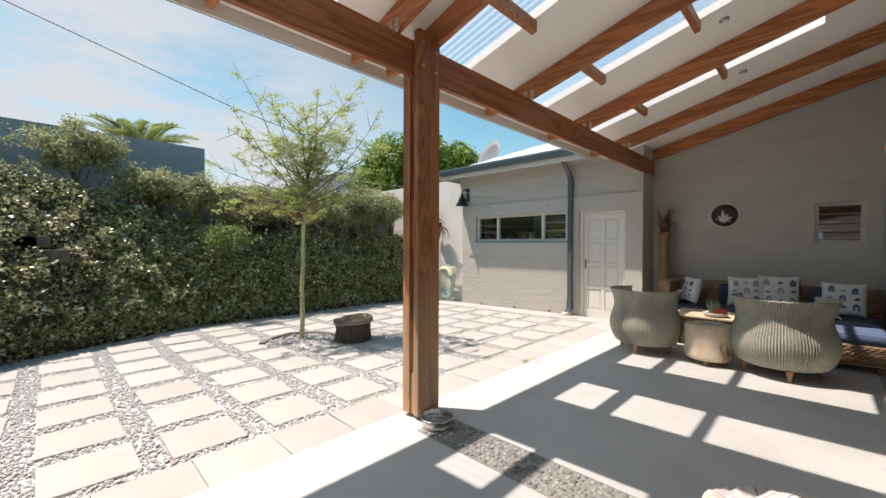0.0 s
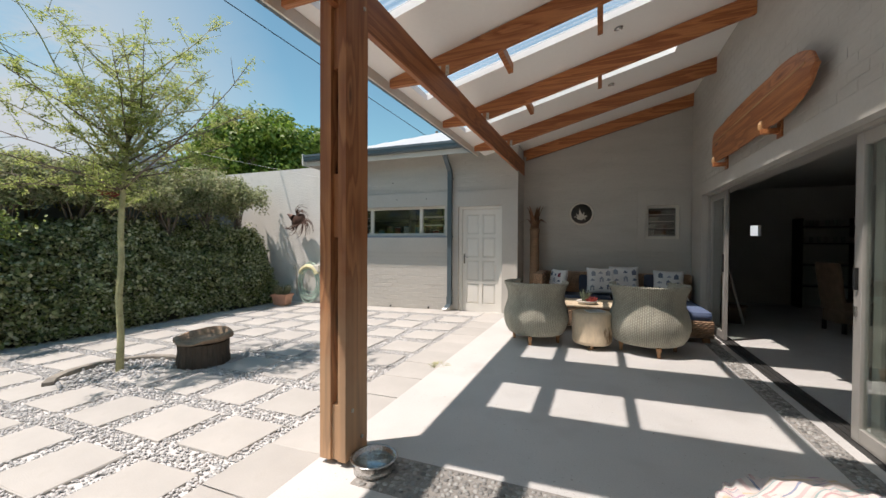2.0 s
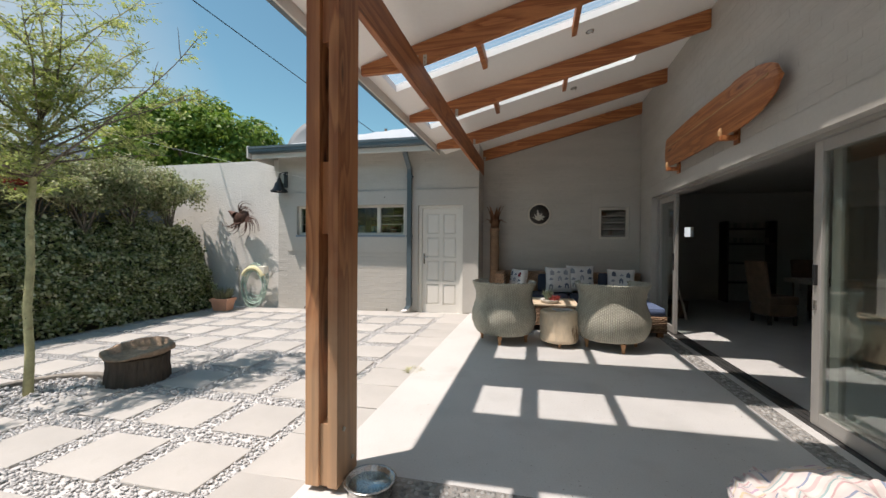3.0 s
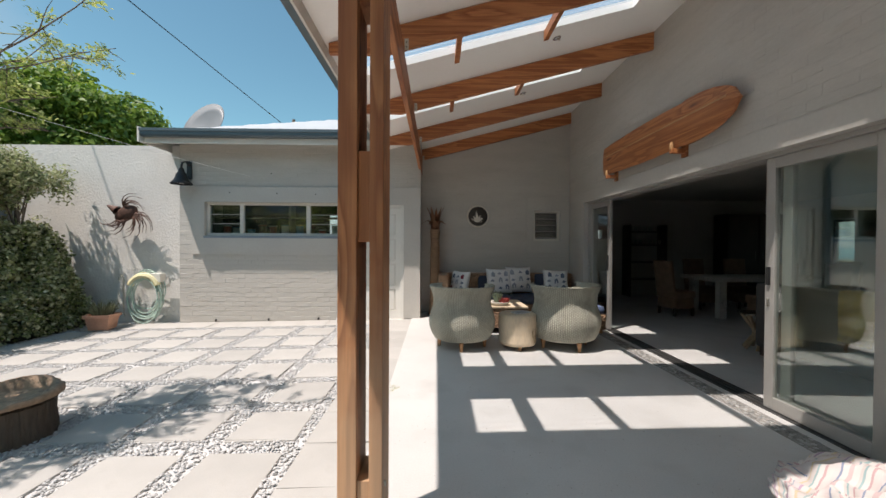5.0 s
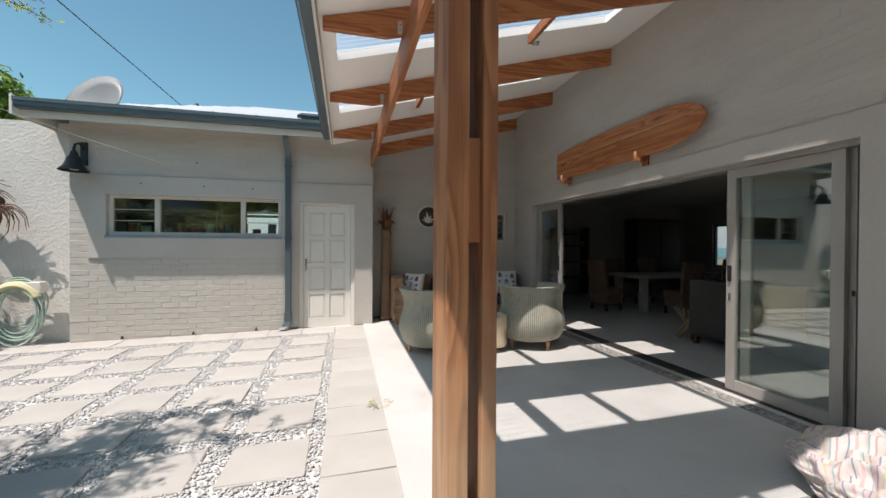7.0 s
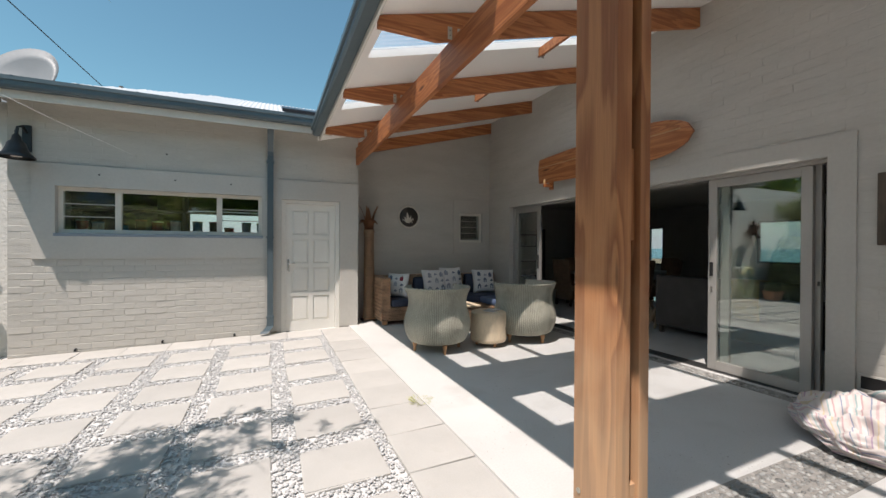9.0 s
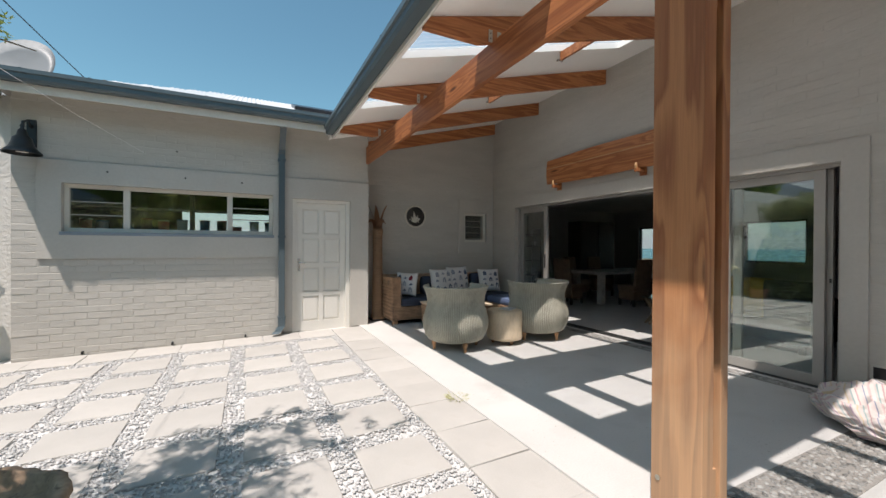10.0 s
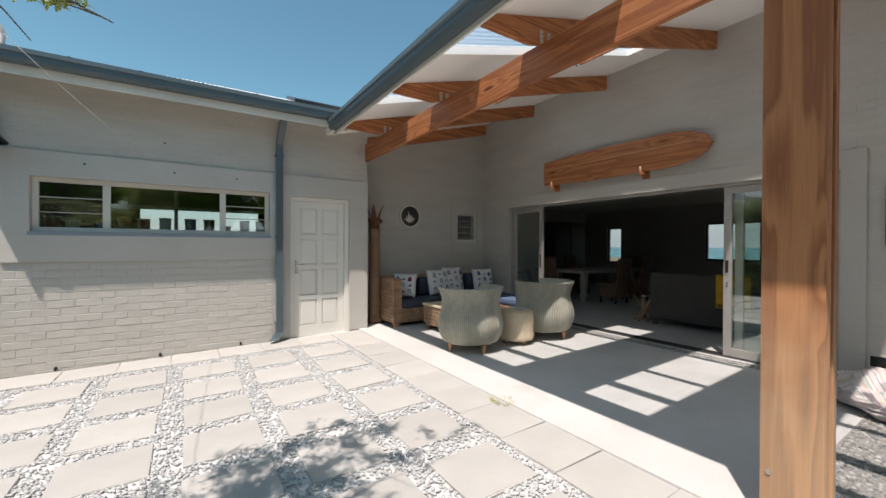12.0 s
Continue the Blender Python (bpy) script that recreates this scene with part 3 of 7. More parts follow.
def window(name, x0, x1, y, z0, z1, muls, label):
    w = tagged(new(name), label, "window", "", "structure")
    w.location = (0, 0, 0)
    fr = bmesh.new()
    box(fr, x0, x1, y, y + 0.06, z1 - 0.05, z1, 0.004)
    box(fr, x0, x1, y, y + 0.06, z0, z0 + 0.05, 0.004)
    for a, b in ((x0, x0 + 0.05), (x1 - 0.05, x1)):
        box(fr, a, b, y + 0.001, y + 0.059, z0 + 0.05, z1 - 0.05, 0.003)
    part("window_frame", fr, WINFRAME, w)
    for mx in muls:
        part("mullion", B(mx - 0.035, mx + 0.035, y - 0.004, y + 0.058, z0 + 0.05, z1 - 0.05, 0.004), WINFRAME, w)
    edges = [x0 + 0.05] + [e for mx in muls for e in (mx - 0.035, mx + 0.035)] + [x1 - 0.05]
    for k in range(0, len(edges), 2):
        a, b = edges[k], edges[k + 1]
        part("pane", B(a, b, y + 0.028, y + 0.033, z0 + 0.05, z1 - 0.05), GLASS, w)
        if b - a < 0.8:
            for q in (1, 2):
                zz = z0 + 0.05 + (z1 - z0 - 0.1) * q / 3
                part("louvre_edge", B(a, b, y + 0.012, y + 0.027, zz - 0.006, zz + 0.006), FRAMEPAINT, w)
    return w


w1 = window("window_1", WIN[0], WIN[1], GY + 0.06, WIN[2], WIN[3], (-5.57, -4.36), "long painted window with louvred side lights")
part("window_sill", B(WIN[0] - 0.02, WIN[1] + 0.02, GY - 0.03, GY + 0.06, WIN[2] - 0.045, WIN[2] - 0.002, 0.006), SILL, w1, "blue-grey painted sill")
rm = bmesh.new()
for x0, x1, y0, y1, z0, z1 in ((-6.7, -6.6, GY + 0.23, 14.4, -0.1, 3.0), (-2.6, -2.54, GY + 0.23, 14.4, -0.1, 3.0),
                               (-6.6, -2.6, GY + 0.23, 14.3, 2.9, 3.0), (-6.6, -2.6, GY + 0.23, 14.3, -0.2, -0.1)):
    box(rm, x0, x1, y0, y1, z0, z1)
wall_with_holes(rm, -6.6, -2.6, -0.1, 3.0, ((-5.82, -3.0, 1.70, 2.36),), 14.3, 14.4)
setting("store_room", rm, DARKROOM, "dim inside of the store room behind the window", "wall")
SHELFWOOD = mat("store_shelf", (0.22, 0.2, 0.17), 0.7, 0.15, 4, 0.1, 40)
CLUTTER = [mat("red_crate", (0.38, 0.05, 0.03), 0.5), mat("white_tub", (0.6, 0.6, 0.58), 0.5), mat("blue_tub", (0.03, 0.2, 0.32), 0.5), mat("brown_bottle", (0.12, 0.06, 0.03), 0.3)]
shelf = base("storage_shelf", -4.9, 8.25, -0.1, 0, "plain shelf of stored tubs behind the window", "shelf")
for sz in (1.58, 1.95):
    part("board", B(-1.5, 1.5, -0.15, 0.15, sz, sz + 0.025), SHELFWOOD, shelf)
for sx in (-1.48, 0.0, 1.48):
    part("upright", B(sx - 0.02, sx + 0.02, -0.14, 0.14, 0.0, 2.2), SHELFWOOD, shelf)
for k in range(12):
    bx = -6.2 + k * 0.24 + random.uniform(-0.05, 0.05)
    h = random.uniform(0.09, 0.2)
    t = base("storage_tub", bx, 8.2, 1.506, random.uniform(-10, 10), "small storage tub on the shelf", "tub", "tubs on the shelf")
    bm = lathe(bmesh.new(), [(0.055, 0), (0.065, 0.01), (0.07, h), (0.074, h + 0.006)], 12)
    part("body", bm, CLUTTER[k % 4], t)
    part("lid", lathe(bmesh.new(), [(0.076, h + 0.006), (0.076, h + 0.02), (0.05, h + 0.024)], 12), CLUTTER[(k + 1) % 4], t)

# panelled store door
d1 = tagged(new("door_1"), "closed cream painted eight-panel wooden door", "door", "", "structure")
fr = bmesh.new()
box(fr, DOOR[0], DOOR[0] + 0.065, GY + 0.03, GY + 0.13, -0.06, DOOR[3], 0.004)
box(fr, DOOR[1] - 0.065, DOOR[1], GY + 0.03, GY + 0.13, -0.06, DOOR[3], 0.004)
box(fr, DOOR[0] + 0.065, DOOR[1] - 0.065, GY + 0.031, GY + 0.129, DOOR[3] - 0.055, DOOR[3], 0.004)
part("door_frame", fr, DOORPAINT, d1)
dx0, dx1, dz0, dz1 = DOOR[0] + 0.068, DOOR[1] - 0.068, -0.04, DOOR[3] - 0.058
leaf = bmesh.new()
dyf = GY + 0.075
box(leaf, dx0, dx1, dyf + 0.022, dyf + 0.045, dz0, dz1)
wst, hst = 0.085, (dz1 - dz0)
cxm = (dx0 + dx1) / 2
rails = [dz0, dz0 + 0.16]
ph = (hst - 0.16 - 0.1 - 3 * 0.06) / 4
zz = dz0 + 0.16
panels = []
for r in range(4):
    for a, b in ((dx0 + wst, cxm - 0.035), (cxm + 0.035, dx1 - wst)):
        panels.append((a, b, zz, zz + ph))
    zz += ph + 0.06
xs = [dx0, dx0 + wst, cxm - 0.035, cxm + 0.035, dx1 - wst, dx1]
for a, b in ((xs[0], xs[1]), (xs[2], xs[3]), (xs[4], xs[5])):
    box(leaf, a, b, dyf, dyf + 0.022, dz0, dz1)
zc = dz0
for r in range(5):
    z_to = dz0 + 0.16 + r * (ph + 0.06) if r < 4 else dz1
    for a, b in ((xs[1], xs[2]), (xs[3], xs[4])):
        box(leaf, a, b, dyf, dyf + 0.022, zc, z_to)
    zc = z_to + ph
part("leaf", leaf, DOORPAINT, d1)
for a, b, c, d in panels:
    bm = bmesh.new()
    o = [bm.verts.new(p) for p in ((a + 0.004, dyf + 0.02, c + 0.004), (b - 0.004, dyf + 0.02, c + 0.004), (b - 0.004, dyf + 0.02, d - 0.004), (a + 0.004, dyf + 0.02, d - 0.004))]
    i = [bm.verts.new(p) for p in ((a + 0.035, dyf + 0.008, c + 0.035), (b - 0.035, dyf + 0.008, c + 0.035), (b - 0.035, dyf + 0.008, d - 0.035), (a + 0.035, dyf + 0.008, d - 0.035))]
    bm.faces.new(i)
    for k in range(4):
        bm.faces.new((o[k], o[(k + 1) % 4], i[(k + 1) % 4], i[k]))
    part("panel", bm, DOORPAINT, d1)
part("handle_plate", B(dx0 + 0.02, dx0 + 0.055, dyf - 0.006, dyf, 0.92, 1.12, 0.003), STEEL, d1)
part("door_handle", tube(bmesh.new(), [(dx0 + 0.037, dyf, 1.06), (dx0 + 0.037, dyf - 0.045, 1.06), (dx0 + 0.05, dyf - 0.05, 1.06), (dx0 + 0.13, dyf - 0.05, 1.055)], 0.009, 8), STEEL, d1, "steel lever handle")

# louvred vent window in the back wall
w2 = tagged(new("window_2"), "small dark louvred window in the back wall", "window", "", "structure")
vf = bmesh.new()
for a, b, c, d in ((VENT[0], VENT[1], VENT[2], VENT[2] + 0.05), (VENT[0], VENT[1], VENT[3] - 0.05, VENT[3]), (VENT[0], VENT[0] + 0.05, VENT[2] + 0.05, VENT[3] - 0.05), (VENT[1] - 0.05, VENT[1], VENT[2] + 0.05, VENT[3] - 0.05)):
    box(vf, a, b, BY + 0.03, BY + 0.09, c, d, 0.004)
part("window_frame", vf, WINFRAME, w2)
for q in range(4):
    zq = VENT[2] + 0.07 + q * 0.125
    s = part("louvre", B(VENT[0] + 0.052, VENT[1] - 0.052, -0.003, 0.003, 0.0, 0.12), GLASS, w2)
    s.location = (0, BY + 0.075, zq)
    s.rotation_euler = (radians(-14), 0, 0)
    part("louvre_clip", B(VENT[0] + 0.052, VENT[1] - 0.052, BY + 0.05, BY + 0.058, zq - 0.008, zq + 0.004), FRAMEPAINT, w2)
# dark sheet closes the vent, its colour standing in for the unlit space behind
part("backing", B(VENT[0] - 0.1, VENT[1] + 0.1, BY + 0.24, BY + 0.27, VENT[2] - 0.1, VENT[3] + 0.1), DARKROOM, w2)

# sliding doors
TRACK = WX + 0.09


def slide_panel(name, y0, y1, x, label):
    t = tagged(new(name), label, "sliding door", "", "structure")
    z0, z1, w, d = 0.012, SL[3] - 0.035, 0.085, 0.045
    f = bmesh.new()
    box(f, x, x + d, y0, y0 + w, z0, z1, 0.004)
    box(f, x, x + d, y1 - w, y1, z0, z1, 0.004)
    box(f, x + 0.001, x + d - 0.001, y0 + w, y1 - w, z0, z0 + 0.10, 0.004)
    box(f, x + 0.001, x + d - 0.001, y0 + w, y1 - w, z1 - w, z1, 0.004)
    part("door_frame", f, FRAMEPAINT, t)
    part("pane", B(x + 0.019, x + 0.025, y0 + w, y1 - w, z0 + 0.10, z1 - w), GLASS, t)
    return t


s1 = slide_panel("door_2", 6.52, 7.28, TRACK, "grey aluminium framed glass sliding panel beside the sofa")
part("door_handle", B(TRACK - 0.018, TRACK, 6.55, 6.575, 0.95, 1.2, 0.004), BLACK, s1)
s2 = slide_panel("door_3", 2.70, 3.60, TRACK, "grey aluminium framed glass sliding panel pushed open")
part("door_handle", B(TRACK - 0.02, TRACK, 3.545, 3.575, 1.03, 1.18, 0.004), BLACK, s2)
part("lock", B(TRACK - 0.012, TRACK, 3.55, 3.572, 0.85, 0.92, 0.003), STEEL, s2)
s3 = slide_panel("door_4", 2.66, 3.50, TRACK + 0.052, "second glass sliding panel stacked behind the first")
part("door_handle", B(TRACK + 0.04, TRACK + 0.05, 2.665, 2.68, 1.0, 1.04), BLACK, s3)
of = bmesh.new()
box(of, TRACK - 0.03, TRACK + 0.14, SL[0] + 0.001, SL[1] - 0.001, SL[3] - 0.033, SL[3] - 0.001, 0.003)
box(of, TRACK - 0.03, TRACK + 0.14, SL[1] - 0.036, SL[1] - 0.001, 0.01, SL[3] - 0.034, 0.003)
box(of, TRACK - 0.03, TRACK + 0.14, SL[0] + 0.001, SL[0] + 0.036, 0.01, SL[3] - 0.034, 0.003)
setting("door_jambs", of, FRAMEPAINT, "grey aluminium outer frame of the sliding doors", "trim")
tr = bmesh.new()
box(tr, TRACK - 0.035, TRACK + 0.13, SL[0], SL[1], -0.002, 0.006)
for tx in (0.005, 0.06, 0.112):
    box(tr, TRACK + tx, TRACK + tx + 0.008, SL[0], SL[1], 0.006, 0.014)
TRACKMETAL = mat("dark_anodised_track", (0.07, 0.07, 0.068), 0.45, 0.1, 5, 0.05, 60, metal=0.4)
setting("door_track", tr, TRACKMETAL, "dark aluminium sliding door track in the floor", "trim")

# living room seen through the doors
rb = bmesh.new()
FW = [(9.50, 10.05, 0.78, 2.02), (5.50, 6.85, 0.95, 2.05)]
ys = sorted({-1.0, 12.0, *[h[0] for h in FW], *[h[1] for h in FW]})
zs = sorted({-0.1, 2.6, *[h[2] for h in FW], *[h[3] for h in FW]})
for a, b in zip(ys, ys[1:]):
    for c, d in zip(zs, zs[1:]):
        if not any(h[0] <= a and b <= h[1] and h[2] <= c and d <= h[3] for h in FW):
            box(rb, 8.0, 8.2, a, b, c, d)
setting("wall_room_far", rb, ROOMWALL, "far wall of the dim living room with windows", "wall")
setting("wall_room_end", wall_with_holes(bmesh.new(), WX + 0.24, 8.0, -0.1, 2.6, ((2.36, 2.56, 1.54, 1.78),), 11.0, 11.2), ROOMWALL, "end wall of the dim living room", "wall")
setting("wall_room_south", B(WX + 0.24, 8.0, -1.2, -1.0, -0.1, 2.6), ROOMWALL, "near end wall of the living room", "wall")
setting("wall_room_side", B(WX, WX + 0.24, BY + 0.23, 11.0, -0.1, 4.1), ROOMWALL, "inner side wall of the living room", "wall")
setting("ceiling_room", B(WX + 0.24, 8.2, -1.2, 11.2, 2.6, 2.75), ROOMWALL, "dim living room ceiling", "ceiling")
for k, h in enumerate(FW):
    w = tagged(new("window_%d" % (3 + k)), "bright far window looking out to the sea", "window", "", "structure")
    f = bmesh.new()
    box(f, 8.05, 8.12, h[0], h[0] + 0.05, h[2], h[3], 0.003)
    box(f, 8.05, 8.12, h[1] - 0.05, h[1], h[2], h[3], 0.003)
    box(f, 8.051, 8.119, h[0] + 0.05, h[1] - 0.05, h[2], h[2] + 0.05, 0.003)
    box(f, 8.051, 8.119, h[0] + 0.05, h[1] - 0.05, h[3] - 0.05, h[3], 0.003)
    part("window_frame", f, BLACK, w)
    part("pane", B(8.08, 8.086, h[0] + 0.05, h[1] - 0.05, h[2] + 0.05, h[3] - 0.05), GLASS, w).visible_shadow = False
SEA = mat("sea_water", (0.03, 0.13, 0.17), 0.25, 0.2, 0.02, 0.3, 0.4)
setting("water", B(60, 1400, -900, 900, -0.545, -0.5), SEA, "blue-green sea beyond the house", "water")

CHARCOAL = mat("charcoal_fabric", (0.06, 0.056, 0.054), 0.9, 0.12, 6, 0.3, 220)
YELLOW = mat("mustard_knit", (0.62, 0.36, 0.03), 0.9, 0.12, 10, 0.5, 160)
WHITEWASH = mat("whitewashed_wood", (0.50, 0.47, 0.42), 0.7, 0.15, 5, 0.2, 50, dark=(0.25, 0.22, 0.18))
DRIFT = mat("driftwood", (0.33, 0.24, 0.16), 0.8, 0.2, 8, 0.4, 60)
DARKWOOD = mat("dark_stained_wood", (0.06, 0.045, 0.035), 0.45, 0.15, 6, 0.15, 60)
WICKERDK = mat("brown_wicker_dim", (0.24, 0.155, 0.105), 0.8, 0.2, 8, 0.5, 110)

so = base("sofa", 2.45, 4.35, 0, 0, "charcoal fabric sofa seen from behind", "sofa")
part("back", B(-0.45, -0.2, -1.1, 0.85, 0.1, 0.9, 0.05), CHARCOAL, so)
part("seat", B(-0.2, 0.5, -0.9, 0.65, 0.12, 0.46, 0.05), CHARCOAL, so)
part("arm", B(-0.2, 0.5, 0.65, 0.85, 0.1, 0.66, 0.05), CHARCOAL, so)
part("arm", B(-0.2, 0.5, -1.1, -0.9, 0.1, 0.66, 0.05), CHARCOAL, so)
for lx in (-0.4, 0.44):
    for ly in (-1.0, 0.76):
        part("leg", B(lx - 0.03, lx + 0.03, ly - 0.03, ly + 0.03, 0, 0.11, 0.004), DARKWOOD, so)
th = base("throw", 2.0, 3.95, 0, 0, "mustard yellow fringed throw over the sofa back", "throw")
bm = bmesh.new()
prof = [(-0.012, 0.48), (-0.014, 0.6), (-0.016, 0.75), (-0.014, 0.86), (0.0, 0.912), (0.06, 0.918), (0.2, 0.918), (0.27, 0.9), (0.272, 0.7)]
rows = []
for j in range(13):
    v = -0.22 + j * 0.44 / 12
    rows.append([bm.verts.new((px - 0.006 * abs(math.sin(j * 1.3 + pz * 6)), v, pz)) for px, pz in prof])
for a, b in zip(rows, rows[1:]):
    for k in range(len(prof) - 1):
        bm.faces.new((a[k], a[k + 1], b[k + 1], b[k]))
part("cloth", bm, YELLOW, th, "", True)
bm = bmesh.new()
for j in range(30):
    v = -0.22 + j * 0.44 / 29
    tube(bm, [(-0.014, v, 0.485), (-0.018, v + random.uniform(-0.01, 0.01), 0.41)], 0.004, 4)
part("fringe", bm, YELLOW, th)

tt = base("side_table", 2.25, 5.42, 0, 20, "small driftwood side table beside the sofa", "table")
for k in range(7):
    a = k * 0.9
    part("branch", tube(bmesh.new(), [(0.17 * math.cos(a), 0.17 * math.sin(a), 0.0), (0.05 * math.cos(a + 1.2), 0.05 * math.sin(a + 1.2), 0.22), (0.19 * math.cos(a + 2.3), 0.19 * math.sin(a + 2.3), 0.45)], [0.022, 0.026, 0.018], 7), DRIFT, tt)
part("top", lathe(bmesh.new(), [(0.22, 0.45), (0.23, 0.46), (0.23, 0.475), (0.22, 0.48)], 20), GLASS, tt, "clear glass top")

dt = base("dining_table", 4.3, 7.9, 0, 0, "whitewashed wooden dining table with thick square legs", "table")
part("tabletop", B(-1.2, 1.2, -0.5, 0.5, 0.69, 0.76, 0.008), WHITEWASH, dt)
for lx in (-1.0, 1.0):
    for ly in (-0.38, 0.38):
        part("leg", B(lx - 0.065, lx + 0.065, ly - 0.065, ly + 0.065, 0, 0.69, 0.008), WHITEWASH, dt)


def dining_chair(x, y, turn):
    t = base("dining_chair", x, y, 0, turn, "high-backed brown wicker dining chair at the table", "chair", "chairs round the dining table")
    part("seat", B(-0.24, 0.24, -0.24, 0.24, 0.34, 0.48, 0.03), WICKERDK, t)
    bk = part("backrest", B(-0.23, 0.23, -0.03, 0.03, 0.0, 0.62, 0.02), WICKERDK, t)
    bk.location, bk.rotation_euler = (0, 0.22, 0.45), (radians(-8), 0, 0)
    part("skirt", B(-0.22, 0.22, -0.22, 0.22, 0.14, 0.34, 0.02), WICKERDK, t)
    for lx in (-0.2, 0.2):
        for ly in (-0.2, 0.2):
            part("leg", B(lx - 0.022, lx + 0.022, ly - 0.022, ly + 0.022, 0, 0.16, 0.003), DARKWOOD, t)
    return t


first = dining_chair(2.72, 7.95, 100)
for cx_, cy_, ct in ((3.8, 7.05, 175), (4.7, 7.05, 182), (3.8, 8.75, 3), (4.7, 8.75, -4), (5.85, 7.9, -88)):
    copy_thing(first, pose(cx_, cy_, 0, 0, 0, ct))
cb = base("display_cabinet", 6.45, 10.7, 0, 0, "tall dark wooden cabinet against the end wall", "cabinet")
part("body", B(-0.8, 0.8, -0.25, 0.28, 0.05, 2.2, 0.01), DARKWOOD, cb)
for sx in (-0.4, 0.4):
    dr = part("door", B(sx - 0.37, sx + 0.37, -0.275, -0.252, 0.1, 2.15, 0.006), DARKWOOD, cb)
    part("handle", tube(bmesh.new(), [(sx - 0.3 * (1 if sx > 0 else -1), -0.3, 1.0), (sx - 0.3 * (1 if sx > 0 else -1), -0.3, 1.2)], 0.008, 6), STEEL, dr)
for px in (-0.7, 0.7):
    part("plinth", B(px - 0.05, px + 0.05, -0.2, 0.2, 0, 0.05), DARKWOOD, cb)
ut = base("kitchen_shelf", 3.6, 10.75, 0, 0, "open shelf of glassware against the end wall", "shelf")
for sz in (0.45, 0.9, 1.35, 1.7):
    part("board", B(-0.5, 0.5, -0.2, 0.2, sz, sz + 0.03), DARKWOOD, ut)
for sx in (-0.48, 0.48):
    part("upright", B(sx - 0.02, sx + 0.02, -0.2, 0.2, 0.0, 1.9), DARKWOOD, ut)
for k in range(14):
    g = base("drinking_glass", 3.2 + (k % 7) * 0.13, 10.7, 1.38 if k < 7 else 1.73, 0, "clear drinking glass on the shelf", "glass", "glasses on the shelf")
    part("bowl", lathe(bmesh.new(), [(0.028, 0.0), (0.032, 0.06), (0.036, 0.13)], 12, cap=False), WHITEWASH if k % 3 == 0 else GLASS, g)
ea = base("leaning_pole", 1.1, 7.9, 0, 0, "pale driftwood pole leaning inside the door", "pole")
part("pole", tube(bmesh.new(), [(0.25, -0.1, 0.01), (0.12, 0.05, 0.7), (-0.05, 0.15, 1.5)], [0.022, 0.02, 0.015], 8), WHITEWASH, ea)
bx = base("wicker_basket", 1.3, 8.15, 0, 0, "low wicker basket on the floor inside", "basket")
part("body", lathe(bmesh.new(), [(0.14, 0.0), (0.17, 0.12), (0.18, 0.26), (0.19, 0.27), (0.165, 0.26), (0.15, 0.03)], 18), WICKERDK, bx)
part("rim", lathe(bmesh.new(), [(0.175, 0.26), (0.198, 0.27), (0.198, 0.29), (0.175, 0.295)], 18), WICKERDK, bx)

# ---- skylight noggins, brackets, downlights ----
for a, b in STRIPS:
    for nxp in (-1.80, -0.87):
        bm = bmesh.new()
        sloped(bm, nxp - 0.025, nxp + 0.025, a - 0.092, b + 0.03, -0.1, -0.003)
        tagged(part("noggin", bm, RAFTERX), "short pine batten across a skylight strip", "batten", "skylight battens")
LENS = mat("downlight_lens", (0.6, 0.6, 0.58), 0.3, 0.05)
for dlx, dly in ((-0.69, 4.68), (-0.72, 6.22)):
    dl = base("downlight", dlx, dly, roof_z(dlx) - 0.001, 0, "small round recessed ceiling spotlight, off", "spotlight", "patio spotlights")
    dl.rotation_euler = (0, -math.atan(0.238), 0)
    part("rim", lathe(bmesh.new(), [(0.045, 0.0), (0.045, -0.006), (0.032, -0.01), (0.03, 0.0)], 20), STEEL, dl)
    part("lens", lathe(bmesh.new(), [(0.029, -0.004), (0.0005, -0.006)], 16), LENS, dl)
    part("stem", tube(bmesh.new(), [(0, 0, -0.006), (0.03, 0, -0.03)], 0.01, 8), STEEL, dl)

# ---- patio things ----


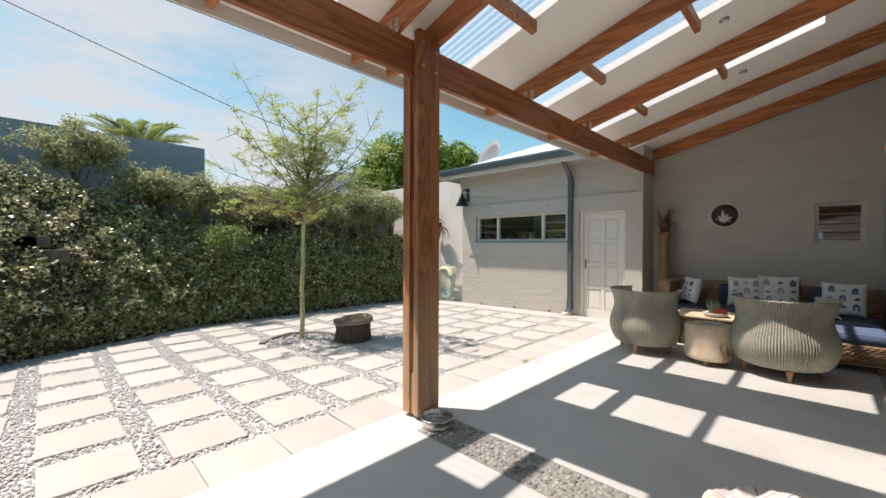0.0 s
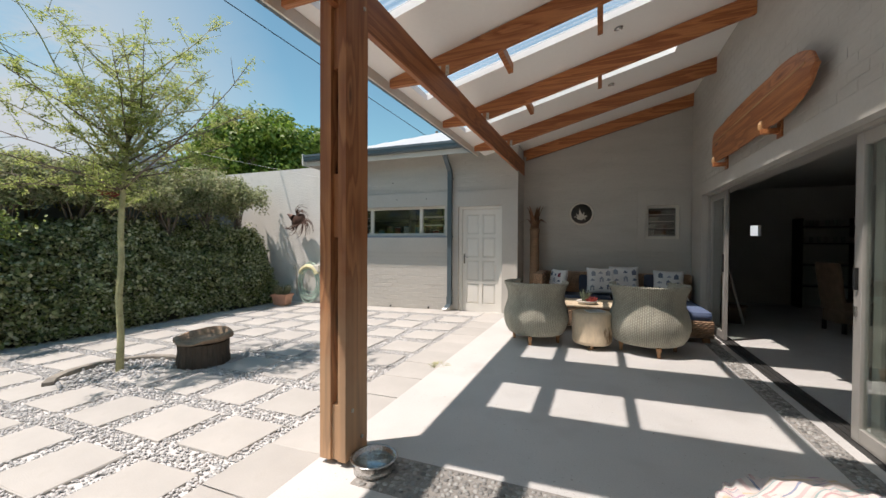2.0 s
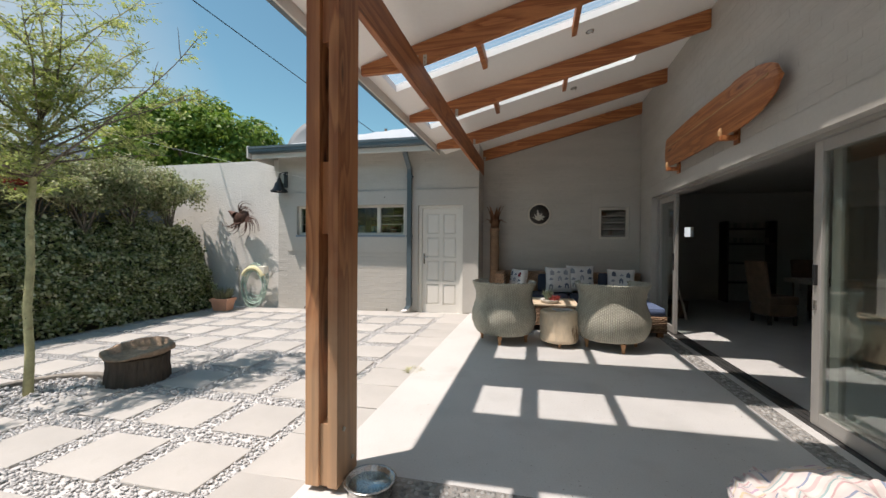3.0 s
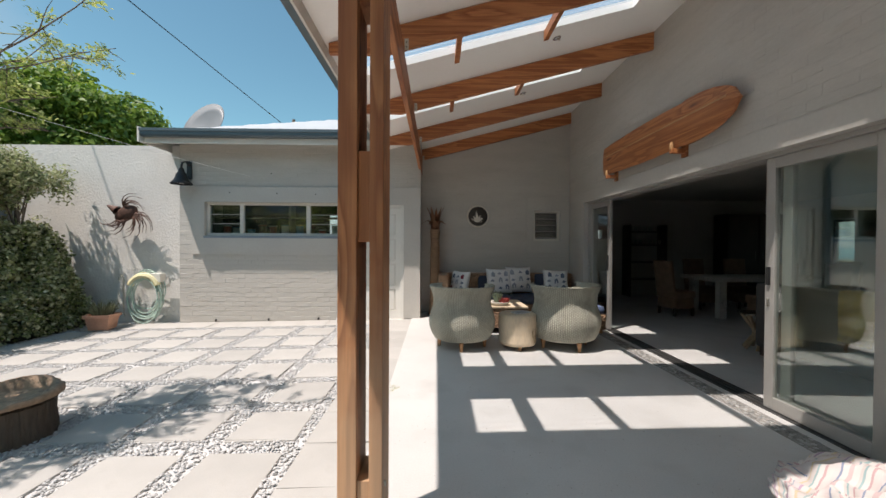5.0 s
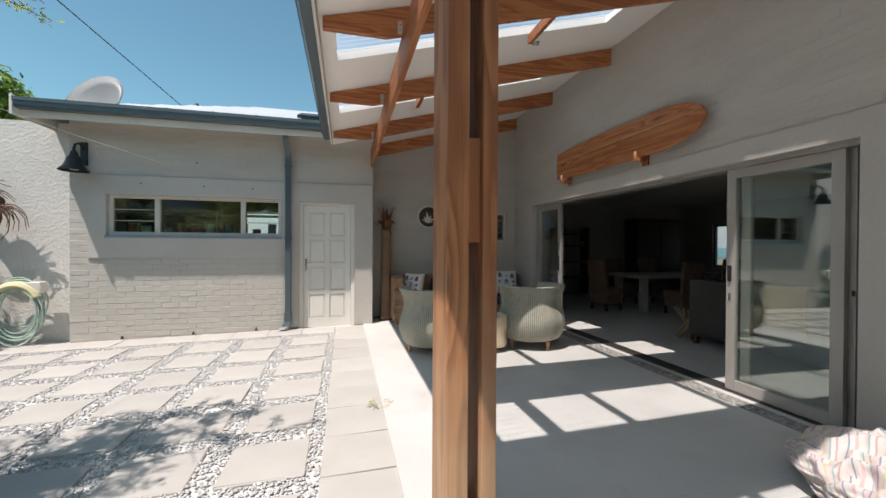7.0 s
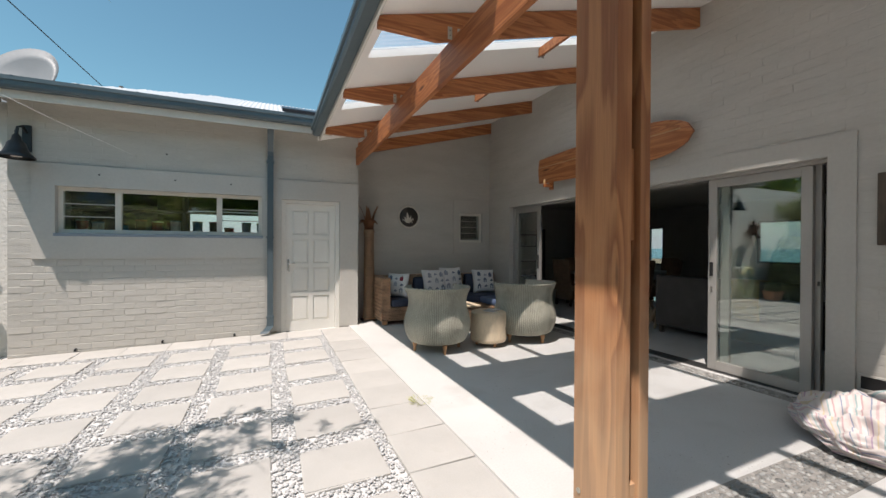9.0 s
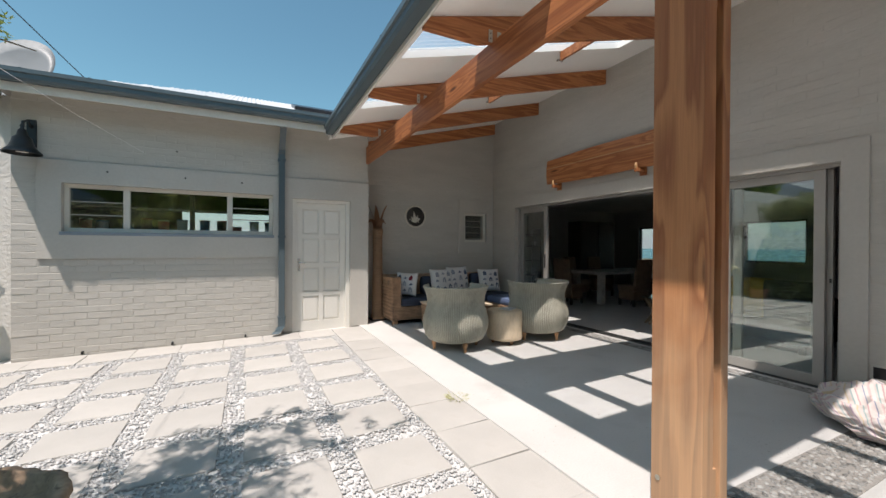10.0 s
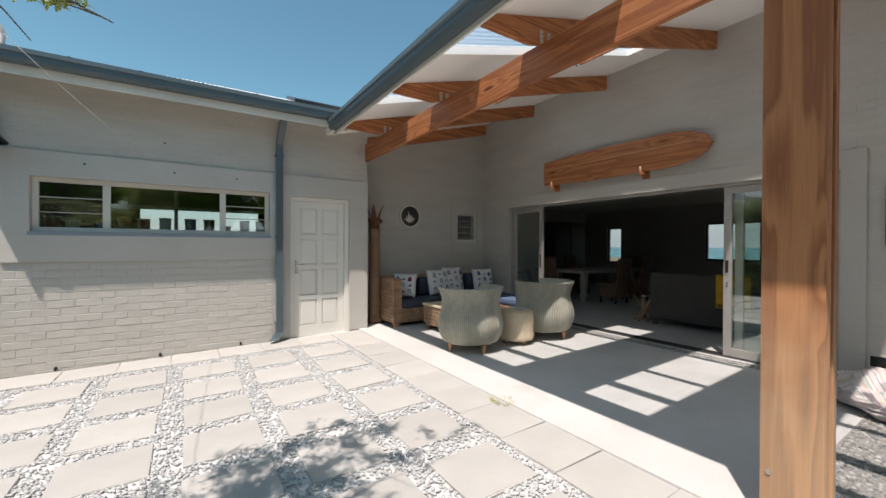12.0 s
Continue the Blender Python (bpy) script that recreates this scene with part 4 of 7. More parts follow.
def weave(name, col, rib, row, rough=0.75, var=0.25):
    """Woven cane: ribs by angle and rows by height, in colour and relief."""
    m = bpy.data.materials.new(name)
    m.use_nodes = True
    n, l = m.node_tree.nodes, m.node_tree.links
    b = n["Principled BSDF"]
    co, ns = n.new("ShaderNodeTexCoord"), n.new("ShaderNodeTexNoise")
    wz = n.new("ShaderNodeTexWave")
    wz.bands_direction = "Z"
    wz.inputs["Scale"].default_value, wz.inputs["Distortion"].default_value = row, 0.6
    wz.inputs["Detail"].default_value, wz.inputs["Detail Scale"].default_value = 2.0, rib
    ns.inputs["Scale"].default_value, ns.inputs["Detail"].default_value = 9, 6
    l.new(co.outputs["Object"], wz.inputs["Vector"])
    l.new(co.outputs["Object"], ns.inputs["Vector"])
    ad, mr, hs = n.new("ShaderNodeMath"), n.new("ShaderNodeMapRange"), n.new("ShaderNodeHueSaturation")
    ad.operation = "ADD"
    l.new(wz.outputs["Fac"], ad.inputs[0])
    l.new(ns.outputs["Fac"], ad.inputs[1])
    mr.inputs["From Min"].default_value, mr.inputs["From Max"].default_value = 0.3, 1.6
    mr.inputs["To Min"].default_value, mr.inputs["To Max"].default_value = 1 - var * 1.6, 1 + var
    l.new(ad.outputs["Value"], mr.inputs["Value"])
    l.new(mr.outputs["Result"], hs.inputs["Value"])
    hs.inputs["Color"].default_value = (*col, 1)
    l.new(hs.outputs["Color"], b.inputs["Base Color"])
    b.inputs["Roughness"].default_value = rough
    bp = n.new("ShaderNodeBump")
    bp.inputs["Strength"].default_value, bp.inputs["Distance"].default_value = 0.9, 0.004
    l.new(wz.outputs["Fac"], bp.inputs["Height"])
    l.new(bp.outputs["Normal"], b.inputs["Normal"])
    return m




def round_weave(name, col, ribs, pitch):
    """Basket weave on a round body: strands go over and under upright ribs, by angle and height."""
    m = bpy.data.materials.new(name)
    m.use_nodes = True
    n, l = m.node_tree.nodes, m.node_tree.links
    b = n["Principled BSDF"]
    co, sp, ns = n.new("ShaderNodeTexCoord"), n.new("ShaderNodeSeparateXYZ"), n.new("ShaderNodeTexNoise")
    l.new(co.outputs["Object"], sp.inputs["Vector"])
    ns.inputs["Scale"].default_value, ns.inputs["Detail"].default_value = 14, 6
    l.new(co.outputs["Object"], ns.inputs["Vector"])

    def op(kind, a, c=None):
        node = n.new("ShaderNodeMath")
        node.operation = kind
        for k, q in enumerate((a, c)):
            if q is None:
                continue
            if isinstance(q, (int, float)):
                node.inputs[k].default_value = q
            else:
                l.new(q, node.inputs[k])
        return node.outputs["Value"]
    ang = op("ARCTAN2", sp.outputs["Y"], sp.outputs["X"])
    rib = op("SINE", op("MULTIPLY", ang, ribs / 2.0))
    row = op("SINE", op("MULTIPLY", sp.outputs["Z"], 2 * math.pi / (2 * pitch)))
    over = op("MULTIPLY", rib, row)
    gap = op("ABSOLUTE", row)
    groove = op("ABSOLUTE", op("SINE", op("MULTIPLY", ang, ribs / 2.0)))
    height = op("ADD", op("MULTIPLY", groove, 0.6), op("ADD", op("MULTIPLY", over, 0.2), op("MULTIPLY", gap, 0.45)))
    # shade in the grooves and gaps is put into the colour too
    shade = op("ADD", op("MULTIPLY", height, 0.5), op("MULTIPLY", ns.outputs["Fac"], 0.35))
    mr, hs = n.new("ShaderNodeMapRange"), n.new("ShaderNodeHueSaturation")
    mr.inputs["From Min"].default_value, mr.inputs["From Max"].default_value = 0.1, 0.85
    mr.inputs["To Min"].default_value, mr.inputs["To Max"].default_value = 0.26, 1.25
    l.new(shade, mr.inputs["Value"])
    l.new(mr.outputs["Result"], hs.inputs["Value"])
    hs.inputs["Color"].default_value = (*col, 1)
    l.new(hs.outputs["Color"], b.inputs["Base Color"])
    b.inputs["Roughness"].default_value = 0.7
    bp = n.new("ShaderNodeBump")
    bp.inputs["Strength"].default_value, bp.inputs["Distance"].default_value = 0.8, 0.006
    l.new(height, bp.inputs["Height"])
    l.new(bp.outputs["Normal"], b.inputs["Normal"])
    return m


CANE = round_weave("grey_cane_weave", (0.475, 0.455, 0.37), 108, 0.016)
RATTAN = weave("brown_rattan_weave", (0.42, 0.26, 0.16), 2.0, 17.0, 0.6, 0.6)
NAVY = mat("navy_cushion", (0.045, 0.055, 0.085), 0.85, 0.1, 5, 0.3, 200)
BLUECUSH = mat("denim_cushion", (0.10, 0.14, 0.24), 0.85, 0.15, 5, 0.3, 200)
WHITECLOTH = mat("white_cotton", (0.74, 0.72, 0.70), 0.85, 0.04, 5, 0.2, 180)
HUTBLUE = mat("print_slate", (0.13, 0.16, 0.22), 0.85, 0.2, 20)
HUTRED = mat("print_wine", (0.25, 0.035, 0.055), 0.85, 0.2, 20)
HUTGREY = mat("print_grey", (0.32, 0.34, 0.38), 0.85, 0.2, 20)
PALEWOOD = mat("peeled_log", (0.67, 0.535, 0.38), 0.6, 0.12, 3, 0.15, 40, stretch=(1, 1, 0.35), dark=(0.24, 0.14, 0.07), dark_at=(0.62, 0.69))
TEAK = mat("turned_leg_wood", (0.42, 0.22, 0.105), 0.5, 0.15, 8, 0.1, 50)
DARKBARK = mat("weathered_bark", (0.085, 0.066, 0.05), 0.9, 0.35, 6, 1.0, 30, stretch=(1, 1, 0.2), dist=0.02)
BARKCUT = mat("cut_bark_rim", (0.33, 0.225, 0.15), 0.8, 0.3, 8, 0.5, 40, dark=(0.07, 0.04, 0.025))


def tub_chair(x, y, turn, label):
    """Round woven tub chair: flared rim, waist and bellied base, open at the front, on turned legs."""
    t = base("tub_chair", x, y, 0, turn, label, "chair", "woven tub chairs")
    prof = [(0.33, 0.11), (0.385, 0.135), (0.425, 0.20), (0.455, 0.29), (0.462, 0.36), (0.45, 0.43), (0.428, 0.50), (0.405, 0.57), (0.398, 0.63), (0.408, 0.70), (0.432, 0.765), (0.452, 0.80)]
    ribs, per = 108, 4
    seg = ribs * per
    bm = bmesh.new()
    rings = []
    for r, z in prof + [(0.445, 0.825), (0.415, 0.815), (0.385, 0.77), (0.365, 0.70), (0.36, 0.62), (0.37, 0.52), (0.38, 0.42)]:
        row = []
        for k in range(seg):
            a = 2 * math.pi * k / seg
            front = max(0.0, math.cos(a - math.pi / 2))          # open side towards local +y
            cut = min(1.0, max(0.0, (front - 0.62) / 0.22))
            cut = cut * cut * (3 - 2 * cut)
            top = 0.47 if z > 0.47 else z
            zz = z + (top - z) * cut
            rr = r + (0.0055 * math.cos(a * ribs) if r > 0.39 or z < 0.6 else 0)
            if cut > 0 and z > 0.47:
                rr = rr + (0.40 - rr) * cut * 0.5
            row.append(bm.verts.new((rr * math.cos(a), 0.93 * rr * math.sin(a), zz)))
        rings.append(row)
    for a, b in zip(rings, rings[1:]):
        for k in range(seg):
            bm.faces.new((a[k], a[(k + 1) % seg], b[(k + 1) % seg], b[k]))
    bm.faces.new(rings[0][::-1])
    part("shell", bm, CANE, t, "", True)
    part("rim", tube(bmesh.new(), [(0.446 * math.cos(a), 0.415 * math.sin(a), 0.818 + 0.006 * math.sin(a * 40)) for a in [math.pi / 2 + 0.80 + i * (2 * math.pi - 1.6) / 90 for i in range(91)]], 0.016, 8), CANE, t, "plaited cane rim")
    part("cushion", lathe(bmesh.new(), [(0.26, 0.40), (0.30, 0.42), (0.31, 0.46), (0.30, 0.5), (0.25, 0.525), (0.0005, 0.53)], 28), WHITECLOTH, t, "white seat cushion", True)
    for k in range(4):
        a = k * math.pi / 2 + 0.05
        part("leg", lathe(bmesh.new(), [(0.018, 0.0), (0.022, 0.02), (0.021, 0.05), (0.03, 0.085), (0.033, 0.115)], 12, 0.32 * math.cos(a), 0.32 * math.sin(a)), TEAK, t)
    return t


tub_chair(-1.66, 5.545, -8, "grey-green woven cane tub chair on turned legs").scale = (0.94, 0.94, 0.98)
tub_chair(-0.28, 5.55, 12, "grey-green woven cane tub chair with a white cloth")

cl = base("folded_cloth", -0.05, 5.72, 0.53, 25, "crumpled white cloth lying over the chair rim", "cloth")
bm = bmesh.new()
bmesh.ops.create_grid(bm, x_segments=16, y_segments=16, size=0.17)
for v in bm.verts:
    v.co.z = 0.18 + 0.09 * noise.noise(Vector((v.co.x * 9, v.co.y * 9, 3))) - 0.9 * (v.co.x ** 2 + v.co.y ** 2)
bmesh.ops.solidify(bm, geom=bm.faces[:], thickness=0.01)
part("fold", bm, WHITECLOTH, cl, "", True)
part("fold", B(-0.12, 0.12, -0.1, 0.1, 0.0, 0.16, 0.04), WHITECLOTH, cl, "", True)

# log side table
lg = base("log_table", -0.93, 5.47, 0, 0, "peeled pale log side table with dark knots", "table")
bm = bmesh.new()
rings = []
for r, z in [(0.20, 0.055), (0.23, 0.065), (0.246, 0.1), (0.242, 0.2), (0.247, 0.3), (0.243, 0.43), (0.233, 0.455), (0.21, 0.462)]:
    rings.append([bm.verts.new((r * (1 + 0.035 * noise.noise(Vector((math.cos(a) * 1.6, math.sin(a) * 1.6, z * 1.5)))) * math.cos(a), r * (1 + 0.035 * noise.noise(Vector((math.cos(a) * 1.6, math.sin(a) * 1.6, z * 1.5)))) * math.sin(a), z)) for a in [2 * math.pi * k / 48 for k in range(48)]])
for a, b in zip(rings, rings[1:]):
    for k in range(48):
        bm.faces.new((a[k], a[(k + 1) % 48], b[(k + 1) % 48], b[k]))
bm.faces.new(rings[0][::-1])
bm.faces.new(rings[-1])
part("log", bm, PALEWOOD, lg)
for k in range(3):
    a = 0.5 + k * 2.1
    part("foot", lathe(bmesh.new(), [(0.016, 0.0), (0.022, 0.03), (0.026, 0.058)], 10, 0.16 * math.cos(a), 0.16 * math.sin(a)), TEAK, lg)
PAPER = mat("magazine_paper", (0.42, 0.43, 0.45), 0.5, 0.25, 14)
mg = base("magazine", -0.9, 5.44, 0.463, 28, "worn magazine lying on the log table", "magazine")
part("pages", B(-0.105, 0.105, -0.075, 0.075, 0.0, 0.012, 0.002), WHITECLOTH, mg)
part("cover", B(-0.107, 0.107, -0.077, 0.077, 0.0125, 0.015), PAPER, mg)

def woven(x0, x1, y0, y1, z0, z1, row=0.026):
    """A box plaited from stacked rounded strands, with upright ribs pressing them in."""
    bm = bmesh.new()
    nr = max(2, round((z1 - z0) / row))
    rings = []
    corners = []
    for (ax, ay), (bx2, by2) in (((x0, y0), (x1, y0)), ((x1, y0), (x1, y1)), ((x1, y1), (x0, y1)), ((x0, y1), (x0, y0))):
        n = max(3, round((abs(bx2 - ax) + abs(by2 - ay)) / 0.03))
        for i in range(n):
            q = i / n
            ox, oy = (by2 - ay), -(bx2 - ax)
            ln = math.hypot(ox, oy)
            corners.append((ax + (bx2 - ax) * q, ay + (by2 - ay) * q, ox / ln, oy / ln, i))
    for j in range(nr * 2 + 1):
        z = z0 + (z1 - z0) * j / (nr * 2)
        out = 0.006 if j % 2 else -0.004
        rings.append([bm.verts.new((px + nx_ * (out + (0.004 if (k + j // 2) % 2 else -0.003)), py + ny_ * (out + (0.004 if (k + j // 2) % 2 else -0.003)), z)) for px, py, nx_, ny_, k in corners])
    n = len(corners)
    for a, b in zip(rings, rings[1:]):
        for k in range(n):
            bm.faces.new((a[k], a[(k + 1) % n], b[(k + 1) % n], b[k]))
    bm.faces.new(rings[0][::-1])
    bm.faces.new(rings[-1])
    return bm


# rattan ottoman table with a plant dish
ot = base("ottoman_table", -1.08, 6.62, 0, 0, "low brown rattan table with a pale wooden top", "table")
part("body", woven(-0.45, 0.45, -0.36, 0.36, 0.09, 0.385), RATTAN, ot)
part("tabletop", B(-0.47, 0.47, -0.38, 0.38, 0.387, 0.415, 0.006), PALEWOOD, ot)
for lx in (-0.38, 0.38):
    for ly in (-0.29, 0.29):
        part("leg", B(lx - 0.035, lx + 0.035, ly - 0.035, ly + 0.035, 0, 0.092, 0.004), RATTAN, ot)
SUCC = mat("succulent_leaf", (0.16, 0.20, 0.13), 0.5, 0.2, 10, island=0.4)
SUCCRED = mat("red_succulent", (0.36, 0.06, 0.05), 0.5, 0.2, 10, island=0.4)
CERAMIC = mat("cream_ceramic", (0.62, 0.58, 0.52), 0.35, 0.05, 6)
pd = base("plant_bowl", -1.02, 6.42, 0.4155, 0, "shallow cream dish planted with succulents", "plant")
part("dish", lathe(bmesh.new(), [(0.07, 0.0), (0.13, 0.012), (0.155, 0.05), (0.15, 0.054), (0.12, 0.025)], 28), CERAMIC, pd, "", True)
part("soil", lathe(bmesh.new(), [(0.13, 0.03), (0.1, 0.045), (0.0005, 0.05)], 20), EARTH, pd)


def spikes(bm, n, r, h, w, cx, cy, z, lean):
    for k in range(n):
        a = random.uniform(0, 2 * math.pi)
        q = r * math.sqrt(random.random())
        p = Vector((cx + q * math.cos(a), cy + q * math.sin(a), z))
        tip = p + Vector((math.cos(a) * lean * random.uniform(0.3, 1), math.sin(a) * lean * random.uniform(0.3, 1), h * random.uniform(0.5, 1)))
        mid = p.lerp(tip, 0.5) + Vector((0, 0, 0.1 * h))
        tube(bm, [p, mid, tip], [w, w * 0.8, 0.001], 5)
    return bm


part("rosette", spikes(bmesh.new(), 26, 0.05, 0.2, 0.008, -0.03, 0, 0.04, 0.09), SUCC, pd)
part("rosette", spikes(bmesh.new(), 40, 0.06, 0.09, 0.011, 0.07, -0.04, 0.04, 0.05), SUCCRED, pd, "red-leaved succulent")

# L-shaped rattan sofa and cushions
rs = base("corner_sofa", 0, 0, 0, 0, "brown woven rattan corner sofa with dark seat cushions", "sofa")
part("seat_base", woven(-1.80, 0.57, 7.24, 7.86, 0.07, 0.30), RATTAN, rs)
part("seat_base", woven(-0.12, 0.57, 6.22, 7.238, 0.07, 0.30), RATTAN, rs)
part("arm", woven(-1.95, -1.80, 7.24, 8.08, 0.07, 0.80), RATTAN, rs)
part("backrest", woven(-1.80, 0.62, 7.865, 8.085, 0.07, 0.80), RATTAN, rs)
part("seat_cushion", B(-1.78, -0.65, 7.22, 7.85, 0.302, 0.43, 0.045), NAVY, rs, "navy seat cushion")
part("seat_cushion", B(-0.64, 0.55, 7.22, 7.85, 0.302, 0.43, 0.045), NAVY, rs, "navy seat cushion")
part("seat_cushion", B(-0.10, 0.56, 6.22, 7.21, 0.302, 0.425, 0.05), BLUECUSH, rs, "faded denim-blue seat cushion")
part("back_cushion", B(-1.2, -0.8, 7.70, 7.855, 0.435, 0.76, 0.05), NAVY, rs)
part("back_cushion", B(-0.12, 0.1, 7.70, 7.855, 0.435, 0.80, 0.05), NAVY, rs)
for fx, fy in ((-1.88, 7.3), (-1.88, 8.0), (0.5, 8.0), (-0.06, 6.3), (0.5, 6.3), (-0.9, 7.3)):
    part("foot", B(fx - 0.04, fx + 0.04, fy - 0.04, fy + 0.04, 0.0, 0.072, 0.004), TEAK, rs)


def cushion(x, y, z, turn, tilt, size, label, seed):
    """Square scatter cushion with pinched corners and printed beach huts."""
    t = base("scatter_cushion", x, y, z, 0, label, "cushion", "printed scatter cushions")
    t.rotation_euler = (radians(tilt), 0, radians(turn))
    n, h = 18, size / 2

    def bulge(u, v):
        return 0.085 * (max(0.0, 1 - u ** 4) * max(0.0, 1 - v ** 4)) ** 0.5 + 0.004

    def spread(u, v):
        return h * u * (1 - 0.07 * (1 - v * v)), h * v * (1 - 0.07 * (1 - u * u))
    bm = bmesh.new()
    for s in (-1, 1):
        g = []
        for j in range(n + 1):
            row = []
            for i in range(n + 1):
                u, v = 2 * i / n - 1, 2 * j / n - 1
                px, pz = spread(u, v)
                row.append(bm.verts.new((px, s * (bulge(u, v) - 0.004), pz + h)))
            g.append(row)
        for j in range(n):
            for i in range(n):
                f = (g[j][i], g[j][i + 1], g[j + 1][i + 1], g[j + 1][i])
                bm.faces.new(f if s < 0 else f[::-1])
    bmesh.ops.remove_doubles(bm, verts=bm.verts, dist=0.002)
    part("cover", bm, WHITECLOTH, t, "", True)
    rnd = random.Random(seed)
    for r in range(3):
        for c in range(3):
            u, v = -0.58 + c * 0.58 + rnd.uniform(-0.08, 0.08), -0.55 + r * 0.55 + rnd.uniform(-0.06, 0.06)
            k = rnd.choice((0, 0, 1, 2)) if seed % 2 else rnd.choice((0, 0, 2, 2, 1))
            w, g2 = 0.15, 0.2
            if (r + c) % 2 == 0:
                shape = [(-w, -g2), (-w * 0.35, -g2), (-w * 0.35, 0.02), (w * 0.35, 0.02), (w * 0.35, -g2), (w, -g2), (w, 0.08), (w * 1.2, 0.06), (0, 0.24), (-w * 1.2, 0.06), (-w, 0.08)]
            else:
                shape = [(-w * 1.1, -0.08), (w * 0.5, -0.1), (w * 1.3, 0.0), (w * 0.4, 0.03), (w * 0.3, 0.1), (-w * 0.3, 0.09), (-w * 0.5, 0.0)]
            motif = bmesh.new()
            vs = []
            for du, dv in shape:
                uu, vv = max(-0.97, min(0.97, u + du)), max(-0.97, min(0.97, v + dv))
                px, pz = spread(uu, vv)
                vs.append(motif.verts.new((px, -bulge(uu, vv) - 0.003, pz + h)))
            bmesh.ops.triangulate(motif, faces=[motif.faces.new(vs)])
            part("print", motif, (HUTBLUE, HUTRED, HUTGREY)[k], t)
    return t


cushion(-1.60, 7.56, 0.43, -48, -14, 0.44, "white scatter cushion printed with wine-red beach huts", 3)
cushion(-0.82, 7.58, 0.43, 4, -16, 0.49, "white scatter cushion printed with blue beach huts", 4)
cushion(-0.43, 7.66, 0.45, 8, -14, 0.50, "white scatter cushion with grey beach huts, set behind", 6)
cushion(0.23, 7.58, 0.43, -8, -16, 0.47, "white scatter cushion printed with dark red beach huts", 5)

# totem of cane and palm bracts
ROPE = weave("coir_rope_wrap", (0.30, 0.185, 0.11), 3.0, 24.0, 0.85, 0.4)
BRACT = mat("dry_palm_bract", (0.27, 0.13, 0.065), 0.6, 0.25, 8, 0.3, 50)
to = base("palm_totem", -2.03, 7.83, 0, 0, "tall coir-wrapped palm totem with dry bracts on top", "ornament")
bm = bmesh.new()
lathe(bm, [(0.12, 0.055), (0.105, 0.12), (0.098, 0.3), (0.09, 0.9), (0.085, 1.45), (0.09, 1.55), (0.1, 1.6), (0.09, 1.64)], 22)
part("stem", bm, ROPE, to)
part("plinth", B(-0.13, 0.13, -0.13, 0.13, 0.0, 0.03, 0.004), DARKWOOD, to)
part("plinth", B(-0.1, 0.1, -0.1, 0.1, 0.0302, 0.056, 0.004), TEAK, to)
for k in range(9):
    a = k * 2 * math.pi / 9
    out = 0.30 if k % 2 else 0.15
    bm = bmesh.new()
    ca, sa = math.cos(a), math.sin(a)
    rows = []
    for i in range(7):
        q = i / 6
        rr = 0.06 + out * (q ** 2.2) * 0.75
        zz = 1.62 + (0.44 if k % 2 == 0 else 0.30) * q - (0.18 * max(0, q - 0.65) / 0.35 if k % 2 else 0)
        wd = 0.06 * (1 - q ** 2) + 0.002
        for s in (-1, 0, 1):
            rows.append(bm.verts.new(((rr - (0.01 if s else 0)) * ca - s * wd * sa, (rr - (0.01 if s else 0)) * sa + s * wd * ca, zz)))
    for i in range(6):
        for s in (0, 1):
            bm.faces.new((rows[i * 3 + s], rows[i * 3 + s + 1], rows[(i + 1) * 3 + s + 1], rows[(i + 1) * 3 + s]))
    bmesh.ops.solidify(bm, geom=bm.faces[:], thickness=0.006)
    part("bract", bm, BRACT, to)

# round wall plaque
DARKPLATE = mat("dark_brown_plate", (0.055, 0.045, 0.038), 0.6, 0.2, 10)
RIM = mat("pale_rim", (0.62, 0.58, 0.5), 0.6, 0.1, 10)
pq = base("wall_plaque", -1.18, BY - 0.001, 1.915, 0, "round dark plaque with pale rim and plant relief", "wall art")
m90 = Matrix.Rotation(radians(90), 4, "X")
for nm, prof, mm in (("plate", [(0.0005, 0.0), (0.2, 0.0), (0.2, 0.018), (0.0005, 0.02)], DARKPLATE), ("rim", [(0.188, 0.0), (0.222, 0.002), (0.226, 0.025), (0.21, 0.036), (0.19, 0.026)], RIM)):
    bm = lathe(bmesh.new(), prof, 48, cap=False)
    bmesh.ops.transform(bm, matrix=m90, verts=bm.verts)
    bmesh.ops.recalc_face_normals(bm, faces=bm.faces)
    part(nm, bm, mm, pq, "", True)
for k, (a0, ln, w0) in enumerate(((100, 0.17, 0.03), (72, 0.12, 0.025), (128, 0.12, 0.025), (45, 0.1, 0.02), (150, 0.09, 0.02))):
    a = radians(a0)
    bm = bmesh.new()
    p0 = Vector((0.0, -0.021, -0.12))
    d = Vector((math.cos(a), 0, math.sin(a)))
    sd = Vector((-d.z, 0, d.x))
    vs = [bm.verts.new(p0 + d * (ln * 1.35 * q) + sd * (w0 * s * math.sin(math.pi * min(1, q + 0.08))) + Vector((0, -0.004 * (1 - abs(s)), 0))) for q, s in ((0, -1), (0.5, -1), (1, 0), (0.5, 1), (0, 1))]
    bm.faces.new(vs)
    bmesh.ops.solidify(bm, geom=bm.faces[:], thickness=0.005)
    part("leaf_relief", bm, RIM if k % 2 == 0 else CERAMIC, pq)
bm = bmesh.new()
for k in range(14):
    a, q = random.uniform(0, 6.28), random.uniform(0.03, 0.13)
    bmesh.ops.create_icosphere(bm, subdivisions=1, radius=random.uniform(0.008, 0.016), matrix=Matrix.Translation((q * math.cos(a), -0.022, -0.06 + 0.5 * q * math.sin(a))))
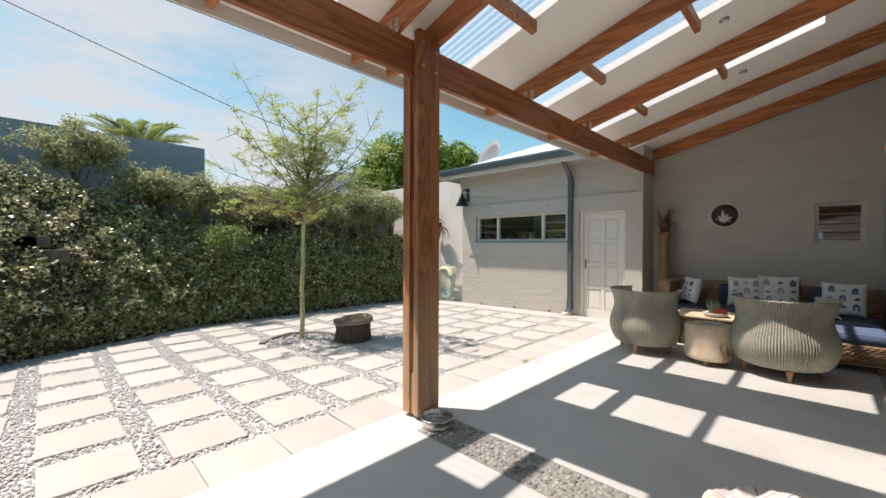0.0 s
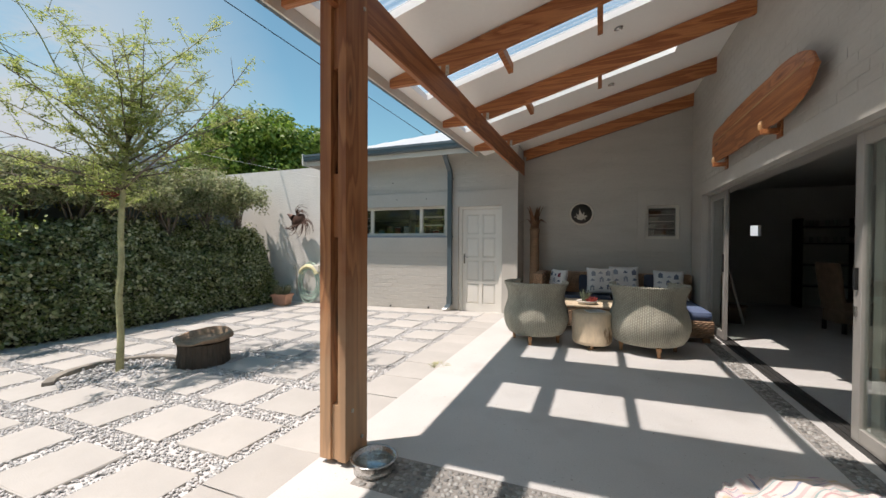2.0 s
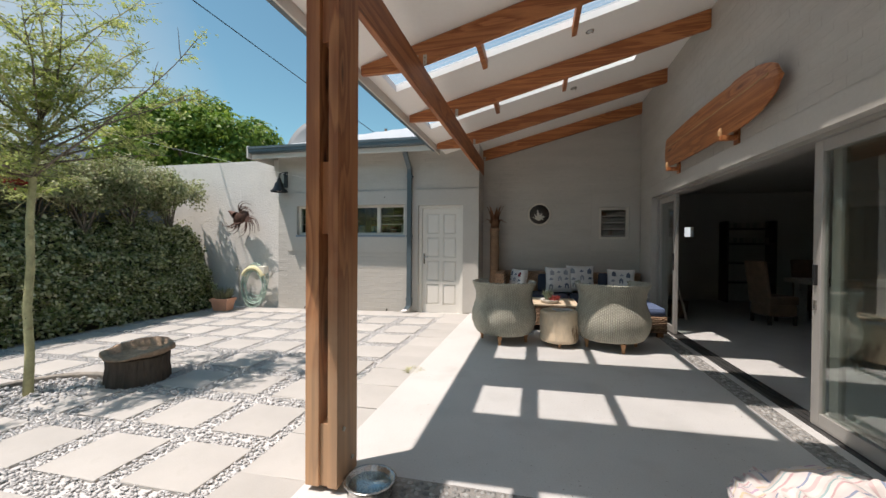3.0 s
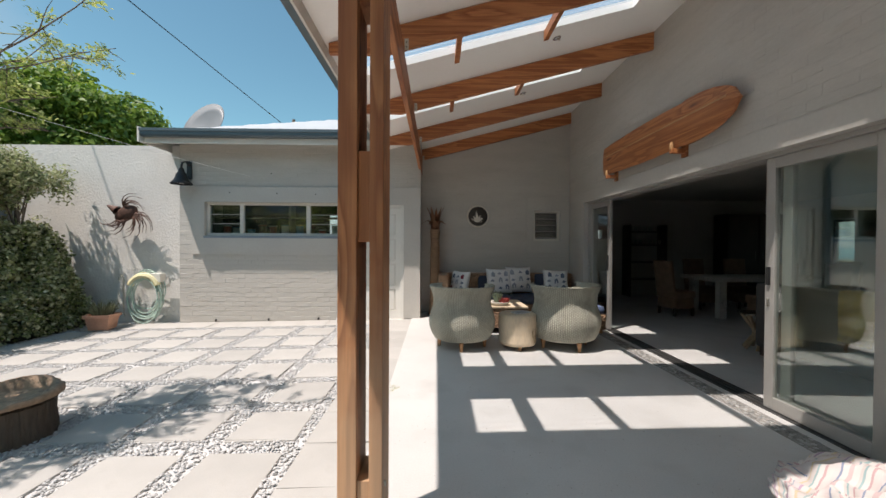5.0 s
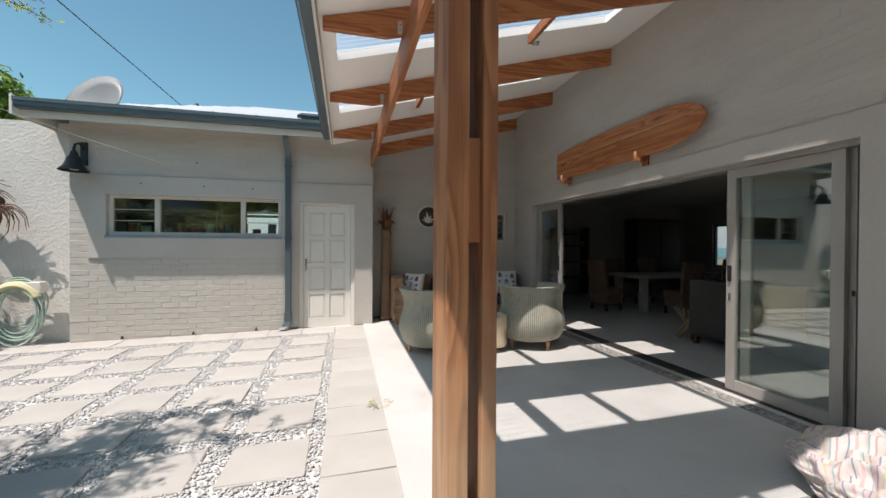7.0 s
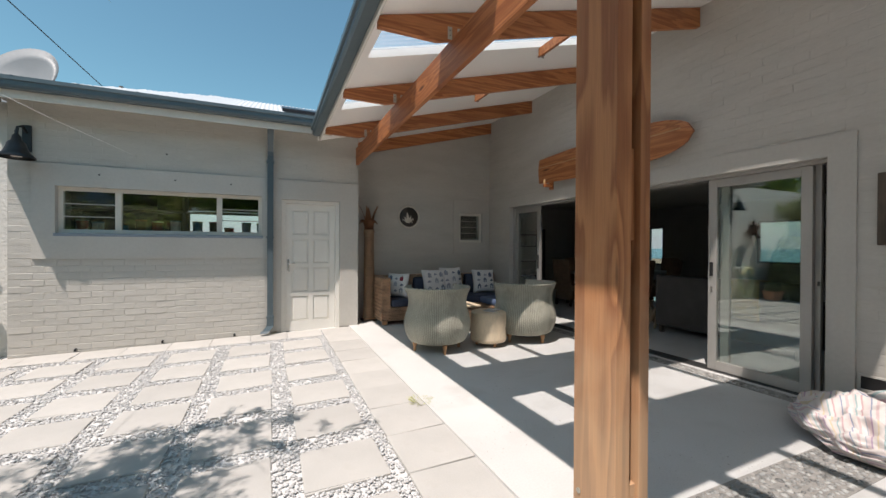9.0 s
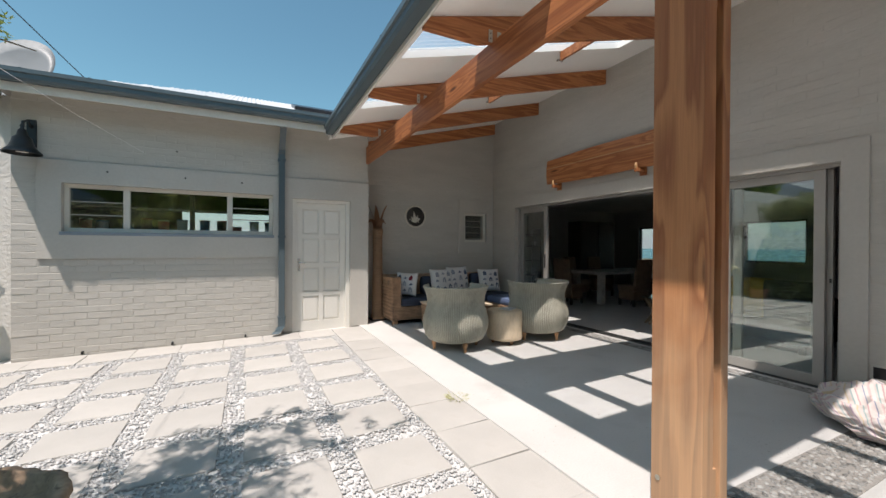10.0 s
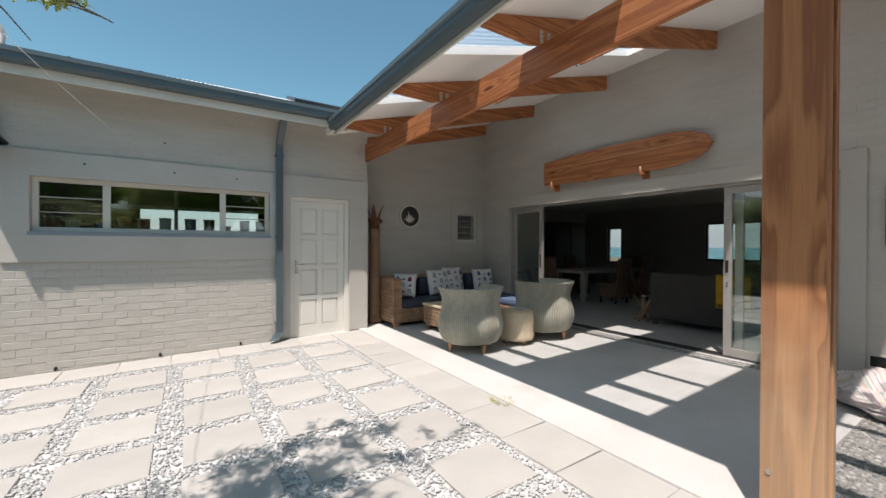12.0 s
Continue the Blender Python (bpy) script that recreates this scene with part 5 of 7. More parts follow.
part("pebble_relief", bm, RIM, pq)

# wooden surfboard on brackets
sf = base("surfboard", WX - 0.10, 4.98, 2.62, 0, "wooden surfboard mounted flat on the wall brackets", "surfboard")
bm = bmesh.new()
outline = []
L = 2.66
for i in range(41):
    q = i / 40
    yy = 1.32 - L * q
    half = 0.20 + 0.035 * math.sin(math.pi * min(1, q * 1.1)) if q < 0.72 else 0.235 * math.sqrt(max(0.0, 1 - ((q - 0.72) / 0.28) ** 2.3))
    outline.append((yy, half))
front, backr = [], []
for s in (0, 1):
    rows = []
    for yy, half in outline:
        rows.append([bm.verts.new(((-0.026 + 0.018 * abs(c) ** 2) if s == 0 else (0.016 - 0.01 * abs(c) ** 2), yy, half * c)) for c in (-1, -0.8, -0.4, 0, 0.4, 0.8, 1)])
    for a, b in zip(rows, rows[1:]):
        for k in range(6):
            f = (a[k], a[k + 1], b[k + 1], b[k])
            bm.faces.new(f if s else f[::-1])
    if s == 0:
        front = rows
    else:
        backr = rows
for i in range(40):
    for k in (0, 6):
        bm.faces.new((front[i][k], front[i + 1][k], backr[i + 1][k], backr[i][k]))
for k in range(6):
    bm.faces.new((front[0][k], front[0][k + 1], backr[0][k + 1], backr[0][k]))
bmesh.ops.remove_doubles(bm, verts=bm.verts, dist=0.001)
bmesh.ops.recalc_face_normals(bm, faces=bm.faces)
part("board", bm, BOARDWOOD, sf)
INLAY = wood("pale_inlay_timber", 1, (0.60, 0.36, 0.18), (0.46, 0.24, 0.1), 0.4)
part("stringer", B(-0.029, -0.0245, -1.2, 1.31, 0.05, 0.066), INLAY, sf, "pale timber stringer")
for by in (-0.46, 1.12):
    br = base("board_bracket", WX, 4.98 + by, 2.34, 0, "wooden wall bracket under the surfboard", "bracket", "surfboard brackets")
    part("arm", B(-0.165, -0.002, -0.024, 0.024, 0.0, 0.05, 0.006), BOARDWOOD, br)
    part("backplate", B(-0.02, -0.001, -0.05, 0.05, -0.04, 0.12, 0.006), BOARDWOOD, br)
    part("peg", tube(bmesh.new(), [(-0.155, 0, 0.045), (-0.16, 0, 0.09), (-0.15, 0, 0.12)], [0.02, 0.018, 0.012], 8), INLAY, br)

# patchwork floor cushion
STRIPE = bpy.data.materials.new("patchwork_stripes")
STRIPE.use_nodes = True
sn, sl_ = STRIPE.node_tree.nodes, STRIPE.node_tree.links
suv, scl, sfl, swn, ssp, scs = (sn.new("ShaderNodeTexCoord"), sn.new("ShaderNodeVectorMath"), sn.new("ShaderNodeVectorMath"), sn.new("ShaderNodeTexWhiteNoise"),
                                sn.new("ShaderNodeSeparateXYZ"), sn.new("ShaderNodeSeparateXYZ"))
scl.operation, sfl.operation, swn.noise_dimensions = "MULTIPLY", "FLOOR", "2D"
scl.inputs[1].default_value = (1.5, 2.6, 1.0)
sl_.new(suv.outputs["UV"], scl.inputs[0])
sl_.new(scl.outputs["Vector"], sfl.inputs[0])
sl_.new(sfl.outputs["Vector"], swn.inputs["Vector"])
sl_.new(scl.outputs["Vector"], ssp.inputs["Vector"])
sl_.new(swn.outputs["Color"], scs.inputs["Vector"])


def cloth_op(kind, a, c):
    node = sn.new("ShaderNodeMath")
    node.operation = kind
    for k, q in enumerate((a, c)):
        if isinstance(q, (int, float)):
            node.inputs[k].default_value = q
        else:
            sl_.new(q, node.inputs[k])
    return node.outputs["Value"]


turned = cloth_op("GREATER_THAN", scs.outputs["X"], 0.62)
along = cloth_op("ADD", cloth_op("MULTIPLY", ssp.outputs["X"], turned), cloth_op("MULTIPLY", ssp.outputs["Y"], cloth_op("SUBTRACT", 1.0, turned)))
band = cloth_op("FRACT", cloth_op("ADD", cloth_op("MULTIPLY", along, 0.8), scs.outputs["Y"]), 0.0)
srp, svo, sbp = sn.new("ShaderNodeValToRGB"), sn.new("ShaderNodeTexNoise"), sn.new("ShaderNodeBump")
srp.color_ramp.interpolation = "CONSTANT"
stops = [(0.0, (0.60, 0.54, 0.51)), (0.08, (0.50, 0.33, 0.33)), (0.12, (0.62, 0.58, 0.55)), (0.2, (0.30, 0.40, 0.40)), (0.24, (0.56, 0.50, 0.47)), (0.34, (0.58, 0.47, 0.32)),
         (0.38, (0.62, 0.56, 0.53)), (0.48, (0.42, 0.30, 0.38)), (0.52, (0.60, 0.50, 0.49)), (0.62, (0.36, 0.38, 0.42)), (0.65, (0.62, 0.58, 0.55)), (0.76, (0.56, 0.42, 0.41)),
         (0.82, (0.60, 0.56, 0.53)), (0.9, (0.24, 0.27, 0.36)), (0.93, (0.60, 0.52, 0.50))]
while len(srp.color_ramp.elements) < len(stops):
    srp.color_ramp.elements.new(0.5)
for e, (p, c) in zip(srp.color_ramp.elements, stops):
    e.position, e.color = p, (*c, 1)
svo.inputs["Scale"].default_value = 220
sbp.inputs["Strength"].default_value, sbp.inputs["Distance"].default_value = 0.3, 0.003
sl_.new(band, srp.inputs["Fac"])
sl_.new(srp.outputs["Color"], sn["Principled BSDF"].inputs["Base Color"])
sl_.new(suv.outputs["Object"], svo.inputs["Vector"])
sl_.new(svo.outputs["Fac"], sbp.inputs["Height"])
sl_.new(sbp.outputs["Normal"], sn["Principled BSDF"].inputs["Normal"])
sn["Principled BSDF"].inputs["Roughness"].default_value = 0.9
bb = base("floor_cushion", 0.13, 2.0, 0, 15, "slumped patchwork beanbag in faded pastel stripes", "beanbag")
bm = bmesh.new()
bmesh.ops.create_icosphere(bm, subdivisions=6, radius=1.0)
cloth_uv = bm.loops.layers.uv.new("cloth")
for face in bm.faces:
    for loop in face.loops:
        d = loop.vert.co
        flat = math.acos(max(-1.0, min(1.0, d.z))) / max(1e-4, math.hypot(d.x, d.y))
        loop[cloth_uv].uv = (d.x * flat, d.y * flat)
for v in bm.verts:
    d = v.co.copy()
    warp = d + 0.35 * noise.noise_vector(d * 1.5 + Vector((2, 7, 1)))
    ridge = 1 - abs(2.2 * noise.noise(warp * 1.9 + Vector((3, 1, 2))))
    crease = 1 - abs(2.4 * noise.noise(warp * 4.3 + Vector((8, 2, 5))))
    f = 1 + 0.12 * noise.noise(d * 1.3) + 0.10 * ridge + 0.055 * crease + 0.012 * noise.noise(d * 14)
    up = max(0.0, d.z + 0.35)
    v.co = Vector((d.x * 0.49 * f, d.y * 0.46 * f, max(0.0, (d.z + 0.60) * 0.138 * f + up * (0.042 * ridge + 0.032 * crease))))
part("cover", bm, STRIPE, bb, "", True)
bm = bmesh.new()
tube(bm, [(0.50 * math.cos(a), 0.47 * math.sin(a), 0.07 + 0.03 * math.sin(3 * a)) for a in [i * 2 * math.pi / 40 for i in range(41)]], 0.012, 6, False)
part("piping", bm, WHITECLOTH, bb)

# dog bowl
WATER = glass("bowl_water", (0.75, 0.87, 0.92))
db = base("dog_bowl", -2.07, 2.06, 0.0, 0, "stainless steel dog bowl with water beside the post", "bowl")
part("bowl", lathe(bmesh.new(), [(0.10, 0.0), (0.118, 0.004), (0.118, 0.02), (0.11, 0.03), (0.125, 0.07), (0.137, 0.076), (0.137, 0.08), (0.12, 0.078), (0.10, 0.03), (0.0005, 0.025)], 36, cap=False), STEEL, db, "", True)
part("water", lathe(bmesh.new(), [(0.111, 0.055), (0.0005, 0.0551)], 36, cap=False), WATER, db)

# dark timber wall piece and air vent beside the doors
fp = base("wall_frame", WX, 2.03, 1.36, 0, "dark weathered timber frame hung on the wall", "wall art")
for a, b, c, d in ((0.17, 0.23, 0.0, 0.56), (-0.23, -0.17, 0.0, 0.56), (-0.17, 0.17, 0.0, 0.07), (-0.17, 0.17, 0.49, 0.56)):
    part("rail", B(-0.035, -0.002, a, b, c, d, 0.006), DARKBARK, fp)
part("backing", B(-0.012, -0.002, -0.17, 0.17, 0.07, 0.49), DARKWOOD, fp)
av = base("air_vent", WX, 2.22, 0.22, 0, "dark rectangular air vent at the wall base", "vent")
# black plate for the shade inside the vent; no hole is cut
part("opening", B(-0.008, -0.001, -0.13, 0.13, 0.0, 0.1), BLACK, av)
for a, b, c, d in ((-0.145, 0.145, -0.015, 0.0), (-0.145, 0.145, 0.1, 0.115), (-0.145, -0.13, 0.0, 0.1), (0.13, 0.145, 0.0, 0.1)):
    part("rim", B(-0.014, -0.001, a, b, c, d), PLASTER, av)

# wall lantern
ln = base("wall_lantern", -6.47, GY, 2.38, 0, "black iron bell-shaped wall lantern", "lantern")
part("backplate", B(-0.045, 0.045, -0.03, -0.001, 0.12, 0.46, 0.008), BLACK, ln)
part("arm", tube(bmesh.new(), [(0, -0.02, 0.36), (0, -0.12, 0.42), (0, -0.22, 0.38), (0, -0.24, 0.26)], 0.016, 8), BLACK, ln)
bm = lathe(bmesh.new(), [(0.17, 0.0), (0.175, 0.012), (0.12, 0.07), (0.095, 0.13), (0.085, 0.18), (0.05, 0.215), (0.04, 0.27), (0.015, 0.3), (0.022, 0.325), (0.004, 0.36)], 28, 0, -0.24, cap=False)
part("shade", bm, BLACK, ln, "", True)
part("globe", lathe(bmesh.new(), [(0.05, 0.02), (0.055, 0.06), (0.05, 0.1), (0.02, 0.12)], 16, 0, -0.24), CERAMIC, ln)

# clothes line from the lantern wall
cln = base("wash_line", 0, 0, 0, 0, "thin pale cord strung from the young tree to the wall", "cord")
part("cord", tube(bmesh.new(), [(-5.70, 2.76, 2.47), (-5.62, 4.0, 2.47), (-5.5, 5.6, 2.49), (-5.36, GY - 0.012, 2.56)], 0.002, 5), WHITECLOTH, cln)
part("hook", tube(bmesh.new(), [(-5.36, GY, 2.56), (-5.36, GY - 0.03, 2.56), (-5.35, GY - 0.03, 2.58)], 0.006, 6), GALV, cln)
for wx_, wz_ in ((-5.75, 2.27), (-4.9, 2.26), (-4.2, 2.25), (-5.0, 2.62)):
    tagged(part("wall_plug", tube(bmesh.new(), [(wx_, GY - 0.03, wz_), (wx_, GY - 0.02, wz_)], 0.012, 8), BLACK), "small dark wall plug hole above the window", "plug", "wall plugs")
for wx_ in (-6.0, -5.05, -4.15):
    wp = base("weep_pipe", wx_, GY, ground_z(wx_) + 0.012, 0, "short dark weep pipe at the wall base", "pipe", "weep pipes")
    part("spout", tube(bmesh.new(), [(0, 0, 0.03), (0, -0.025, 0.03), (0, -0.03, 0.0)], 0.013, 7), BLACK, wp)

# hose on its hanger, tap, planter
HY = 7.62
HOSE = mat("green_garden_hose", (0.40, 0.52, 0.45), 0.45, 0.1, 8)
HANG = mat("yellow_hose_hanger", (0.72, 0.66, 0.40), 0.5, 0.1, 6)
PALEPLAST = mat("pale_plastic", (0.72, 0.7, 0.62), 0.5, 0.05, 6)
ho = base("garden_hose", -7.28, HY - 0.10, 0.0, 0, "coiled pale green hose on a yellow wall hanger", "hose")
for k in range(12):
    rx, rz = 0.28 + 0.05 * math.sin(k * 2.3), 0.37 + 0.03 * math.cos(k * 1.7)
    cz = 0.70 - rz + 0.015 * k * (k % 2)
    cz = max(cz, rz - 0.115 + ground_z(-7.28) + 0.115)
    part("coil", tube(bmesh.new(), [(rx * math.cos(a) + 0.02 * math.sin(k), -0.06 + 0.0115 * k - 0.01 * math.sin(3 * a + k), cz + rz * math.sin(a)) for a in [i * 2 * math.pi / 36 for i in range(37)]], 0.0095, 6, False), HOSE, ho)
part("hanger", tube(bmesh.new(), [(0.26 * math.cos(a), -0.03, 0.5 + 0.26 * math.sin(a)) for a in [radians(20 + i * 14) for i in range(11)]], 0.055, 8), HANG, ho, "yellow plastic hanger")
part("bracket", B(0.12, 0.3, -0.05, 0.098, 0.64, 0.8, 0.01), PALEPLAST, ho, "pale plastic bracket")
tp = base("garden_tap", -7.72, HY, 0.62, 0, "small metal garden tap on the wall", "tap")
part("pipe", tube(bmesh.new(), [(0, -0.002, -0.6), (0, -0.03, -0.55), (0, -0.03, 0.1), (0, -0.08, 0.12)], 0.012, 7), GALV, tp)
part("spout", tube(bmesh.new(), [(0, -0.08, 0.12), (0, -0.13, 0.11), (0, -0.14, 0.06)], 0.013, 7), GALV, tp)
part("handle", B(-0.03, 0.03, -0.09, -0.075, 0.14, 0.155, 0.003), GALV, tp)
TERRA = mat("terracotta", (0.58, 0.31, 0.21), 0.8, 0.1, 5, 0.1, 40, dark=(0.5, 0.36, 0.28), dark_at=(0.65, 0.85))
pt = base("plant_pot", -7.62, 7.02, ground_z(-7.6) + 0.012, 10, "square terracotta pot with a straggly shrub", "plant")
bm = bmesh.new()
rows = []
for hw, z in ((0.12, 0.0), (0.15, 0.2), (0.168, 0.2), (0.17, 0.25), (0.145, 0.25), (0.14, 0.2)):
    rows.append([bm.verts.new((sx * hw * 1.15, sy * hw, z)) for sx, sy in ((-1, -1), (1, -1), (1, 1), (-1, 1))])
for a, b in zip(rows, rows[1:]):
    for k in range(4):
        bm.faces.new((a[k], a[(k + 1) % 4], b[(k + 1) % 4], b[k]))
bm.faces.new(rows[0][::-1])
bm.faces.new(rows[-1])
part("pot", bm, TERRA, pt)
GREYLEAF = mat("grey_green_leaf", (0.15, 0.16, 0.09), 0.7, 0.2, 6, island=0.5)
part("foliage", spikes(bmesh.new(), 160, 0.12, 0.3, 0.006, 0, 0, 0.2, 0.14), GREYLEAF, pt)

# rusty fish sculpture
RUST = mat("rusted_metal", (0.10, 0.05, 0.035), 0.6, 0.3, 14, 0.3, 60, metal=0.3)
bm = bmesh.new()
bmesh.ops.create_uvsphere(bm, u_segments=20, v_segments=12, radius=1.0, matrix=Matrix.Translation((0, -0.08, 0)) @ Matrix.Rotation(radians(-28), 4, "Y") @ Matrix.Diagonal((0.22, 0.07, 0.13, 1)))
bmesh.ops.create_cone(bm, segments=16, radius1=0.085, radius2=0.01, depth=0.2, matrix=Matrix.Translation((-0.25, -0.08, 0.10)) @ Matrix.Rotation(radians(-62), 4, "Y"))
rnd = random.Random(5)
for k in range(34):
    if k < 15:
        p, ang, ln_ = Vector((0.12, -0.08, -0.03)), radians(rnd.uniform(-60, 35)), rnd.uniform(0.22, 0.48)
    elif k < 24:
        p, ang, ln_ = Vector((-0.02, -0.09, 0.1)), radians(rnd.uniform(30, 100)), rnd.uniform(0.12, 0.38)
    else:
        p, ang, ln_ = Vector((-0.12 + 0.02 * (k - 24), -0.09, -0.08)), radians(rnd.uniform(-125, -70)), rnd.uniform(0.2, 0.45)
    pts = []
    for i in range(6):
        q = i / 5
        a2 = ang - 0.9 * q * q
        pts.append(p + Vector((math.cos(a2) * ln_ * q, -0.05 * math.sin(q * 3) - 0.02 * q, math.sin(a2) * ln_ * q)))
    tube(bm, pts, [0.016 * (1 - 0.8 * i / 5) for i in range(6)], 5)
fi = tagged(part("fish_sculpture", bm, RUST), "rust-brown metal fish sculpture hung on the white wall", "sculpture")
fi.location = (-7.63, HY, 1.88)
tagged(part("sculpture_hook", tube(bmesh.new(), [(-7.6, HY, 1.95), (-7.6, HY - 0.08, 1.93)], 0.008, 6), GALV), "metal hook holding the fish sculpture", "hook")

# stump seat with a bark bowl, young tree, stone edging
SX, SY = -5.11, 3.25
SZ = ground_z(SX)
st = base("tree_stump", SX, SY, SZ - 0.01, 0, "dark weathered tree stump with a bark rim", "stump")
bm = bmesh.new()
rings = []
for r, z in ((0.268, 0.0), (0.262, 0.08), (0.25, 0.16), (0.255, 0.25), (0.235, 0.26)):
    row = []
    for k in range(128):
        a = 2 * math.pi * k / 128
        w = r * (1 + 0.07 * noise.noise(Vector((math.cos(a) * 3, math.sin(a) * 3, z))) + 0.05 * noise.noise(Vector((math.cos(a) * 13, math.sin(a) * 13, z * 2))))
        row.append(bm.verts.new((w * math.cos(a), w * math.sin(a), z)))
    rings.append(row)
for a, b in zip(rings, rings[1:]):
    for k in range(128):
        bm.faces.new((a[k], a[(k + 1) % 128], b[(k + 1) % 128], b[k]))
bm.faces.new(rings[0][::-1])
bm.faces.new(rings[-1])
part("trunk", bm, DARKBARK, st)
sb_ = base("bark_bowl", SX, SY, SZ + 0.247, 0, "rough hollow bark bowl lying on the stump", "bowl")
bm = bmesh.new()
rings = []
for r, z in ((0.19, 0.0), (0.25, 0.012), (0.30, 0.036), (0.296, 0.078), (0.25, 0.083), (0.225, 0.028), (0.11, 0.012)):
    row = []
    for k in range(56):
        a = 2 * math.pi * k / 56
        w = 1 + 0.16 * noise.noise(Vector((math.cos(a) * 1.7, math.sin(a) * 1.7, 5))) + 0.05 * noise.noise(Vector((math.cos(a) * 7, math.sin(a) * 7, 2)))
        row.append(bm.verts.new((r * w * math.cos(a), r * w * math.sin(a), z * (0.92 + 0.35 * math.sin(a - 0.4) + 0.4 * noise.noise(Vector((math.cos(a) * 1.6, math.sin(a) * 1.6, 9)))))))
    rings.append(row)
for a, b in zip(rings, rings[1:]):
    for k in range(56):
        bm.faces.new((a[k], a[(k + 1) % 56], b[(k + 1) % 56], b[k]))
bm.faces.new(rings[0][::-1])
bm.faces.new(rings[-1])
part("rim", bm, BARKCUT, sb_, "", True)

# ---- foliage ----


def leaf_mat(name, cols, rough=0.6, trans=0.35):
    """Leaf with a colour of its own for each leaf, and light through it."""
    m = bpy.data.materials.new(name)
    m.use_nodes = True
    n, l = m.node_tree.nodes, m.node_tree.links
    b = n["Principled BSDF"]
    ge, rp = n.new("ShaderNodeNewGeometry"), n.new("ShaderNodeValToRGB")
    while len(rp.color_ramp.elements) < len(cols):
        rp.color_ramp.elements.new(0.5)
    for i, (e, c) in enumerate(zip(rp.color_ramp.elements, cols)):
        e.position, e.color = i / max(1, len(cols) - 1), (*c, 1)
    l.new(ge.outputs["Random Per Island"], rp.inputs["Fac"])
    l.new(rp.outputs["Color"], b.inputs["Base Color"])
    b.inputs["Roughness"].default_value = rough
    tr, mx = n.new("ShaderNodeBsdfTranslucent"), n.new("ShaderNodeMixShader")
    l.new(rp.outputs["Color"], tr.inputs["Color"])
    mx.inputs["Fac"].default_value = trans
    l.new(b.outputs["BSDF"], mx.inputs[1])
    l.new(tr.outputs["BSDF"], mx.inputs[2])
    l.new(mx.outputs["Shader"], n["Material Output"].inputs["Surface"])
    return m


def leaves(name, centers, normals, length, width, material, rng, tilt=0.8, parent=None):
    """Many small folded leaves, each a kite of two triangles, as one mesh."""
    c = np.asarray(centers, float)
    n = np.asarray(normals, float) + rng.normal(0, tilt, c.shape)
    n /= np.linalg.norm(n, axis=1, keepdims=True) + 1e-9
    t = np.cross(n, rng.normal(0, 1, c.shape))
    t /= np.linalg.norm(t, axis=1, keepdims=True) + 1e-9
    s = np.cross(n, t)
    k = rng.uniform(0.6, 1.25, (len(c), 1))
    ln, w = length * k, width * k
    v = np.stack([c, c + t * ln * 0.45 + s * w * 0.5 + n * w * 0.15, c + t * ln, c + t * ln * 0.45 - s * w * 0.5 + n * w * 0.15], 1).reshape(-1, 3)
    i = np.arange(len(c))[:, None] * 4
    f = np.concatenate([i + np.array([[0, 1, 2]]), i + np.array([[0, 2, 3]])], 1).reshape(-1, 3)
    me = bpy.data.meshes.new(name)
    me.vertices.add(len(v))
    me.vertices.foreach_set("co", v.ravel())
    me.loops.add(f.size)
    me.loops.foreach_set("vertex_index", f.ravel().astype(np.int32))
    me.polygons.add(len(f))
    me.polygons.foreach_set("loop_start", np.arange(0, f.size, 3, dtype=np.int32))
    me.update(calc_edges=True)
    me.materials.append(material)
    ob = new(name, me)
    if parent is not None:
        ob.parent = parent
    return ob


IVY = leaf_mat("ivy_leaf", [(0.07, 0.085, 0.032), (0.24, 0.275, 0.11), (0.46, 0.49, 0.24), (0.76, 0.76, 0.56)], 0.3, 0.4)
DRYIVY = leaf_mat("dry_ivy_leaf", [(0.15, 0.11, 0.08), (0.34, 0.25, 0.18), (0.28, 0.27, 0.14), (0.55, 0.45, 0.34)], 0.7, 0.3)
BRIGHT = leaf_mat("bright_leaf", [(0.10, 0.16, 0.03), (0.18, 0.25, 0.05), (0.26, 0.32, 0.08)], 0.55, 0.35)
ROSEMARY = leaf_mat("rosemary_leaf", [(0.13, 0.155, 0.06), (0.28, 0.325, 0.14), (0.48, 0.51, 0.29), (0.33, 0.29, 0.19)], 0.6, 0.4)
ACACIA = leaf_mat("acacia_leaflet", [(0.26, 0.33, 0.08), (0.38, 0.45, 0.13), (0.52, 0.54, 0.22)], 0.6, 0.5)
BIGLEAF = leaf_mat("tree_leaf", [(0.07, 0.15, 0.02), (0.17, 0.28, 0.04), (0.32, 0.43, 0.08)], 0.5, 0.45)
PALMLEAF = leaf_mat("palm_leaflet", [(0.10, 0.17, 0.04), (0.22, 0.28, 0.08), (0.36, 0.36, 0.13)], 0.5, 0.35)
YELLOWBARK = mat("fever_tree_bark", (0.42, 0.41, 0.22), 0.7, 0.2, 6, 0.4, 40, dark=(0.25, 0.22, 0.12), dark_at=(0.6, 0.8))
GREYBARK = mat("grey_bark", (0.16, 0.13, 0.10), 0.9, 0.25, 6, 0.6, 40)
rng = np.random.default_rng(7)


def bank_x(y):
    """Foot of the planted bank: straight, curving in towards the near end."""
    return -8.25 + (0.13 * (2.6 - y) ** 2 * (1 if y < 2.6 else 0)) + 0.05 * math.sin(y * 2.1)


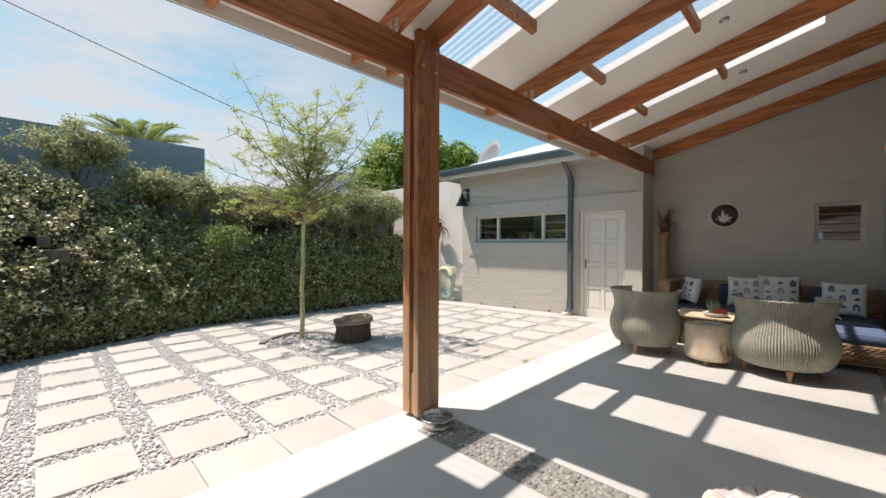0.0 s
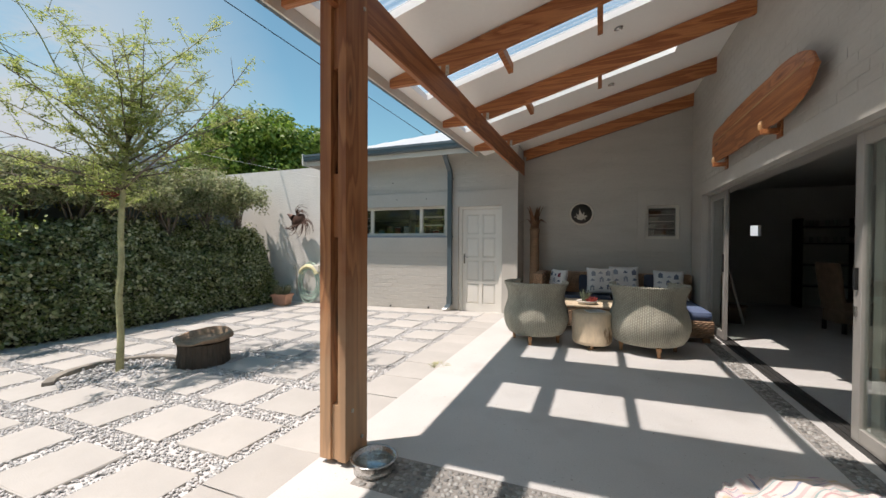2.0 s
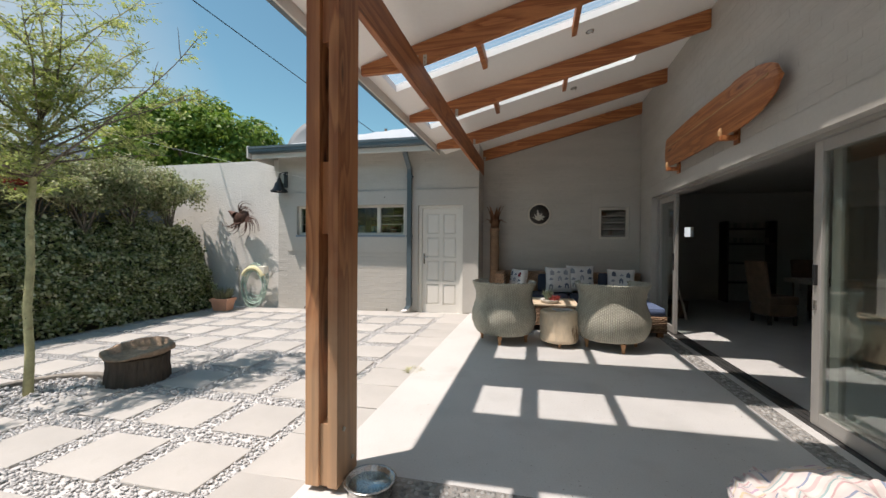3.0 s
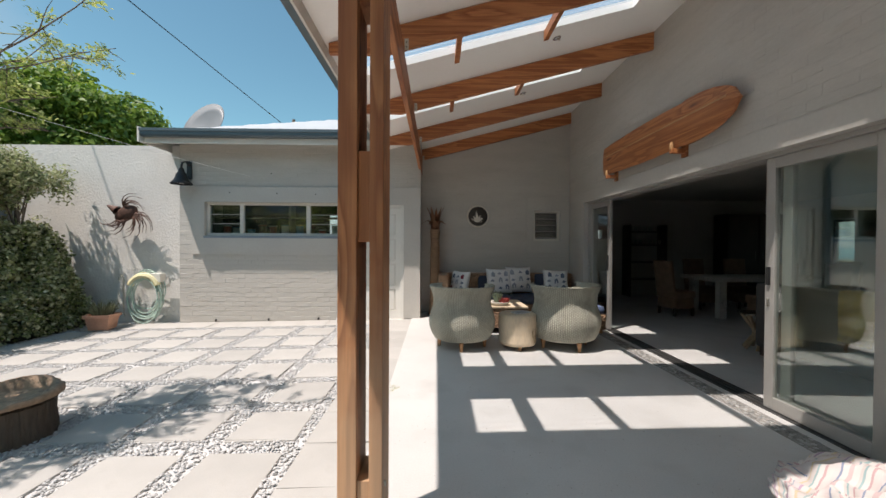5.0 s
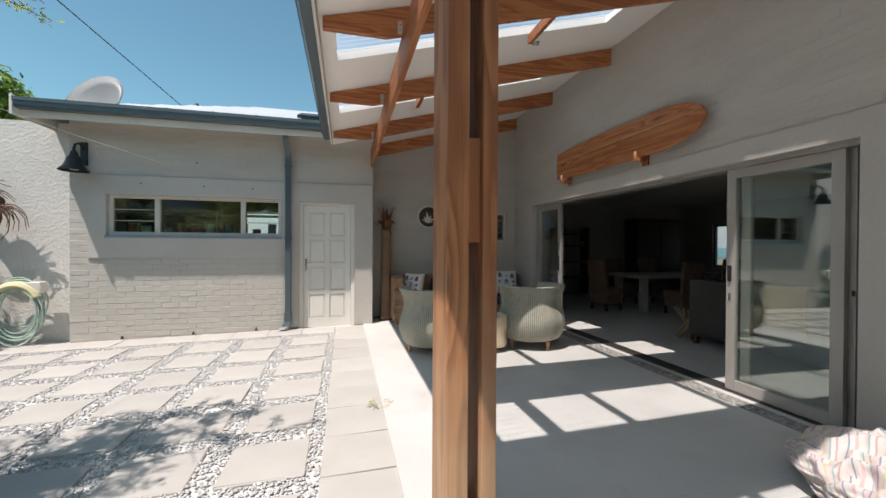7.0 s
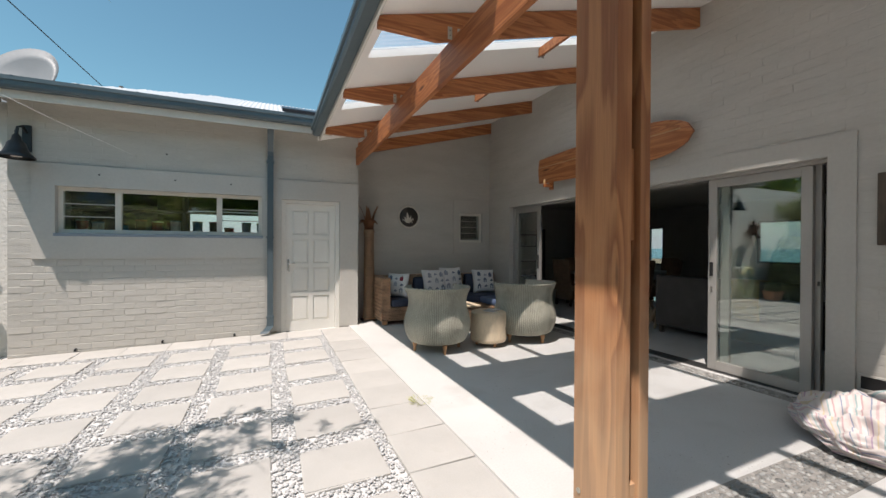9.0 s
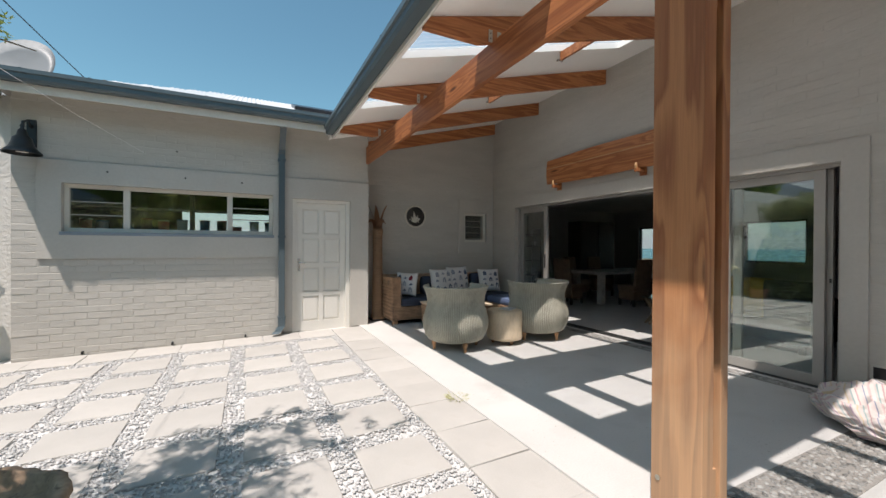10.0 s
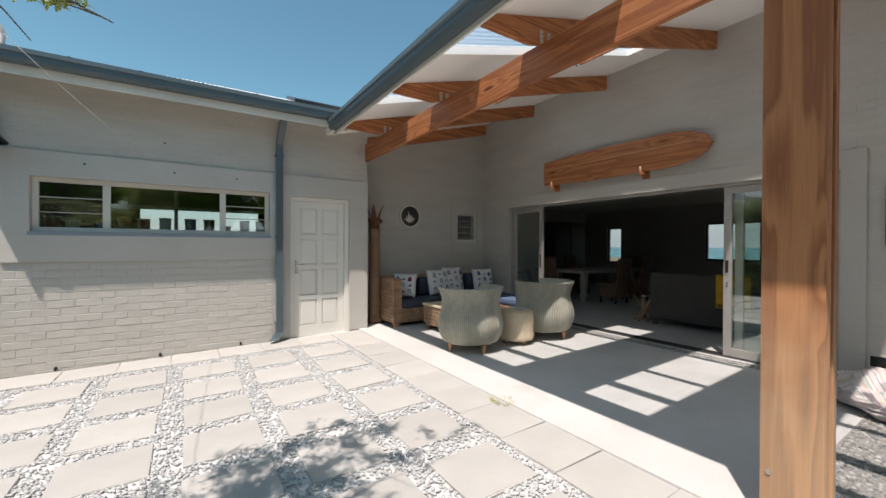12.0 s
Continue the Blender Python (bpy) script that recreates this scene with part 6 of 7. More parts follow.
def bank_top(y):
    return 1.62 + (0.85 * min(1.0, max(0.0, (2.4 - y) / 2.6))) + 0.05 * math.sin(y * 3.3)


ny, nz_ = 120, 26
bm = bmesh.new()
rows = []
for j in range(ny + 1):
    yy = -3.6 + j * (7.6 + 3.6) / ny
    row = []
    bxp, zt = bank_x(yy), bank_top(yy)
    for i in range(nz_ + 1):
        q = i / nz_
        if q < 0.7:
            h = q / 0.7
            lean = 0.8 * h + (0.9 * h * h if yy < 2.4 else 0.0) * min(1, max(0, (2.4 - yy) / 2.5))
            p = Vector((bxp - lean + 0.12 * math.sin(h * math.pi), yy, -0.3 + (zt + 0.3) * h))
        else:
            h = (q - 0.7) / 0.3
            p = Vector((bxp - 0.82 - 1.9 * h - (0.9 * min(1, max(0, (2.4 - yy) / 2.5)) * (1 - h)), yy, zt + 0.05 * math.sin(h * 3)))
        d = noise.noise(p * 2.3) * 0.10 + noise.noise(p * 6) * 0.05
        row.append(bm.verts.new(p + Vector((d, 0, d * 0.5))))
    rows.append(row)
for a, b in zip(rows, rows[1:]):
    for i in range(nz_):
        bm.faces.new((a[i], a[i + 1], b[i + 1], b[i]))
bmesh.ops.recalc_face_normals(bm, faces=bm.faces)
# earth made near-black so gaps between the leaves carry shade in the colour
SHADESOIL = mat("shade_dark_soil", (0.06, 0.05, 0.032), 0.95, 0.3, 3, 0.8, 30)
bank_me = mesh_of(bm, "bank", SHADESOIL)
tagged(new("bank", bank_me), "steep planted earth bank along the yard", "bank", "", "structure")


def bank_points(count, ylo, yhi, qhi=0.74, lift=(0.0, 0.13)):
    pts, nrm = [], []
    while len(pts) < count:
        yy, q = rng.uniform(ylo, yhi), rng.uniform(0.055, qhi)
        j, i = int((yy + 3.6) / 11.2 * ny), int(q * nz_)
        p = Vector(bank_me.vertices[j * (nz_ + 1) + i].co)
        p2 = Vector(bank_me.vertices[min(ny, j + 1) * (nz_ + 1) + min(nz_, i + 1)].co)
        n = Vector((0.7, 0, 0.85)) if q < 0.7 else Vector((0.2, 0, 1))
        clump = min(1.0, max(0.05, 0.5 + 0.75 * noise.noise(Vector((yy * 4.6, p.z * 4.6, 1.7))) + 0.5 * noise.noise(Vector((yy * 11, p.z * 11, 5.2)))))
        out = lift[0] + (lift[1] - lift[0]) * clump * rng.uniform(0.3, 1)
        s, t = rng.random(), rng.random()
        pos = Vector((p.x + (p2.x - p.x) * s, p.y + (p2.y - p.y) * t, p.z + (p2.z - p.z) * s)) + n * out
        pts.append(pos)
        nrm.append(n)
    return pts, nrm


for nm, cnt, ylo, yhi, lng, wid, mt, lab in (("creeper", 40000, 0.6, 7.5, 0.068, 0.052, IVY, "dense dark green creeper covering the bank"),
                                             ("creeper", 18000, -3.4, 2.6, 0.066, 0.048, IVY, "dark green creeper at the near end of the bank"),
                                             ("dry_creeper", 15000, -3.4, 2.2, 0.05, 0.03, DRYIVY, "brownish dry creeper on the bank"),
                                             ("creeper_tips", 6000, -3.4, 7.5, 0.045, 0.035, BRIGHT, "fresh green creeper tips on the bank")):
    p, n = bank_points(cnt, ylo, yhi, 0.73, (0.0, 0.30) if nm != "creeper_tips" else (0.08, 0.26))
    tagged(leaves(nm, p, n, lng, wid, mt, rng, 0.75), lab, "creeper", "", "stuff")


def shrub(x, y, z, rx, ry, rz_, material, count, label, lng=0.075, wid=0.032):
    """Upright shrub: bare stems at the base and feathery clumps of narrow leaves."""
    t = base("shrub", x, y, z, 0, label, "shrub", "shrubs on the bank")
    cl = []
    for k in range(46):
        d = Vector(rng.normal(0, 1, 3)).normalized()
        q = rng.uniform(0.3, 1.0)
        cl.append((Vector((d.x * rx * q, d.y * ry * q, rz_ * 0.95 + d.z * rz_ * 0.62 * q)), rng.uniform(0.14, 0.26)))
    for k in range(9):
        tip = cl[k][0]
        part("stem", tube(bmesh.new(), [(rng.uniform(-0.06, 0.06), rng.uniform(-0.06, 0.06), -0.24), tip * 0.5 + Vector((0, 0, -0.05)), tip], [0.016, 0.011, 0.004], 5), GREYBARK, t)
    pts, nr = [], []
    for k in range(count):
        c, r = cl[rng.integers(len(cl))]
        d = Vector(rng.normal(0, 1, 3)).normalized()
        pts.append(c + d * r * rng.random() ** 0.5)
        nr.append(d * 0.8 + Vector((-0.3, -0.2, 1.0)))
    leaves("crown", pts, nr, lng, wid, material, rng, 0.9, t)
    return t


GREEN, GREY = "feathery green shrub on top of the bank", "greyish rosemary shrub on top of the bank"
SHRUBS = [(-9.55, -1.2, 0.7, 0.6, GREY), (-9.60, 0.35, 0.72, 0.78, "dry greyish shrub in front of the blue wall"), (-9.45, 1.45, 0.6, 0.62, "feathery green shrub in front of the blue wall"),
          (-9.25, 2.3, 0.7, 0.68, GREEN), (-9.10, 3.05, 0.7, 0.7, GREEN), (-9.05, 3.85, 0.7, 0.66, GREEN), (-9.60, 3.5, 0.7, 0.8, GREEN), (-9.60, 4.5, 0.7, 0.8, GREEN),
          (-9.00, 4.6, 0.7, 0.68, GREEN), (-8.95, 5.35, 0.7, 0.74, GREEN), (-8.90, 6.1, 0.72, 0.78, GREY), (-8.85, 6.85, 0.66, 0.8, "greyish green shrub touching the white wall"), (-9.60, 5.6, 0.7, 0.85, GREEN), (-9.50, 6.6, 0.7, 0.85, GREY)]
for x, y, r, h, lab in SHRUBS:
    shrub(x, y, bank_top(y) + 0.1, r * 0.85, r, h * 0.9, ROSEMARY, 7600, lab)
gr = base("grass_tuft", -9.0, -0.75, 2.42, 0, "spiky bright green grass tuft on the bank", "plant")
part("blades", spikes(bmesh.new(), 60, 0.04, 0.4, 0.006, 0, 0, 0.0, 0.35), BRIGHT, gr)
fl = base("flower_clump", -8.1, 2.4, 1.0, 0, "bright yellow-green clump among the creeper", "plant")
for k in range(2):
    pts = [Vector((rng.normal(0, 0.10), rng.normal(0, 0.2), 0.55 + rng.normal(0, 0.12))) for _ in range(500)]
    leaves("clump", pts, [Vector((1, 0, 0.6))] * 500, 0.06, 0.035, BRIGHT, rng, 0.7, fl)
GREENCUP = mat("lime_plastic", (0.16, 0.55, 0.05), 0.35, 0.05, 6)
gc = base("garden_cup", -7.78, -0.12, 0.95, 0, "small lime green plastic pot hung in the creeper", "pot")
part("cup", lathe(bmesh.new(), [(0.06, 0.0), (0.075, 0.16), (0.085, 0.165), (0.085, 0.175), (0.068, 0.17), (0.052, 0.01)], 20), GREENCUP, gc)
part("hook", tube(bmesh.new(), [(-0.08, 0, 0.16), (-0.2, 0, 0.22), (-0.3, 0, 0.15)], 0.006, 5), GALV, gc)
BLOCK = mat("retaining_block", (0.10, 0.085, 0.07), 0.95, 0.25, 4, 0.6, 30)
for k in range(5):
    tagged(part("retaining_block", B(-8.05 - 0.12 * (k % 3), -7.75 - 0.12 * (k % 3), -0.9 + 0.42 * (k % 2) + 0.1 * k, -0.52 + 0.42 * (k % 2) + 0.1 * k, 1.12 + 0.2 * (k % 3), 1.30 + 0.2 * (k % 3), 0.02), BLOCK), "weathered concrete retaining block in the bank", "block", "retaining blocks")


# young fever tree
def branch(bm, p, way, length, r0, r1, rnd, droop=0.0, steps=6):
    pts, d = [Vector(p)], Vector(way).normalized()
    for i in range(steps):
        d = (d + Vector((rnd.uniform(-0.13, 0.13), rnd.uniform(-0.13, 0.13), rnd.uniform(-0.1, 0.1) - droop))).normalized()
        pts.append(pts[-1] + d * length / steps)
    tube(bm, pts, [r0 + (r1 - r0) * i / steps for i in range(steps + 1)], 6)
    return pts


rt = random.Random(11)
TX, TY = -5.72, 2.72
ft = base("young_tree", TX, TY, ground_z(TX) - 0.03, 0, "young fever tree with yellow-green trunk and feathery leaves", "tree")
bm = bmesh.new()
trunk = [(0, 0, 0), (0.012, 0.01, 0.4), (-0.012, 0.005, 0.8), (0.01, 0.02, 1.2), (0.0, 0.02, 1.6), (0.03, 0.03, 2.0), (0.05, 0.06, 2.4), (0.09, 0.08, 2.85), (0.16, 0.12, 3.4)]
tube(bm, trunk, [0.038, 0.034, 0.032, 0.031, 0.029, 0.026, 0.022, 0.016, 0.009], 10)
for k in range(26):
    q = rt.uniform(0.1, 1.5)
    a = rt.uniform(0, 6.28)
    bmesh.ops.create_icosphere(bm, subdivisions=1, radius=0.009, matrix=Matrix.Translation((0.032 * math.cos(a), 0.032 * math.sin(a), q)))
part("trunk", bm, YELLOWBARK, ft, "", True)
leafpts, leafn = [], []
limbs = []
for k in range(17):
    z = 1.72 + 1.4 * (k / 16)
    a = k * 2.4 + rt.uniform(-0.4, 0.4)
    up = 0.15 + 0.75 * (k / 16) + rt.uniform(-0.1, 0.2)
    if math.cos(a) > 0.2:
        z, up = max(z, 2.35), max(up, 0.95)
    limbs.append((z, a, up, rt.uniform(0.75, 1.25) * (1.1 - 0.25 * k / 16), 0.015))
limbs += [(2.2, 3.8, 1.5, 2.3, 0.017), (2.0, 4.1, 1.3, 2.1, 0.016), (2.4, 3.3, 1.6, 1.9, 0.015), (2.5, 0.5, 1.6, 1.3, 0.013), (2.6, 1.2, 1.9, 1.3, 0.013), (2.3, 0.9, 0.9, 1.35, 0.014), (2.0, 3.9, 0.25, 1.3, 0.014), (2.5, 5.6, 1.3, 1.0, 0.013), (2.1, 0.66, 0.50, 1.05, 0.014), (2.15, 0.86, 0.55, 1.2, 0.014),
          (1.9, 3.5, 0.12, 1.35, 0.014), (2.05, 4.4, 0.2, 1.25, 0.014), (2.2, 3.95, 0.4, 1.55, 0.014), (2.0, 5.2, 0.2, 1.0, 0.013), (2.45, 4.7, 0.6, 1.3, 0.013),
          (2.0, 0.08, 0.62, 2.0, 0.013), (2.2, 0.55, 0.85, 1.6, 0.013)]
for z, a, up, ln_, r in limbs:
    i = min(7, int(z / 0.4))
    s0, s1 = Vector(trunk[i]), Vector(trunk[i + 1])
    p0 = s0.lerp(s1, (z - s0.z) / (s1.z - s0.z))
    bm = bmesh.new()
    pts = branch(bm, p0, (math.cos(a), math.sin(a), up), ln_, r * 0.8, 0.0025, rt, 0.015)
    for j in range(1, len(pts)):
        for m_ in range(4):
            sp = pts[j - 1].lerp(pts[j], rt.random())
            d = Vector((rt.uniform(-1, 1), rt.uniform(-1, 1), rt.uniform(-0.35, 0.8)))
            tw = branch(bm, sp, d, rt.uniform(0.1, 0.34), 0.004, 0.0015, rt, 0.03, 3)
            if rt.random() < (0.45 if ln_ < 1.5 else 0.62):
                continue
            for tp_ in tw[1:]:
                for g in range(19):
                    leafpts.append(tp_ + Vector((rt.gauss(0, 0.030), rt.gauss(0, 0.030), rt.gauss(0, 0.013))))
                    leafn.append(Vector((0, 0, 1)))
    part("limb", bm, YELLOWBARK if r > 0.0145 else GREYBARK, ft)
leaves("crown", leafpts, leafn, 0.042, 0.015, ACACIA, rng, 0.45, ft)
REDTAPE = mat("red_ribbon", (0.30, 0.03, 0.03), 0.6, 0.1, 8)
bm = bmesh.new()
for k in range(9):
    tube(bm, [(rt.uniform(-0.02, 0.02), rt.uniform(-0.02, 0.02), 0), (rt.uniform(-0.2, -0.08), rt.uniform(-0.1, 0.06), rt.uniform(-0.03, 0.05)), (rt.uniform(-0.3, -0.16), rt.uniform(-0.12, 0.08), rt.uniform(-0.06, 0.06))], 0.008, 5)
rbn = tagged(part("ribbon", bm, REDTAPE), "tangled red ribbon tied to the young tree", "ribbon")
rbn.location = (TX + 0.0, TY, 1.84)

# stone ring round the tree
STONE = mat("grey_edging_stone", (0.27, 0.245, 0.21), 0.9, 0.2, 5, 0.4, 50, rand=0.25)
stone_me = mesh_of(B(-0.085, 0.085, -0.045, 0.045, -0.05, 0.035, 0.012), "edging_stone", STONE)
for k in range(11):
    a = radians(75 + k * 16)
    s = new("edging_stone", stone_me)
    s.matrix_basis = pose(TX + 0.15 + 0.56 * math.cos(a), TY - 0.05 + 0.56 * math.sin(a), ground_z(TX), 0, 0, math.degrees(a) + 90 + rt.uniform(-6, 6))
    tagged(s, "rough grey edging stone round the young tree", "stone", "stones round the tree")

# tree beyond the wall
bt = base("garden_tree", -13.6, 12.3, -0.55, 0, "large rounded leafy green tree beyond the wall", "tree")
bm = bmesh.new()
tube(bm, [(0, 0, 0), (0.1, 0, 1.5), (0.0, 0.1, 3.2)], [0.32, 0.26, 0.22], 10)
part("trunk", bm, GREYBARK, bt)
clumps = []
for k in range(130):
    d = Vector(rng.normal(0, 1, 3)).normalized()
    q = rng.uniform(0.55, 1.0) ** 0.5
    clumps.append((Vector((d.x * 2.75 * q, d.y * 2.75 * q, 4.85 + d.z * (1.95 if d.z > 0 else 1.6) * q)), rng.uniform(0.4, 0.8)))
for k in range(12):
    part("limb", tube(bmesh.new(), [(0, 0.1, 3.1), clumps[k][0] * 0.5 + Vector((0, 0, 2.0)), clumps[k][0]], [0.12, 0.07, 0.02], 6), GREYBARK, bt)
pts, nr = [], []
for k in range(44000):
    c, r = clumps[rng.integers(len(clumps))]
    d = Vector(rng.normal(0, 1, 3)).normalized()
    pts.append(c + d * r * (0.7 + 0.3 * rng.random()))
    nr.append(d + Vector((0, 0, 0.4)))
leaves("crown", pts, nr, 0.17, 0.11, BIGLEAF, rng, 0.5, bt)

for gx_, gy_, gt_ in ((-4.5, -11.0, 40), (-10.5, -13.5, 160), (1.5, -14.0, 250)):
    copy_thing(bt, pose(gx_, gy_, -0.55, 0, 0, gt_))

# palm beyond the blue wall
pm = base("palm_tree", -13.6, 1.75, -0.55, 0, "date palm with arching fronds behind the blue wall", "tree")
part("trunk", tube(bmesh.new(), [(0, 0, 0), (0.05, 0, 2.0), (0, 0, 4.3)], [0.28, 0.24, 0.22], 10), GREYBARK, pm)
for k in range(26):
    a, up = k * 2.4, 0.5 + 1.05 * ((k * 7) % 26) / 26
    ln_ = rng.uniform(1.6, 2.1)
    pts = []
    for i in range(9):
        q = i / 8
        pts.append(Vector((math.cos(a) * ln_ * q * math.cos(up * 0.8), math.sin(a) * ln_ * q * math.cos(up * 0.8), 4.3 + ln_ * q * math.sin(up) - 0.75 * ln_ * q * q * 0.7)))
    bm = bmesh.new()
    tube(bm, pts, [0.022 - 0.02 * i / 8 for i in range(9)], 5)
    for i in range(1, 9):
        for h in (0.0, 0.33, 0.66):
            p = pts[i - 1].lerp(pts[i], h)
            wy = (pts[i] - pts[i - 1]).normalized()
            sd = wy.cross(Vector((0, 0, 1))).normalized()
            for s in (-1, 1):
                lf = 0.46 * (1 - 0.5 * abs(i / 8 - 0.45))
                tip = p + sd * s * lf * 0.75 + wy * lf * 0.65 + Vector((0, 0, 0.03))
                mid = p.lerp(tip, 0.4)
                bm.faces.new([bm.verts.new(q) for q in (p, mid + wy * 0.035, tip, mid - wy * 0.035)])
    part("frond", bm, PALMLEAF, pm)

# bare twiggy tree beyond the blue wall
bare = base("bare_tree", -13.0, -2.0, -0.55, 0, "leafless twiggy tree behind the blue wall", "tree")
bm = bmesh.new()
tr_ = branch(bm, (0, 0, 0), (0, 0, 1), 3.6, 0.07, 0.04, rt)
part("trunk", bm, GREYBARK, bare)
for k in range(12):
    bm = bmesh.new()
    pts = branch(bm, tr_[-1 - k % 3], (rt.uniform(-1, 1), rt.uniform(-1, 1.6), rt.uniform(0.4, 1.2)), rt.uniform(1.0, 2.0), 0.025, 0.006, rt)
    for j in range(1, 7):
        for m_ in range(3):
            branch(bm, pts[j], (rt.uniform(-1, 1), rt.uniform(-1, 1), rt.uniform(0, 1)), rt.uniform(0.2, 0.6), 0.006, 0.003, rt, 0, 3)
    part("limb", bm, GREYBARK, bare)

# cable, dish, distant hill
tagged(part("overhead_cable", tube(bmesh.new(), [(-8.58, 18.4, 6.44), (-9.62, 10.0, 7.33), (-10.61, 2.0, 8.18), (-11.85, -8.0, 9.25)], 0.014, 5), BLACK), "black overhead cable crossing the sky", "cable")
tagged(part("overhead_cable", tube(bmesh.new(), [(-14.0, -6.0, 8.6), (-14.0, -0.8, 7.22), (-14.0, 4.3, 5.93), (-13.9, 10.0, 4.9)], 0.012, 5), BLACK), "black overhead cable running into the garden tree", "cable")
cbp3 = base("cable_pole", -14.0, -6.0, -0.55, 0, "slim pole carrying the overhead cable", "pole")
part("pole", tube(bmesh.new(), [(0, 0, 0), (0, 0, 9.3)], [0.1, 0.07], 10), GREYBARK, cbp3)
cbp = base("cable_pole", -8.58, 18.4, -0.55, 0, "slim pole carrying the overhead cable", "pole")
part("pole", tube(bmesh.new(), [(0, 0, 0), (0, 0, 7.6)], [0.09, 0.07], 10), GREYBARK, cbp)
cbp2 = base("cable_pole", -11.85, -8.0, -0.55, 0, "slim pole carrying the overhead cable", "pole")
part("pole", tube(bmesh.new(), [(0, 0, 0), (0, 0, 9.95)], [0.1, 0.07], 10), GREYBARK, cbp2)
DISHM = mat("pale_grey_dish", (0.20, 0.215, 0.225), 0.5, 0.05, 3)
sd_ = base("satellite_dish", -7.41, 9.7, 3.43, -20, "pale grey satellite dish behind the roof", "satellite dish")
bm = lathe(bmesh.new(), [(0.02, 0.0), (0.2, 0.02), (0.45, 0.08), (0.6, 0.15), (0.605, 0.155), (0.44, 0.09), (0.2, 0.03), (0.02, 0.01)], 32, cap=False)
bmesh.ops.transform(bm, matrix=Matrix.Translation((0, 0, 0.62)) @ Matrix.Rotation(radians(68), 4, "X"), verts=bm.verts)
part("reflector", bm, DISHM, sd_, "", True)
part("mast", tube(bmesh.new(), [(0, 0.1, -4.25), (0, 0.1, 0.6)], 0.025, 8), GALV, sd_)
part("feed_arm", tube(bmesh.new(), [(0, 0, 0.25), (0, -0.45, 0.5)], 0.012, 6), GALV, sd_)
HILL = mat("hazy_hill", (0.11, 0.14, 0.17), 0.95, 0.2, 0.01, 0, 0.1)
bm = bmesh.new()
prev = None
for k in range(61):
    a = radians(20 + k * 2.5)
    p = Vector((-900 * math.sin(a), 900 * math.cos(a), 0))
    h = 70 + 60 * noise.noise(Vector((k * 0.12, 2, 0))) + 110 * math.exp(-((k - 16) / 6) ** 2)
    cur = [bm.verts.new(p + Vector((0, 0, -2))), bm.verts.new(p * 1.15 + Vector((0, 0, max(20, h)))), bm.verts.new(p * 1.4 + Vector((0, 0, -2)))]
    if prev:
        for i in (0, 1):
            bm.faces.new((prev[i], prev[i + 1], cur[i + 1], cur[i]))
    prev = cur
setting("backdrop", bm, HILL, "hazy blue hills on the horizon", "hill")

# ---- paving, pebbles, bricks ----
gravel_parent = bpy.data.objects["gravel_bed"]
slab_meshes = []
rs_ = random.Random(21)
for k in range(5):
    bm = B(-0.24, 0.24, -0.235, 0.235, -0.05, 0.0, 0.007)
    for v in bm.verts:
        v.co += Vector((rs_.uniform(-0.004, 0.004), rs_.uniform(-0.004, 0.004), rs_.uniform(-0.002, 0.002)))
    slab_meshes.append(mesh_of(bm, "slab", SLAB))
SLABS = []


def lay(cx_, cy_, wide, deep):
    s = new("slab", slab_meshes[rs_.randrange(5)])
    s.parent = gravel_parent
    s.matrix_basis = (pose(cx_, cy_, ground_z(cx_) + rs_.uniform(-0.003, 0.003), rs_.uniform(-0.25, 0.25), -math.degrees(math.atan(0.02)) + rs_.uniform(-0.25, 0.25), rs_.uniform(-0.9, 0.9))
                      @ Matrix.Diagonal((wide / 0.48, deep / 0.47, 1, 1)))
    SLABS.append((cx_, cy_, wide / 2, deep / 2))


for k in range(24):
    lay(-2.672, -3.05 + 0.49 * k - 0.005, 0.462, 0.484) if -3.05 + 0.49 * k < 7.25 else None
for k in range(9):
    if -3.17 - 0.5 * k > -7.4:
        lay(-3.17 - 0.502 * k, 7.27, 0.495, 0.46)
for c in range(9):
    for r in range(-6, 10):
        sx_, sy_ = -3.245 - 0.65 * c, 0.785 + 0.647 * r
        if sy_ > 6.85 or sx_ < bank_x(sy_) + 0.1 or sy_ < -3.2:
            continue
        if (sx_ - TX - 0.1) ** 2 + (sy_ - TY) ** 2 < 0.42 ** 2:
            continue
        lay(sx_ + rs_.uniform(-0.012, 0.012), sy_ + rs_.uniform(-0.015, 0.015), 0.49, 0.47)

ICO = bmesh.new()
bmesh.ops.create_icosphere(ICO, subdivisions=1, radius=1.0)
ICO.verts.ensure_lookup_table()
ico_v = np.array([v.co[:] for v in ICO.verts])
ico_f = np.array([[v.index for v in f.verts] for f in ICO.faces])
ICO.free()


